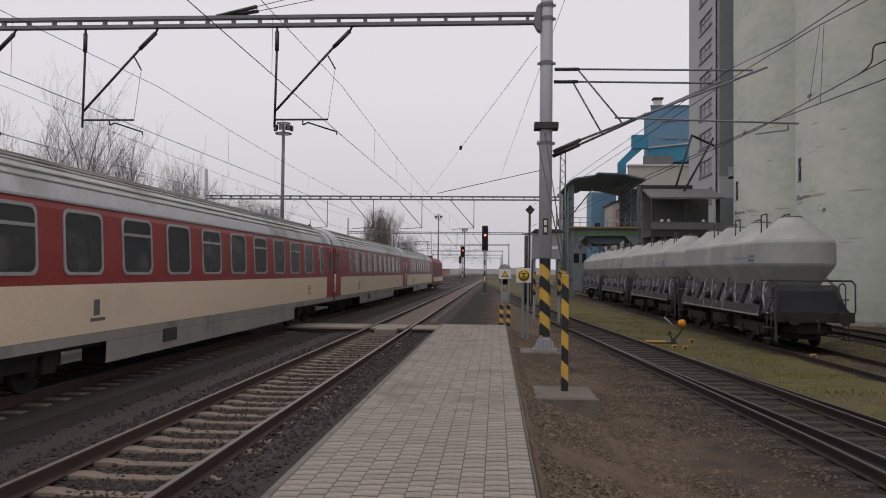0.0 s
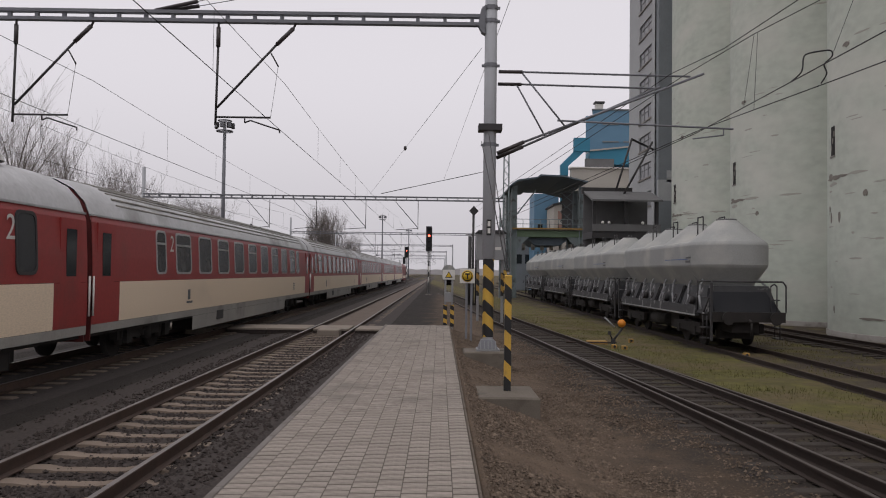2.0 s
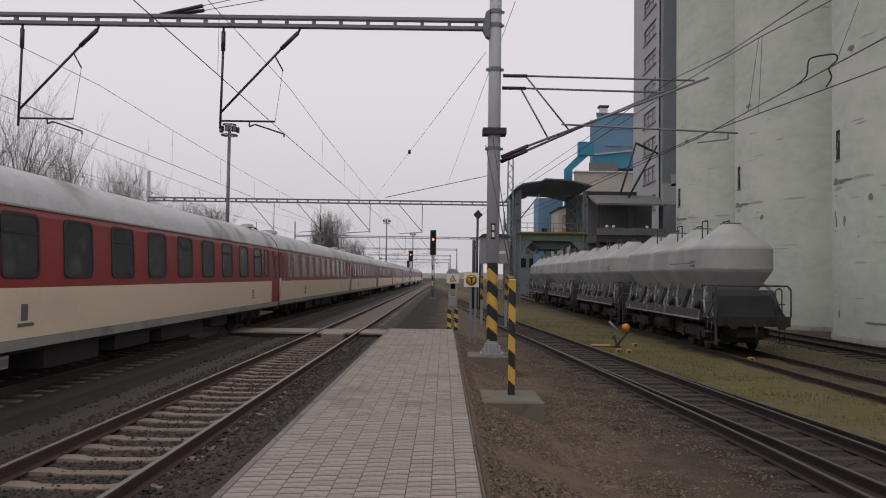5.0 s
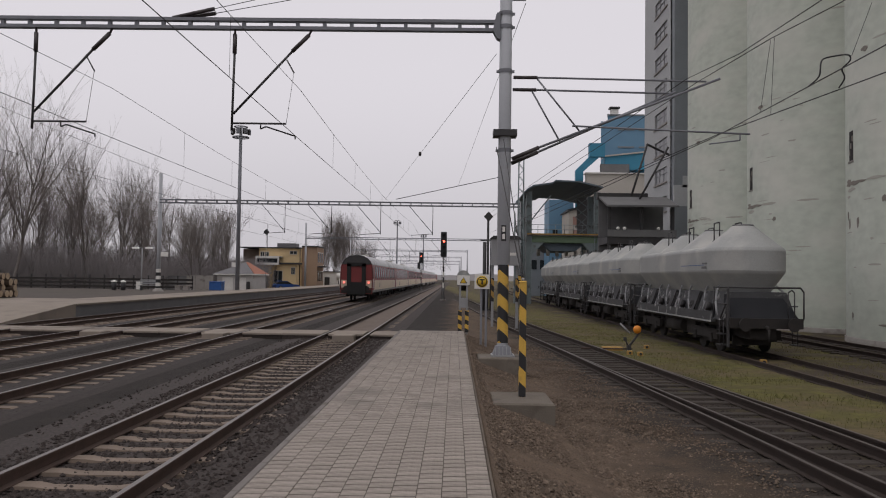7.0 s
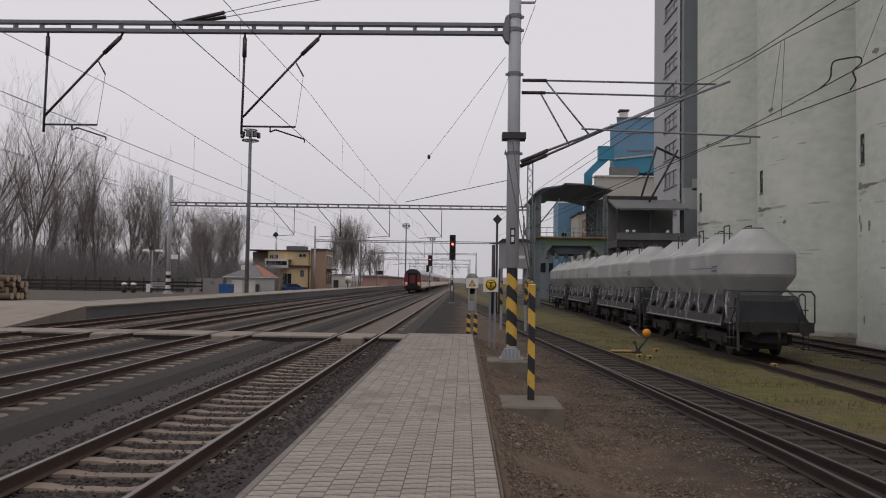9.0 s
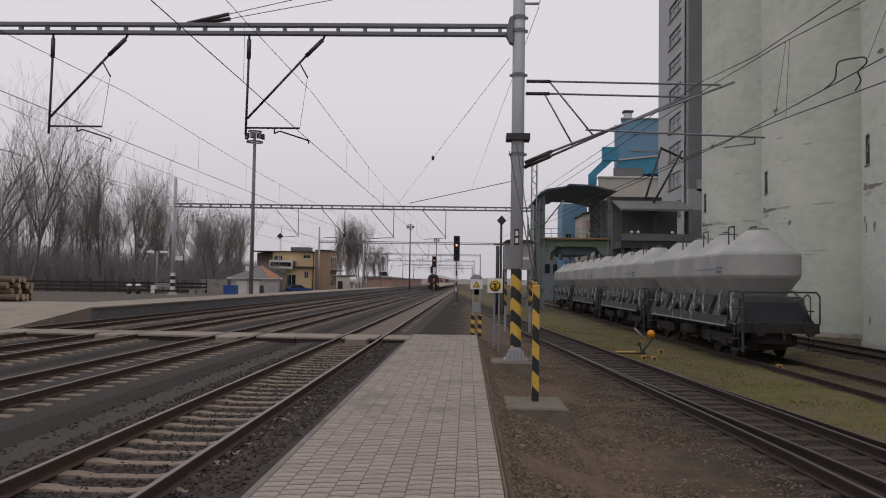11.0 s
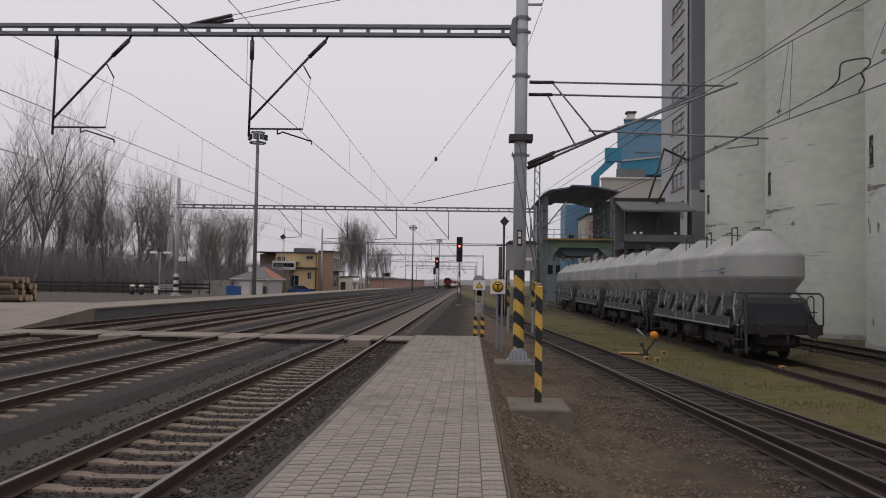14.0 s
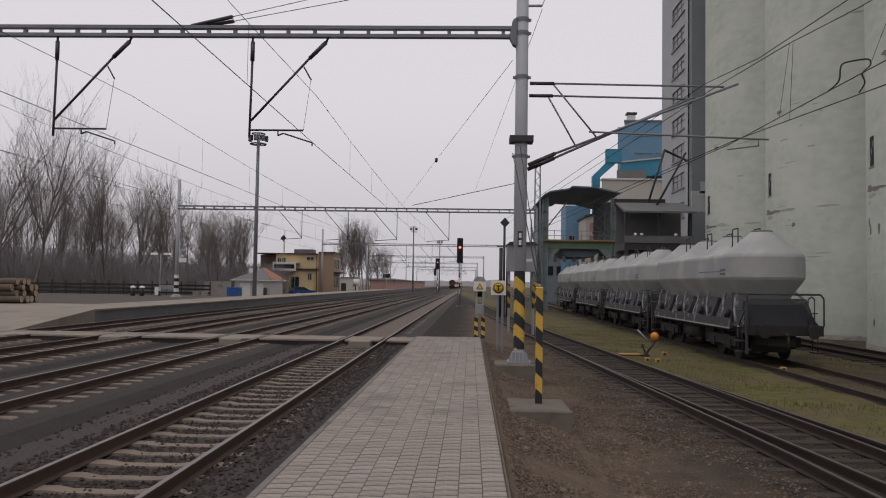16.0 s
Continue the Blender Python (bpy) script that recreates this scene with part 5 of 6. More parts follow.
    tagged(part("stay_insulator", s.turn([(0, 0.13), (0.06, 0.09), (0.08, 0), (0.06, -0.09), (0, -0.13)], q, 12), INSULATOR), "small dark insulator in a stay wire", "insulator")


wires()
# ---- posts, signs and signals beside the platform ----
def stripes(x, y, z0, z1, w, d, step, slope, parent, name="hazard_sleeve", mats=None):
    """Slanting black and yellow bands round a square post."""
    s = Shape()
    k = 0
    z = z0 - slope
    while z < z1:
        s.slot = k % 2
        for fx, fy, gx, gy, up in ((-1, -1, 1, -1, -1), (1, -1, 1, 1, 1), (1, 1, -1, 1, -1), (-1, 1, -1, -1, 1)):
            a = z + (slope if up < 0 else 0)
            b = z + (0 if up < 0 else slope)
            q = [(fx, fy, a), (gx, gy, b), (gx, gy, b + step), (fx, fy, a + step)]
            q = [(x + px * w / 2, y + py * d / 2, min(max(pz, z0), z1)) for px, py, pz in q]
            if max(p[2] for p in q) - min(p[2] for p in q) > 1e-3:
                s.add(q, [(0, 1, 2, 3)], False)
        z, k = z + step, k + 1
    return part(name, s, mats or (BLACK, YELLOW), parent, "black and yellow warning stripes")


def striped_post():
    p = thing("striped_post", "square post with black and yellow stripes on a concrete block", "post")
    block = Shape()
    block.bevel_box((0.66, 13.0, -0.65), (1.70, 14.35, 0.0), 0.03)
    part("block", block, BLOCK, p, "weathered concrete block set in the bank")
    part("core", Shape().slab((1.155, 13.715, -0.01), (1.265, 13.835, 2.0)), YELLOW, p)
    stripes(1.21, 13.775, 0.002, 2.0, 0.117, 0.126, 0.27, 0.11, p)
    part("cap", Shape().bevel_box((1.145, 13.705, 2.002), (1.275, 13.845, 2.03), 0.015), YELLOW, p)
    part("cap_bolt", Shape().rod((1.21, 13.775, 2.03), (1.21, 13.775, 2.08), 0.025), GALV, p)
    part("stay_rod", Shape().rod((1.2, 13.78, 2.04), (1.02, 19.7, 5.4), 0.012, n=6).rod((1.23, 13.78, 2.04), (1.2, 19.7, 5.6), 0.010, n=6), DARK, p)


striped_post()


def notice_sign():
    p = thing("notice_sign", "white square sign with yellow round symbol on twin posts", "sign")
    for x in (0.88, 1.04):
        part("post", Shape().slab((x - 0.035, 25.42, -0.45), (x + 0.035, 25.50, 2.2)), BEAM, p)
    plate = part("plate", Shape().bevel_box((-0.245, -0.235, 0), (0.245, 0.235, 0.02), 0.004), WHITE, p, m=pose(0.9, 25.41, 1.96, 90))
    for r, z, mt in ((0.19, 0.026, SIGNYELLOW), (0.165, 0.030, BLACK), (0.135, 0.034, SIGNYELLOW)):
        part("disc", Shape().turn([(0, z), (r, z), (r, 0.02)], (0, 0, 0), 32), mt, plate)
    part("symbol", Shape().slab((-0.08, 0.045, 0.03), (0.08, 0.09, 0.042)).slab((-0.022, -0.09, 0.03), (0.022, 0.05, 0.042)), BLACK, plate)


notice_sign()


def hazard_sign():
    p = thing("warning_sign", "white sign with yellow triangle over two striped posts", "sign")
    for x in (0.20, 0.44):
        post = part("post", Shape().slab((x - 0.035, 27.0, -0.2), (x + 0.035, 27.08, 1.86)), GALV, p)
        stripes(x, 27.04, 0.2, 0.95, 0.13, 0.12, 0.15, 0.06, post)
    plate = part("plate", Shape().bevel_box((-0.215, -0.17, 0), (0.215, 0.17, 0.02), 0.004), WHITE, p, m=pose(0.31, 26.99, 1.99, 90))
    part("triangle", Shape().extrude([(-0.13, -0.10), (0.13, -0.10), (0, 0.12)], 0.021, 0.028, "z"), BLACK, plate)
    part("triangle_field", Shape().extrude([(-0.095, -0.082), (0.095, -0.082), (0, 0.083)], 0.029, 0.034, "z"), SIGNYELLOW, plate)
    part("box", Shape().bevel_box((0.18, 26.9, 1.05), (0.42, 27.0, 1.38), 0.01), GALV, p)


hazard_sign()


def signal(x, y, top, base, wide, tall, label, lit):
    p = thing("railway_signal", label, "railway signal", group="light signals down the line")
    part("mast", Shape().rod((x, y + 0.1, base), (x, y + 0.1, top - 0.2), 0.075, n=12), GALV, p)
    for k in range(4):
        part("mast_band", Shape().rod((x, y + 0.1, base + 1.2 + 0.55 * k), (x, y + 0.1, base + 1.75 + 0.55 * k), 0.08, n=12, caps=False), DARK if k % 2 else WHITE, p)
    head = part("head", Shape().bevel_box((x - wide / 2, y - 0.15, top - tall), (x + wide / 2, y + 0.06, top), 0.04), BLACK, p)
    for k in range(4):
        z = top - tall * (0.14 + 0.24 * k)
        on = lit and k == 1
        part("lens", Shape().rod((x, y - 0.17, z), (x, y - 0.145, z), 0.105, n=18), REDLAMP if on else RUBBER, head)
        part("hood", Shape().turn([(0.125, 0.0), (0.125, 0.22)], (0, 0, 0), 16, 0, math.pi), BLACK, head, m=pose(x, y - 0.15, z, 90))
    part("foot", Shape().bevel_box((x - 0.3, y - 0.2, base - 0.3), (x + 0.3, y + 0.4, base), 0.03), CONCRETE, p)
    ld = Shape()
    for q in (-0.16, 0.16):
        ld.rod((x + q, y + 0.45, base), (x + q, y + 0.25, top - tall), 0.018, n=6)
    for k in range(12):
        ld.rod((x - 0.16, y + 0.43 - 0.015 * k, base + 0.3 + 0.3 * k), (x + 0.16, y + 0.43 - 0.015 * k, base + 0.3 + 0.3 * k), 0.012, n=6)
    part("ladder", ld, DARK, p)


signal(-1.15, 80, 6.8, -0.15, 0.62, 2.55, "tall black light signal showing red, beside the main track", True)
signal(-6.45, 150, 6.95, -0.15, 0.8, 2.1, "black light signal showing red, between the main tracks", True)
signal(-10.6, 230, 6.6, -0.15, 0.8, 2.1, "dark light signal far down the station", False)


def tall_posts():
    p = thing("lattice_mast", "slim steel lattice mast rising over the yard", "overhead line mast")
    s = Shape()
    cx, y = 5.72, 68.0
    for sx in (-0.28, 0.28):
        for sy in (-0.25, 0.25):
            s.rod((cx + sx, y + sy, -0.4), (cx + sx * 0.75, y + sy * 0.75, 12.8), 0.045, n=6)
    part("upright", s, SHED, p)
    l = Shape()
    for k in range(24):
        z, w = 0.2 + 0.52 * k, 0.28 - 0.0028 * k
        sg = 1 if k % 2 else -1
        for yy in (y - 0.25, y + 0.25):
            l.rod((cx - sg * w, yy, z), (cx + sg * w, yy, z + 0.52), 0.022, n=5)
    part("lacing", l, SHED, p)
    stripes(cx, y, 0.3, 2.4, 0.62, 0.56, 0.35, 0.2, p)
    d = thing("diamond_marker", "dark diamond marker board on a lattice post", "sign")
    part("post", Shape().rod((2.55, 60.1, -0.4), (2.55, 60.1, 6.6), 0.09, n=8).rod((2.3, 60.1, -0.4), (2.3, 60.1, 4.9), 0.14, n=8).rod((2.85, 60.1, -0.4), (2.85, 60.1, 4.9), 0.14, n=8), DARK, d)
    part("board", Shape().extrude([(-0.37, 0), (0, -0.4), (0.37, 0), (0, 0.4)], 0, 0.05, "y"), DARK, d, m=pose(2.57, 60.0, 6.85))
    part("sight_bar", Shape().rod((2.0, 60.1, 5.0), (3.1, 60.1, 5.0), 0.05, n=6), DARK, d)
    c = thing("switch_cabinet", "grey sheet metal control cabinet on legs", "cabinet")
    part("body", Shape().bevel_box((1.86, 39.6, 2.75), (3.3, 40.6, 4.1), 0.03), GALV, c)
    part("roof", Shape().extrude([(1.78, 4.1), (3.38, 4.1), (3.2, 4.25), (1.96, 4.25)], 39.5, 40.7), DARK, c)
    for x in (1.95, 3.2):
        part("leg", Shape().slab((x - 0.06, 39.9, -0.46), (x + 0.06, 40.1, 2.75)), GALV, c)
        stripes(x, 40.0, 0.9, 2.1, 0.14, 0.24, 0.3, 0.15, c, mats=(BLACK, DULL))
    part("door_label", Shape().slab((2.75, 39.592, 3.25), (3.1, 39.604, 3.4)), WHITE, c)


tall_posts()


def hanging_diamond():
    d = thing("diamond_signal", "dark diamond board on a tall thin post by the platform", "sign")
    part("post", Shape().rod((-24.33, 100, YARD), (-24.33, 100, 7.3), 0.03, n=6), GALV, d)
    part("board", Shape().extrude([(-0.4, 0), (0, -0.4), (0.4, 0), (0, 0.4)], 0, 0.05, "y"), BLACK, d, m=pose(-24.33, 99.9, 7.67))


hanging_diamond()


def point_lever():
    p = thing("point_lever", "hand point lever with orange ball weight and yellow box", "point lever")
    part("base_box", Shape().bevel_box((5.5, 28.9, LOW), (6.25, 29.2, LOW + 0.13), 0.03), DULL, p, "yellow cover box")
    part("bracket", Shape().box((6.25, 28.0, LOW + 0.14), (0.12, 0.2, 0.28)).box((6.12, 28.0, LOW + 0.5), (0.1, 0.12, 0.12)).rod((6.25, 28, LOW + 0.2), (6.12, 28, LOW + 0.5), 0.03), DARK, p)
    part("arm", Shape().rod((6.2, 28.0, LOW + 0.15), (6.62, 28.0, LOW + 0.72), 0.04), DARK, p)
    part("handle", Shape().rod((6.3, 28.0, LOW + 0.7), (5.95, 28.05, LOW + 1.05), 0.03), GALV, p)
    part("weight", Shape().turn([(0, 0.145)] + [(0.145 * math.sin(a * 0.2617), 0.145 * math.cos(a * 0.2617)) for a in range(1, 12)] + [(0, -0.145)], (6.55, 28.0, LOW + 0.84), 20), ORANGE, p, "orange ball weight")
    part("rod", Shape().rod((4.6, 28.3, -0.4), (6.4, 28.1, -0.38), 0.03), RUST, p)
    for x, y in ((6.15, 27.4), (6.42, 27.0), (7.35, 29.9), (9.85, 25.0)):
        q = thing("ground_marker", "small yellow and black marker lamp box in grass", "marker", group="ground markers")
        part("body", Shape().bevel_box((x - 0.09, y - 0.08, LOW - 0.02), (x + 0.09, y + 0.08, LOW + 0.14), 0.02), DULL, q)
        part("face", Shape().rod((x, y - 0.1, LOW + 0.07), (x, y - 0.08, LOW + 0.07), 0.045, n=12), BLACK, q)


point_lever()
for m in MAIN.values():
    tagged(part("track_box", Shape().bevel_box((m - 0.38, 27.2, -0.3), (m + 0.38, 27.85, 0.02), 0.03), SLAB), "small pale cable box between the rails", "cable box", "cable boxes")


# ---- loading shed over the wagons ----
def build_shed():
    p = thing("loading_shed", "green-grey steel loading gantry with canopy over the wagon track", "loading gantry")
    x0, x1, y0, y1 = 7.75, 14.9, 82.0, 90.0
    for x in (x0, x1):
        for y in (y0, (y0 + y1) / 2, y1):
            part("column", Shape().slab((x - 0.3, y - 0.06, -0.5), (x + 0.3, y + 0.06, 11.3)).slab((x - 0.3, y - 0.3, -0.5), (x - 0.22, y + 0.3, 11.3)).slab((x + 0.22, y - 0.3, -0.5), (x + 0.3, y + 0.3, 11.3)), SHED, p)
    for y in (y0, y1):
        part("floor_girder", Shape().slab((x0 + 0.3, y - 0.1, 5.95), (x1, y + 0.2, 6.65)), SHED_GREEN, p)
    part("deck", Shape().slab((x0 - 0.2, y0 - 0.4, 6.66), (x1 + 0.4, y1, 6.86)), KERB, p)
    for sx, x in ((1, x0), (-1, x1)):
        part("knee_brace", Shape().extrude([(x + 0.3 * sx, 5.95), (x + 1.6 * sx, 5.95), (x + 0.3 * sx, 4.6)], y0 - 0.05, y0 + 0.1), SHED, p)
    part("chute", Shape().extrude([(x0 + 1.2, 5.9), (x1 - 1.0, 5.9), (x1 - 2.2, 5.1), (x0 + 2.4, 5.1)], y0 + 0.6, y1 - 0.6), SHED_ROOF, p)
    r = Shape()
    top = [(x0 - 0.6, 11.2), (x0 - 0.2, 11.6), (x0 + 0.4, 11.95), (x0 + 2.4, 12.25), (x0 + 2.7, 12.5), (x0 + 5.2, 12.42), (x1 + 0.5, 11.85)]
    r.extrude(top + [(x, z - 0.16) for x, z in reversed(top)], y0 - 0.7, y1 + 8.5)
    part("deck_edge", Shape().slab((x0 - 0.2, y0 - 0.44, 6.76), (x1 + 0.4, y0 - 0.404, 6.88)), DULL, p, "faded yellow edge of the deck")
    # stair beside the gantry
    st = Shape()
    for k in range(6):
        z = 0.6 + 1.35 * k
        st.slab((x0 - 1.45, y0 + 0.3, z), (x0 - 0.35, y0 + 1.3, z + 0.08))
        sg = 1 if k % 2 else -1
        for yy in (y0 + 0.35, y0 + 1.2):
            st.rod((x0 - 0.9 - 0.5 * sg, yy, z), (x0 - 0.9 + 0.5 * sg, yy, z + 1.35), 0.07, n=6)
    for x in (x0 - 1.45, x0 - 0.95):
        st.slab((x - 0.07, y0 + 0.2, -0.5), (x + 0.07, y0 + 0.34, 9.0))
    part("stair", st, SHED, p)
    part("stair_screen", Shape().slab((x0 - 1.4, y0 + 1.35, -0.5), (x0 - 0.35, y0 + 1.42, 6.2)), SHED, p)
    part("cable_tray", Shape().slab((x0 - 0.36, y0 - 0.12, 0.2), (x0 - 0.31, y0 + 0.12, 10.5)), GALV, p)
    part("canopy", r, SHED_ROOF, p, "dark blue-grey arched sheet canopy")
    rail_s = Shape()
    for z in (7.3, 7.8):
        rail_s.rod((x0, y0 - 0.3, z), (x1, y0 - 0.3, z), 0.03, n=6)
    for k in range(9):
        rail_s.rod((x0 + k * 0.93, y0 - 0.3, 6.86), (x0 + k * 0.93, y0 - 0.3, 7.8), 0.03, n=6)
    part("railing", rail_s, SHED, p)
    part("inner_screen", Shape().slab((13.9, y1 - 1.0, 6.86), (x1 + 0.9, y1 - 0.8, 11.4)), DUSTY, p)
    for k in range(4):
        part("lattice", Shape().rod((13.7, y1 - 1.1, 7.0 + 1.1 * k), (15.1, y1 - 1.1, 8.1 + 1.1 * k), 0.05, n=6).rod((15.1, y1 - 1.1, 7.0 + 1.1 * k), (13.7, y1 - 1.1, 8.1 + 1.1 * k), 0.05, n=6), SHED, p)
    part("diagonal", Shape().rod((x0 + 0.2, y0 + 0.2, 8.2), (x0 + 2.3, y0 + 0.2, 10.9), 0.07, n=6), SHED, p)
    for i in range(6):
        part("spout", Shape().rod((9.0 + i * 1.0, 84, 4.6), (9.0 + i * 1.0, 84, 5.3), 0.2, n=12), CREAM_WALL, p)
    part("stair_frame", Shape().slab((x0 - 0.9, y0 + 0.2, -0.5), (x0 - 0.8, y0 + 0.3, 9.0)).slab((x0 - 0.5, y0 + 0.2, -0.5), (x0 - 0.4, y0 + 0.3, 9.0)), SHED, p)
    tr = Shape()
    for k in range(14):
        tr.slab((x0 - 0.85, y0 + 0.22, 0.1 + 0.6 * k), (x0 - 0.4, y0 + 0.28, 0.16 + 0.6 * k))
    part("rung", tr, SHED, p)
    a = thing("loading_annex", "low dark open shed with dusty sloping roof", "shed")
    part("roof", Shape().extrude([(60.0, 7.75), (63.6, 8.75), (63.6, 8.9), (60.0, 7.9)], 11.7, 17.2, "x"), DUSTY, a)
    part("ridge", Shape().slab((11.6, 63.6, 8.7), (15.7, 64.2, 9.2)), DARK, a)
    part("back_wall", Shape().slab((11.8, 64.2, LOW), (17.1, 64.4, 8.8)), DUSTY, a)
    part("floor", Shape().slab((11.8, 60.4, 4.9), (17.1, 64.1, 5.45)), DARK, a)
    for x in (12.0, 14.5, 16.9):
        part("post", Shape().slab((x - 0.12, 60.6, LOW), (x + 0.12, 60.8, 7.9)), DARK, a)
    part("parapet", Shape().slab((11.8, 60.3, 5.46), (17.1, 60.38, 6.0)), DUSTY, a)
    for x, z, x2, z2 in ((14.1, 8.85, 15.6, 13.2), (14.76, 8.6, 17.3, 13.0)):
        part("conveyor_leg", Shape().rod((x, 62.5, z), (x2, 63.5, z2), 0.085, n=8), DARK, a)
    part("conveyor_pipe", Shape().rod((15.6, 63.5, 13.2), (18.6, 68.0, 13.1), 0.1, n=8), DARK, a)
    for x in (12.6, 13.1, 15.7):
        part("lamp_globe", Shape().turn([(0, 0.13), (0.11, 0.08), (0.13, 0), (0.11, -0.08), (0, -0.13)], (x, 60.32, 6.1), 12), WHITE, a)


build_shed()


def build_works():
    b = thing("blue_works_building", "tall blue clad works building with roof vent", "factory building")
    lo = [(21.4, 115), (40, 115), (40, 130), (24.4, 130)]
    part("wall", Shape().extrude(lo, -0.5, 25.6, "z"), BLUE, b)
    part("upper_wall", Shape().extrude([(22.4, 115.02), (39.9, 115.02), (39.9, 129.9), (25.6, 129.9)], 25.6, 26.5, "z"), BLUE, b)
    part("parapet", Shape().extrude([(22.3, 114.9), (40, 114.9), (40, 130), (25.6, 130)], 26.5, 26.7, "z"), TOWER_DARK, b)
    part("roof_vent", Shape().slab((23.3, 117, 26.75), (24.4, 118, 27.9)), WHITE, b)
    part("vent_cap", Shape().slab((23.1, 116.8, 28.0), (24.6, 118.2, 28.25)), DARK, b)
    for z in (21.7, 24.3):
        for x0 in (23.9, 27.0, 30.0):
            part("louvre", Shape().slab((x0, 114.9, z), (x0 + 2.4, 115.02, z + 0.22)), TOWER_DARK, b)
    g = thing("teal_conveyor_bridge", "teal clad conveyor bridge with slanting leg", "conveyor bridge")
    part("head_house", Shape().slab((18.7, 109, 19.4), (20.9, 110, 21.3)), TEAL, g)
    part("bridge", Shape().extrude([(20.9, 17.6), (34, 17.6), (34, 20.4), (27, 20.1), (20.9, 19.4)], 109.2, 111.8), TEAL, g)
    part("bridge_edge", Shape().extrude([(20.9, 19.4), (27, 20.1), (34, 20.4), (34, 20.6), (27, 20.3), (20.9, 19.6)], 109.0, 112.0), CREAM_WALL, g)
    part("leg", Shape().extrude([(16.85, 16.0), (17.9, 16.0), (17.9, 17.3), (20.2, 19.4), (18.7, 19.4), (16.85, 17.5)], 109.2, 110.2), TEAL, g)
    part("pier", Shape().slab((16.9, 109.4, -0.5), (17.85, 110.1, 15.99)), TEAL, g)
    part("brown_box", Shape().slab((20.2, 108.6, 16.9), (24.2, 109.19, 18.3)), DUSTY, g)
    h = thing("pale_works_hall", "pale rendered works hall with flat roof", "factory building")
    part("wall", Shape().slab((18.0, 107, -0.5), (34, 108.5, 16.7)), CREAM_WALL, h)
    part("coping", Shape().slab((17.8, 106.8, 16.7), (34.2, 108.55, 16.88)), WHITE, h)
    k = thing("small_blue_block", "plain blue clad block behind the gantry", "factory building")
    part("wall", Shape().slab((13.5, 112, -0.5), (17.0, 118, 13.6)), BLUE, k)
    part("window", Shape().slab((14.0, 111.9, 8.6), (14.7, 112.02, 9.2)), PANE, k)
    q = thing("grey_works_annex", "low grey-blue works annex behind the gantry", "factory building")
    part("wall", Shape().slab((9.6, 119, -0.5), (14.4, 126, 6.9)), TOWER_DARK, q)
    part("roof", Shape().slab((9.4, 118.8, 6.904), (14.6, 126.2, 7.15)), DARK, q)
    for x in (10.2, 11.6, 13.0):
        part("window", Shape().slab((x, 118.94, 3.6), (x + 0.9, 119.02, 5.0)), PANE, q)
    e = thing("cream_stair_house", "cream rendered house end with brown windows", "factory building")
    part("wall", Shape().extrude([(15.2, -0.5), (20, -0.5), (20, 12.5), (15.2, 11.2)], 104, 111), CREAM_WALL, e)
    for z in (7.6, 9.4):
        for x in (15.7, 17.0):
            part("window", Shape().slab((x, 103.92, z), (x + 0.9, 104.02, z + 1.1)), BRICKRED, e)
    part("roof", Shape().extrude([(15.0, 11.2), (20.2, 12.5), (20.2, 12.75), (15.0, 11.45)], 103.7, 111.2), DARK, e)


build_works()


# ---- left side: platform furniture, station, trees ----
def floodlight_mast(x, y, top):
    p = thing("floodlight_mast", "tall slim mast with floodlights on a round head", "light mast", group="floodlight masts")
    part("pole", Shape().rod((x, y, FZ - 0.1 if x < F0 and y < 130 else -0.5), (x, y, top - 0.3), 0.22, 0.15, n=14), BEAM, p)
    part("ring", Shape().turn([(0.75, 0), (0.85, 0), (0.85, 0.12), (0.75, 0.12), (0.75, 0)], (x, y, top - 1.5), 20).rod((x - 0.8, y, top - 1.44), (x + 0.8, y, top - 1.44), 0.05), BEAM, p)
    for k in range(5):
        a = math.pi + k * math.pi / 4
        q = (x + 0.85 * math.cos(a), y + 0.85 * math.sin(a), top - 0.9)
        f = part("floodlight", Shape().box((0, 0, 0), (0.42, 0.25, 0.55)), DARK, p, m=Matrix.Translation(q) @ Matrix.Rotation(a + math.pi / 2, 4, "Z"))
        part("glass", Shape().box((0, -0.135, 0), (0.36, 0.02, 0.46)), BEAM, f)
    part("top_ring", Shape().turn([(0.6, 0), (0.7, 0), (0.7, 0.08), (0.6, 0.08), (0.6, 0)], (x, y, top - 0.4), 18).rod((x - 0.6, y, top - 0.36), (x + 0.6, y, top - 0.36), 0.04), BEAM, p)


floodlight_mast(-22.1, 79, 17.6)
floodlight_mast(-14.9, 200, 17.0)
floodlight_mast(-10.6, 262, 17.0)


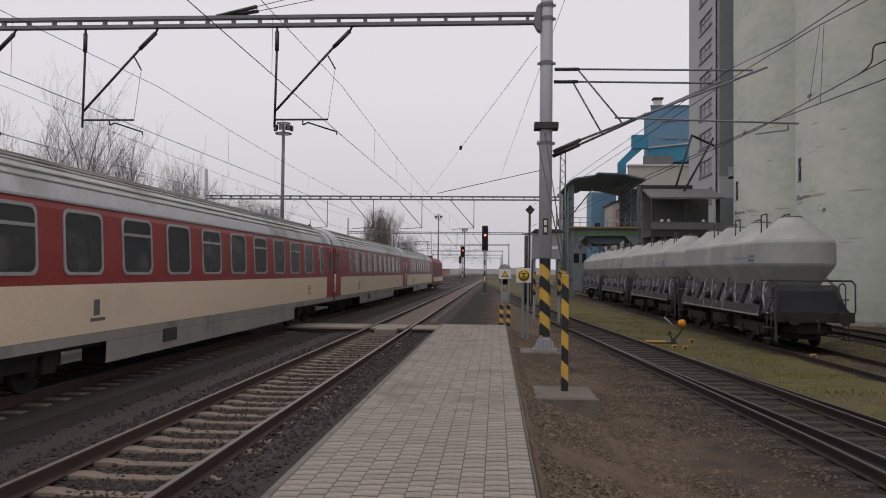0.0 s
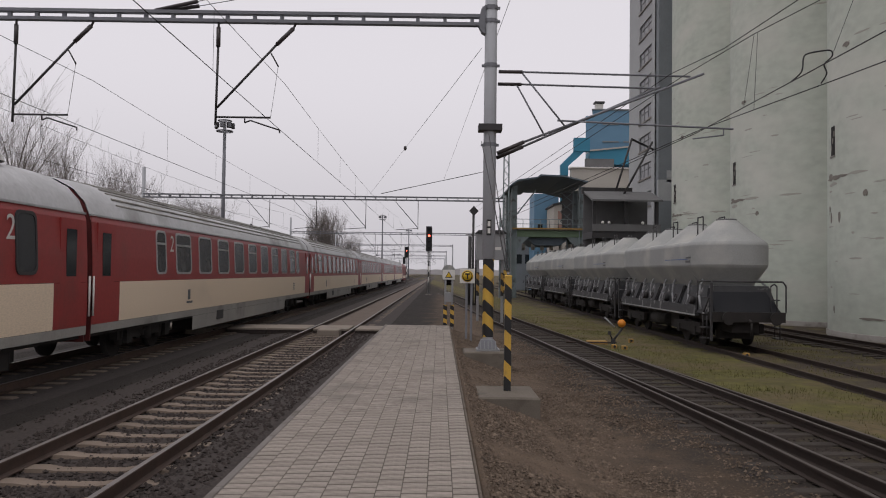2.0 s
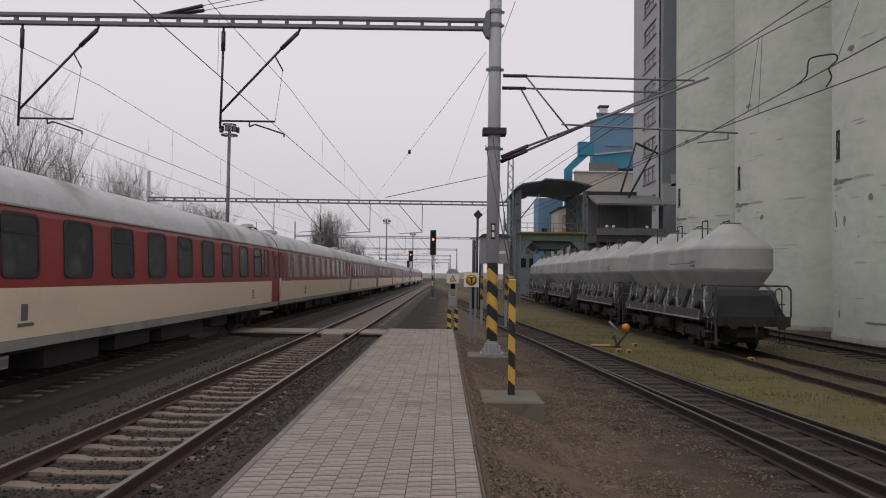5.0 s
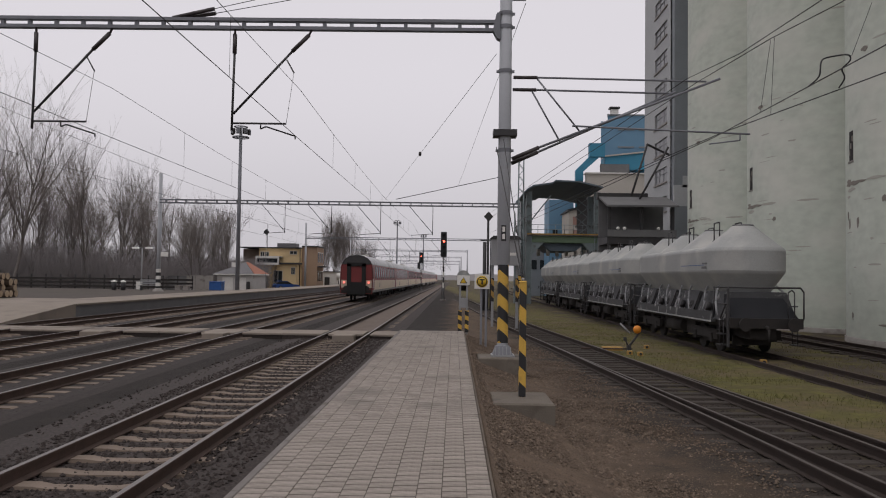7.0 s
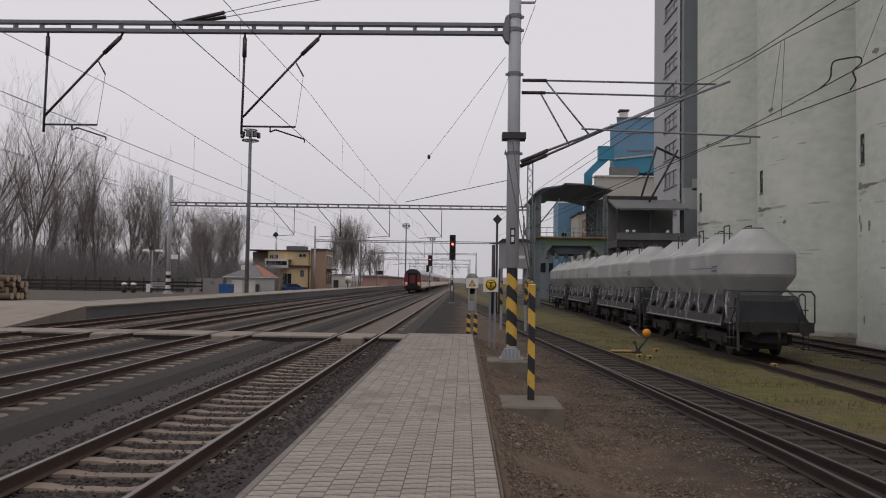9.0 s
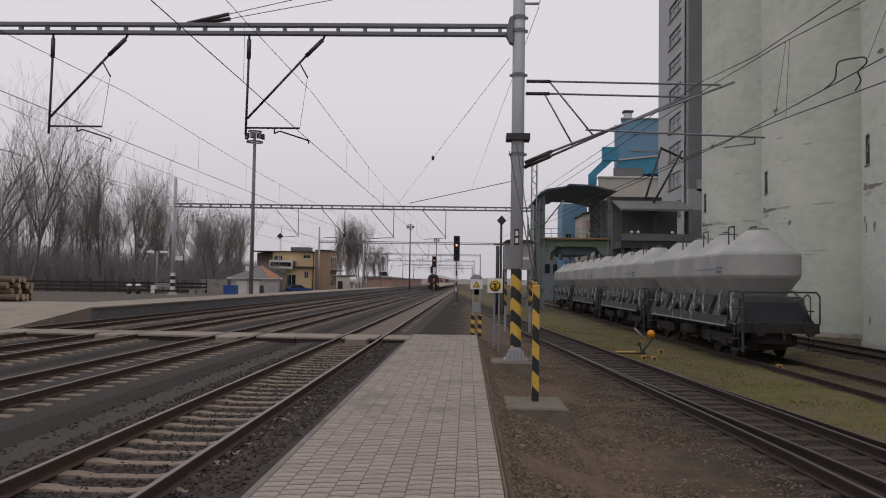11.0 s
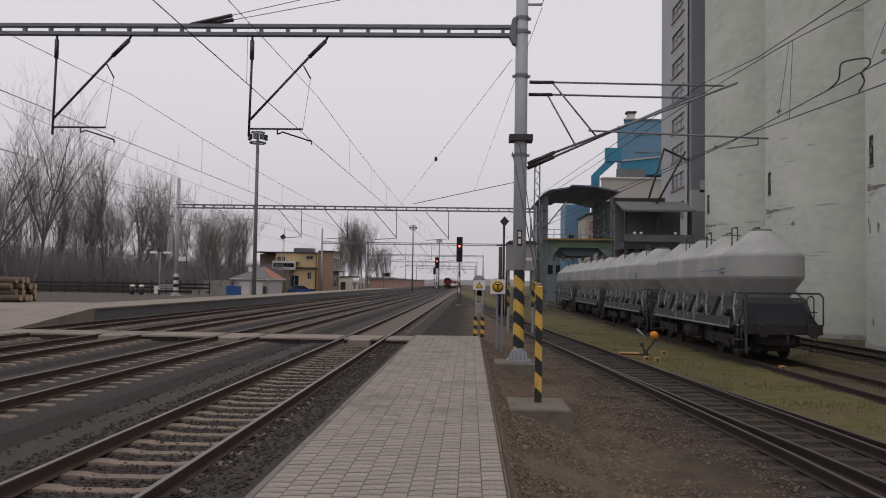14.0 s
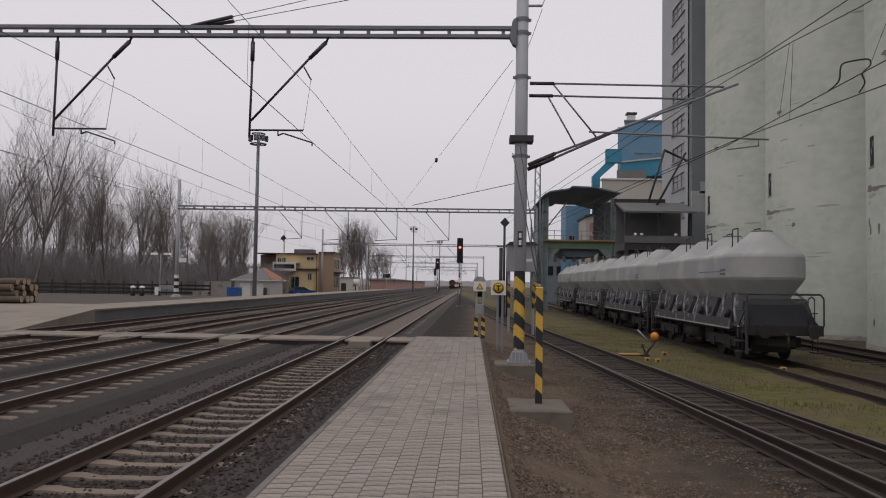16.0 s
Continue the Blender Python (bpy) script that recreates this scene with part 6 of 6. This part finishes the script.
def platform_things():
    lm = thing("mast_sleeve", "black and white warning stripes painted round a mast foot", "mast stripes")
    s = Shape()
    for k in range(6):
        s.slot = k % 2
        s.rod((-26.0, 68, FZ + 0.15 + 0.3 * k), (-26.0, 68, FZ + 0.45 + 0.3 * k), 0.212, n=14, caps=False)
    part("bands", s, (BLACK, WHITE), lm)
    part("foot", Shape().turn([(0.5, 0), (0.45, 0.1), (0.23, 0.3)], (-26.0, 68, FZ - 0.02), 12), CONCRETE, lm)
    part("board", Shape().slab((-25.75, 67.78, 3.6), (-25.1, 67.82, 4.0)), WHITE, lm)
    for x in (-30.3,):
        p = thing("platform_lamp", "twin-arm white platform lamp post", "street lamp")
        part("pole", Shape().rod((x, 75, FZ - 0.1), (x, 75, 4.5), 0.06, n=10), GALV, p)
        part("arm", Shape().rod((x - 0.8, 75, 4.55), (x + 0.8, 75, 4.55), 0.04, n=8), GALV, p)
        for sx in (-0.65, 0.65):
            part("lamp_head", Shape().bevel_box((x + sx - 0.3, 74.85, 4.48), (x + sx + 0.3, 75.15, 4.66), 0.04), WHITE, p)
        part("fuse_box", Shape().bevel_box((x - 0.35, 74.6, FZ), (x + 0.15, 74.9, FZ + 0.75), 0.02), WHITE, p)
    for i, x in enumerate((-31.2, -30.35)):
        p = thing("litter_bin", "dark litter bin with pale lid on the platform", "litter bin", group="litter bins")
        part("body", Shape().rod((x, 71, FZ - 0.03), (x, 71, FZ + 0.72), 0.2, 0.22, n=14), DARK, p)
        part("lid", Shape().turn([(0, 0.2), (0.24, 0.1), (0.25, 0)], (x, 71, FZ + 0.72), 14), WHITE, p)
    b = thing("platform_bench", "grey slatted bench on the platform", "bench")
    for k in range(3):
        part("seat_slat", Shape().slab((-29.4, 72.0 + 0.16 * k, FZ + 0.42), (-27.6, 72.13 + 0.16 * k, FZ + 0.46)), GALV, b)
        part("back_slat", Shape().slab((-29.4, 72.5, FZ + 0.58 + 0.15 * k), (-27.6, 72.54, FZ + 0.69 + 0.15 * k)), GALV, b)
    for x in (-29.2, -27.8):
        part("leg", Shape().slab((x - 0.04, 72.05, FZ - 0.03), (x + 0.04, 72.5, FZ + 0.42)), DARK, b)
    for x in (-26.65, -25.87):
        p = thing("concrete_box", "pale concrete utility box on the platform", "utility box", group="utility boxes")
        part("body", Shape().bevel_box((x - 0.25, 74.6, FZ - 0.03), (x + 0.25, 75.2, FZ + 0.36), 0.03), CONCRETE, p)
        part("lid", Shape().bevel_box((x - 0.27, 74.57, FZ + 0.361), (x + 0.27, 75.23, FZ + 0.42), 0.02), SLAB, p)
    f = thing("yard_fence", "dark wooden board fence behind the platform", "fence")
    for k in range(22):
        x = -62 + 1.6 * k
        part("post", Shape().slab((x - 0.06, 84, YARD), (x + 0.06, 84.12, 1.9)), DARK, f)
    for z in (0.15, 0.55, 0.95, 1.35):
        part("board", Shape().slab((-62.1, 83.95, z), (-28.3, 83.99, z + 0.2)), UNDER, f)
    # stacked logs on the ramp
    rng = random.Random(5)
    n = 0
    for row, z in enumerate((0.78, 1.12, 1.46, 1.8)):
        for k in range(6 - row // 2):
            y = 44.6 + 0.42 * k + 0.2 * (row % 2)
            r = rng.uniform(0.17, 0.215)
            end = -26.25 + rng.uniform(-0.35, 0.25) - 0.12 * row
            lg = thing("log", "cut bark-covered log in a stack", "log", group="stacked logs")
            part("trunk", Shape().rod((-34.0, y, z), (end, y, z), r, n=12, caps=False), LOG, lg)
            part("cut_end", Shape().turn([(0, 0.004), (r * 0.98, 0.0)], (0, 0, 0), 12), LOGEND, lg, m=pose(end, y, z, 0, 90, 0))
    for x in (-33.4, -27.6):
        st = thing("log_bearer", "timber bearer under the stacked logs", "timber")
        part("beam", Shape().slab((x - 0.1, 44.0, FZ - 0.03), (x + 0.1, 47.4, FZ + 0.05)), LOG, st)


platform_things()


def build_station():
    h = thing("station_building", "two-storey ochre station building with flat dark roof", "station building")
    y0 = 140.0

    def opening(x0, x1, z0, z1, y, name="window"):
        """A framed opening on a wall that faces down the line."""
        w = part(name, Shape().slab((x0, y - 0.05, z0), (x1, y - 0.02, z1)), PANE, h)
        f = Shape().slab((x0 - 0.08, y - 0.1, z0 - 0.08), (x1 + 0.08, y - 0.052, z0)).slab((x0 - 0.08, y - 0.1, z1), (x1 + 0.08, y - 0.052, z1 + 0.08))
        for x in (x0 - 0.04, (x0 + x1) / 2, x1 + 0.04):
            f.slab((x - 0.04, y - 0.1, z0), (x + 0.04, y - 0.052, z1))
        part("frame", f, DARK if name == "door" else CREAM_WALL, w)

    part("wall", Shape().slab((-35.35, y0, YARD), (-27.75, y0 + 10, 7.0)), OCHRE, h)
    part("brown_wing", Shape().slab((-38.6, y0 + 1.5, YARD), (-35.36, y0 + 10, 6.85)), BROWNWALL, h, "brown rendered rear wing")
    part("side_wing", Shape().slab((-27.74, y0 + 1.0, YARD), (-25.0, y0 + 8, 7.35)), WING, h, "tan rendered side wing")
    part("roof", Shape().slab((-39.0, y0 - 0.4, 7.02), (-27.76, y0 + 10.3, 7.2)), DARK, h)
    part("wing_roof", Shape().slab((-27.75, y0 + 0.7, 7.36), (-24.8, y0 + 8.3, 7.55)), DARK, h)
    part("ground_floor_bay", Shape().slab((-33.2, y0 - 2.5, YARD), (-28.0, y0 - 0.004, 4.1)), OCHRE, h)
    part("bay_roof", Shape().slab((-33.5, y0 - 2.9, 4.104), (-27.5, y0 - 0.01, 4.4)), DARK, h)
    opening(-35.0, -34.4, 5.45, 6.3, y0)
    opening(-34.2, -33.6, 5.45, 6.3, y0)
    opening(-29.7, -28.5, 6.0, 6.5, y0)
    opening(-32.0, -30.5, 1.0, 2.9, y0 - 2.5)
    opening(-34.4, -33.6, YARD, 2.7, y0, "door")
    opening(-28.9, -28.3, 2.4, 3.5, y0 - 2.5)
    bay = part("control_bay", Shape().slab((-35.1, y0 - 3.4, 3.95), (-31.0, y0 - 2.95, 4.35)).slab((-35.1, y0 - 3.4, 5.1), (-31.0, y0 - 2.95, 5.5)).slab((-35.1, y0 - 3.4, 4.35), (-34.9, y0 - 2.95, 5.1)).slab((-31.2, y0 - 3.4, 4.35), (-31.0, y0 - 2.95, 5.1)), WHITE, h, "white framed control room bay")
    part("pane", Shape().slab((-34.89, y0 - 3.2, 4.36), (-31.21, y0 - 3.1, 5.09)), PANE, bay)
    part("bay_floor", Shape().slab((-35.1, y0 - 2.94, 3.95), (-31.0, y0 - 0.01, 4.1)).slab((-35.1, y0 - 2.94, 5.35), (-31.0, y0 - 0.01, 5.5)), WHITE, bay)
    for z in (1.2, 4.6):
        for k in range(3):
            part("window", Shape().slab((-24.99, y0 + 1.8 + 2.0 * k, z), (-24.93, y0 + 2.8 + 2.0 * k, z + 1.7)), PANE, h)
            part("window_trim", Shape().slab((-24.99, y0 + 1.6 + 2.0 * k, z + 1.71), (-24.9, y0 + 3.0 + 2.0 * k, z + 1.85)), WHITE, h)
    part("canopy", Shape().slab((-24.99, y0 + 1.2, 3.7), (-23.6, y0 + 7, 3.9)), DARK, h)
    part("roof_plant", Shape().slab((-33, y0 + 4, 7.21), (-29.5, y0 + 7, 8.1)), GREYROOF, h)
    part("antenna", Shape().rod((-34.6, y0 + 3, 7.2), (-34.6, y0 + 3, 11.6), 0.05, n=6), DARK, h)
    part("downpipe", Shape().rod((-27.9, y0 - 0.08, YARD), (-27.9, y0 - 0.08, 7.0), 0.07, n=8), DARK, h)
    k = thing("platform_house", "low white house with grey and orange tiled roof", "house")
    part("wall", Shape().slab((-30.6, 100, YARD), (-25.95, 107, 2.25)), PLASTER, k)
    ridge = ((-27.75, 103.0, 3.8), (-27.7, 104.4, 3.8))
    part("grey_roof", Shape().add([(-31.0, 99.6, 2.2), (-25.75, 99.6, 2.25), ridge[0], ridge[1], (-31.0, 107.4, 2.2)], [(0, 1, 2), (0, 2, 3, 4)], False), GREYROOF, k)
    part("tile_roof", Shape().add([(-25.7, 99.6, 2.26), (-25.7, 107.4, 2.26), (ridge[1][0], ridge[1][1], 3.81), (ridge[0][0], ridge[0][1], 3.81), (-31.0, 107.41, 2.21)], [(0, 1, 2, 3), (1, 4, 2)], False), TILE, k, "orange tiled roof")
    part("eaves_board", Shape().slab((-31.0, 99.56, 2.08), (-25.7, 99.62, 2.2)).slab((-25.72, 99.6, 2.08), (-25.66, 107.4, 2.24)), WHITE, k)
    part("chimney", Shape().slab((-29.2, 101.5, 2.8), (-28.7, 102.0, 3.7)), WHITE, k)
    for x in (-29.9, -28.2):
        part("garage_door", Shape().slab((x, 99.94, YARD), (x + 1.35, 99.99, 1.75)), WHITE, k)
    part("post_box", Shape().bevel_box((-26.7, 99.6, YARD), (-26.3, 99.9, 1.25), 0.08), DARK, k)
    bn = thing("blue_container", "blue steel waste container beside the house", "container")
    part("body", Shape().bevel_box((-29.7, 94.0, YARD), (-28.25, 95.4, 1.16), 0.05), BINBLUE, bn)
    part("lid", Shape().bevel_box((-29.75, 93.95, 1.164), (-28.2, 95.45, 1.26), 0.04), BINBLUE, bn)
    wl_ = thing("yard_wall", "long grey concrete yard wall", "wall")
    for x in (-34.2, -33.06, -31.92):
        part("panel", Shape().slab((x, 99, YARD), (x + 1.12, 99.25, 1.95)), CONCRETE, wl_)
    part("dark_panel", Shape().slab((-41.5, 99.1, YARD), (-34.22, 99.3, 1.85)), DUSTY, wl_)
    car = thing("parked_car", "blue estate car parked by the station", "car", pose(-28.6, 132, YARD, 0, 0, 35))
    low = [(-2.1, 0.28), (2.15, 0.28), (2.2, 0.55), (1.95, 0.78), (0.95, 0.86), (-2.0, 0.88), (-2.15, 0.65)]
    part("body", Shape().extrude(low, -0.85, 0.85), CARBLUE, car)
    part("cabin", Shape().extrude([(-1.95, 0.88), (0.9, 0.86), (0.1, 1.32), (-1.6, 1.34)], -0.74, 0.74), PANE, car)
    part("roof", Shape().extrude([(-1.65, 1.341), (0.15, 1.321), (-0.05, 1.41), (-1.5, 1.42)], -0.7, 0.7), CARBLUE, car)
    for x in (-1.3, 1.3):
        for yy in (-0.8, 0.8):
            wh = part("wheel", Shape().rod((x, yy - 0.1, 0.31), (x, yy + 0.1, 0.31), 0.31, n=16), RUBBER, car)
            part("rim", Shape().rod((x, yy - 0.12, 0.31), (x, yy + 0.12, 0.31), 0.18, n=12), GALV, wh)
    w = thing("white_hut", "small white rendered hut with flat roof", "hut")
    part("wall", Shape().slab((-27.3, 155, YARD), (-23.2, 160, 2.9)), WHITE, w)
    part("roof", Shape().slab((-27.5, 154.8, 2.904), (-22.2, 160.2, 3.1)), GREYROOF, w)
    part("door", Shape().slab((-25.9, 154.9, YARD), (-24.9, 154.98, 1.9)), DARK, w)
    part("tank", Shape().rod((-23.2, 153.5, 2.0), (-22.0, 153.5, 2.0), 0.7, n=14), WHITE, w)
    part("post", Shape().slab((-22.9, 153.3, YARD), (-22.7, 153.6, 1.4)), DARK, w)
    r = thing("long_red_shed", "long low faded red goods shed", "shed")
    part("wall", Shape().slab((-26.0, 200, -0.3), (-19.5, 330, 2.7)), BRICKRED, r)
    part("roof", Shape().slab((-26.3, 199.7, 2.704), (-19.2, 330.3, 3.0)), GREYROOF, r)
    nb = thing("station_board", "dark board on posts by the platform", "sign")
    part("board", Shape().slab((-20.6, 182, 3.3), (-18.9, 182.1, 4.2)), BLACK, nb)
    part("post", Shape().rod((-19.8, 182.1, FZ - 0.1), (-19.8, 182.1, 3.3), 0.06), GALV, nb)
    fw = thing("parked_tank_wagon", "far grey rounded wagon end on the siding", "freight wagon")
    part("body", Shape().rod((1.7, 150, 2.3), (1.7, 164, 2.3), 1.3, n=20), TANK, fw)
    part("frame", Shape().slab((0.5, 149.6, 0.6), (2.9, 164.4, 1.1)), UNDER, fw)
    part("wheelset", Shape().rod((0.9, 151.5, 0.15), (2.5, 151.5, 0.15), 0.45, n=14).rod((0.9, 162.5, 0.15), (2.5, 162.5, 0.15), 0.45, n=14), UNDER, fw)


build_station()


def tree_shapes(seed, height, spread, lean, trunk_r, limbs, levels):
    """A bare tree: trunk and limbs in one shape, fine twigs in the other."""
    rng = random.Random(seed)
    wood, twig = Shape(), Shape()

    def grow(p, d, length, r, level):
        n = 4 if level < 2 else 3
        q = p
        target = wood if level < 2 else twig
        sides = 7 if level == 0 else 5 if level == 1 else 3
        joints = [p]
        for k in range(n):
            d = (d + Vector((rng.uniform(-1, 1), rng.uniform(-1, 1), rng.uniform(-0.3, 0.7))) * (0.10 if level == 0 else 0.17)).normalized()
            e = q + d * (length / n)
            r1 = r * (1 - 0.75 * k / n)
            r2 = r * (1 - 0.75 * (k + 1) / n)
            target.rod(q, e, max(r1, 0.009), max(r2, 0.006), n=sides, caps=False)
            q = e
            joints.append(e)
        if level >= levels:
            return
        kids = limbs if level == 0 else (9, 7, 5)[min(level, 3) - 1]
        for i in range(kids):
            t = rng.uniform(0.22 if level == 0 else 0.15, 1.0)
            j = min(int(t * n), n - 1)
            b = joints[j].lerp(joints[j + 1], t * n - j)
            a = rng.uniform(0, 2 * math.pi)
            side = Vector((math.cos(a), math.sin(a), 0))
            nd = (d * 0.6 + side * spread * rng.uniform(0.6, 1.2) + Vector((0, 0, 0.55))).normalized()
            grow(b, nd, length * rng.uniform(0.5, 0.85) * ((1.15 - 0.35 * t) if level == 0 else 0.72), r * (0.48 if level == 0 else 0.34) * (1.1 - 0.4 * t), level + 1)

    grow(Vector((0, 0, -0.3)), Vector((lean, 0, 1)).normalized(), height * 0.62, trunk_r, 0)
    return wood, twig


def build_trees():
    rng = random.Random(11)
    kinds = []
    for i, (hgt, spr, lean, r, lb) in enumerate(((17, 0.62, 0.02, 0.15, 12), (19, 0.5, -0.03, 0.16, 12), (14.5, 0.7, 0.05, 0.13, 12), (19.5, 0.25, 0.0, 0.13, 16), (24, 0.66, 0.10, 0.20, 10))):
        w, t = tree_shapes(100 + i, hgt, spr, lean, r, lb, 3)
        ob = thing("bare_tree", "leafless winter tree with fine grey-brown twigs", "tree", group="bare trees beside the station")
        part("trunk", w, BARK, ob)
        part("crown", t, TWIG, ob)
        kinds.append(ob)
    spots = []
    for x in np.arange(-92, -33, 3.2):
        for y in (100, 108, 116):
            far = float(np.interp(x, (-92, -50, -38, -33), (1.1, 0.95, 0.72, 0.55)))
            spots.append((x + rng.uniform(-1.6, 1.6), y + rng.uniform(-3, 3), rng.choice((0, 1, 2, 1)), far * rng.uniform(0.8, 1.08)))
    for x, y, k, s in ((-50.5, 88, 4, 1.0), (-57, 92, 4, 0.95), (-44.8, 94, 1, 0.95)):
        spots.append((x, y, k, s))
    for k in range(15):
        spots.append((-36.5 + 0.98 * k + rng.uniform(-0.3, 0.3), 208 + rng.uniform(-4, 6), rng.choice((3, 3, 1)), rng.uniform(0.72, 0.98) * (1.0 if k < 11 else 0.75)))
    for k in range(7):
        spots.append((-40.0 + 3.4 * k, 175 + rng.uniform(-4, 4), 2, rng.uniform(0.55, 0.75)))
    for k in range(10):
        spots.append((-45.5 + 0.9 * k, 128 + rng.uniform(-4, 6), rng.choice((0, 1, 2)), rng.uniform(0.62, 0.8)))
    used = set()
    for x, y, k, s in spots:
        ob = kinds[k] if k not in used else copy_thing(kinds[k], pose(0, 0, 0))
        used.add(k)
        ob.matrix_basis = pose(x, y, 0.0, 0, 0, rng.uniform(0, 360)) @ Matrix.Scale(s, 4)
    brush = Shape()
    for _ in range(11000):
        x, y = rng.uniform(-95, -36), rng.uniform(92, 120)
        if rng.random() < 0.16:
            x, y = rng.uniform(-47, -32), rng.uniform(120, 138)
        h = (2.2 + 4.6 * rng.random() ** 1.4) * float(np.interp(x, (-60, -36), (1, 0.75)))
        top = Vector((x + rng.uniform(-1, 1), y, h))
        foot = Vector((x, y, -0.3))
        brush.rod(foot, top, 0.04, 0.010, n=3, caps=False)
        for _ in range(7):
            b = foot.lerp(top, rng.uniform(0.2, 0.95))
            brush.rod(b, b + Vector((rng.uniform(-1, 1), rng.uniform(-1, 1), rng.uniform(0.3, 1.2))), 0.02, 0.009, n=3, caps=False)
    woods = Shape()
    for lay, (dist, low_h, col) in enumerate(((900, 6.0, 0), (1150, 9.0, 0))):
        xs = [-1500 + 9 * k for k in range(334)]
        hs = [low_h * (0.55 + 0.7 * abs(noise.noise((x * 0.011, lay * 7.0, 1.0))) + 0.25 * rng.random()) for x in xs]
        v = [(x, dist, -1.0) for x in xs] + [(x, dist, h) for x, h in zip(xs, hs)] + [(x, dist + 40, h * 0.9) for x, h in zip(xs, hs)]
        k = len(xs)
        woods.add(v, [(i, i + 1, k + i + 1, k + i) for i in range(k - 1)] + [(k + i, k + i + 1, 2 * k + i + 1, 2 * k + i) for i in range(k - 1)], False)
    tagged(part("backdrop", woods, HAZE), "line of woods on the horizon, haze painted into its pale colour", "distant woods", kind="structure")
    tagged(part("undergrowth", brush, BRUSH), "dense leafless undergrowth below the trees", "undergrowth", kind="stuff")


build_trees()


# ---- loose stones and grass ----
def scatter_stones():
    rng = random.Random(3)

    def stone(s, x, y, z, r):
        k = len(s.v)
        a = rng.uniform(0, 6.28)
        for i in range(4):
            q = r * rng.uniform(0.7, 1.25)
            s.v.append((x + q * math.cos(a + 1.57 * i), y + q * math.sin(a + 1.57 * i), z + rng.uniform(-0.2, 0.25) * r))
        s.v.append((x + rng.uniform(-0.3, 0.3) * r, y + rng.uniform(-0.3, 0.3) * r, z + r * rng.uniform(0.5, 0.95)))
        s.v.append((x, y, z - r * 0.7))
        for i in range(4):
            s.f.append((k + i, k + (i + 1) % 4, k + 4))
            s.f.append((k + (i + 1) % 4, k + i, k + 5))
        s.m += [0] * 8
        s.smooth += [False] * 8

    b = Shape()
    for _ in range(26000):
        y = 4 + 26 * rng.random() ** 1.6
        x = rng.uniform(-6.1, -1.9)
        edge = abs(x + 3.87)
        if x < -5.5 and rng.random() < 0.85:
            continue
        z = -0.222 if edge < 0.85 else -0.175 if edge < 1.5 else -0.215
        stone(b, x, y, z + rng.uniform(0, 0.03), rng.uniform(0.02, 0.042))
    for _ in range(6000):
        y = 8 + 22 * rng.random() ** 1.3
        x = rng.uniform(-9.9, -7.0)
        stone(b, x, y, -0.225 + rng.uniform(0, 0.025), rng.uniform(0.025, 0.045))
    for _ in range(5000):
        y = 6 + 30 * rng.random() ** 1.4
        x = swing(y) + rng.uniform(-1.5, 1.3)
        stone(b, x, y, -0.478 + rng.uniform(0, 0.02), rng.uniform(0.015, 0.035))
    tagged(part("ballast", b, BALLAST), "loose dark brown ballast stones between the sleepers", "ballast", kind="stuff")
    g = Shape()
    for _ in range(105000):
        y = 4.5 + 25 * rng.random() ** 1.8
        x = rng.uniform(0.45, 4.6 + 0.25 * y / 10)
        if x > swing(y) - 1.0 or rng.random() < 0.26 * (x - 0.9):
            continue
        stone(g, x, y, ground_height(x, y) + 0.004, rng.uniform(0.010, 0.026) if rng.random() < 0.96 else rng.uniform(0.026, 0.05))
    tagged(part("pebbles", g, STONE), "loose pale and brown pebbles on the gravel bank", "pebbles", kind="stuff")
    t = Shape()
    for _ in range(70000):
        y = 9 + 40 * rng.random() ** 1.3
        x0 = swing(y) + 1.0
        x = x0 + (16.5 - x0) * rng.random()
        if abs(x - 10.3) < 0.9 and rng.random() < 0.7:
            continue
        if noise.noise((x * 0.5, y * 0.5, 2)) < rng.uniform(-0.35, 0.35):
            continue
        z = LOW - 0.03
        h = rng.uniform(0.03, 0.13)
        a = rng.uniform(0, 6.28)
        dx, dy = 0.012 * math.cos(a), 0.012 * math.sin(a)
        t.add([(x - dx, y - dy, z), (x + dx, y + dy, z), (x + rng.uniform(-0.05, 0.05), y + rng.uniform(-0.05, 0.05), z + h)], [(0, 1, 2)], False)
    tagged(part("grass", t, GRASSY), "short mossy winter grass between the sidings", "grass", kind="stuff")


scatter_stones()


motions()
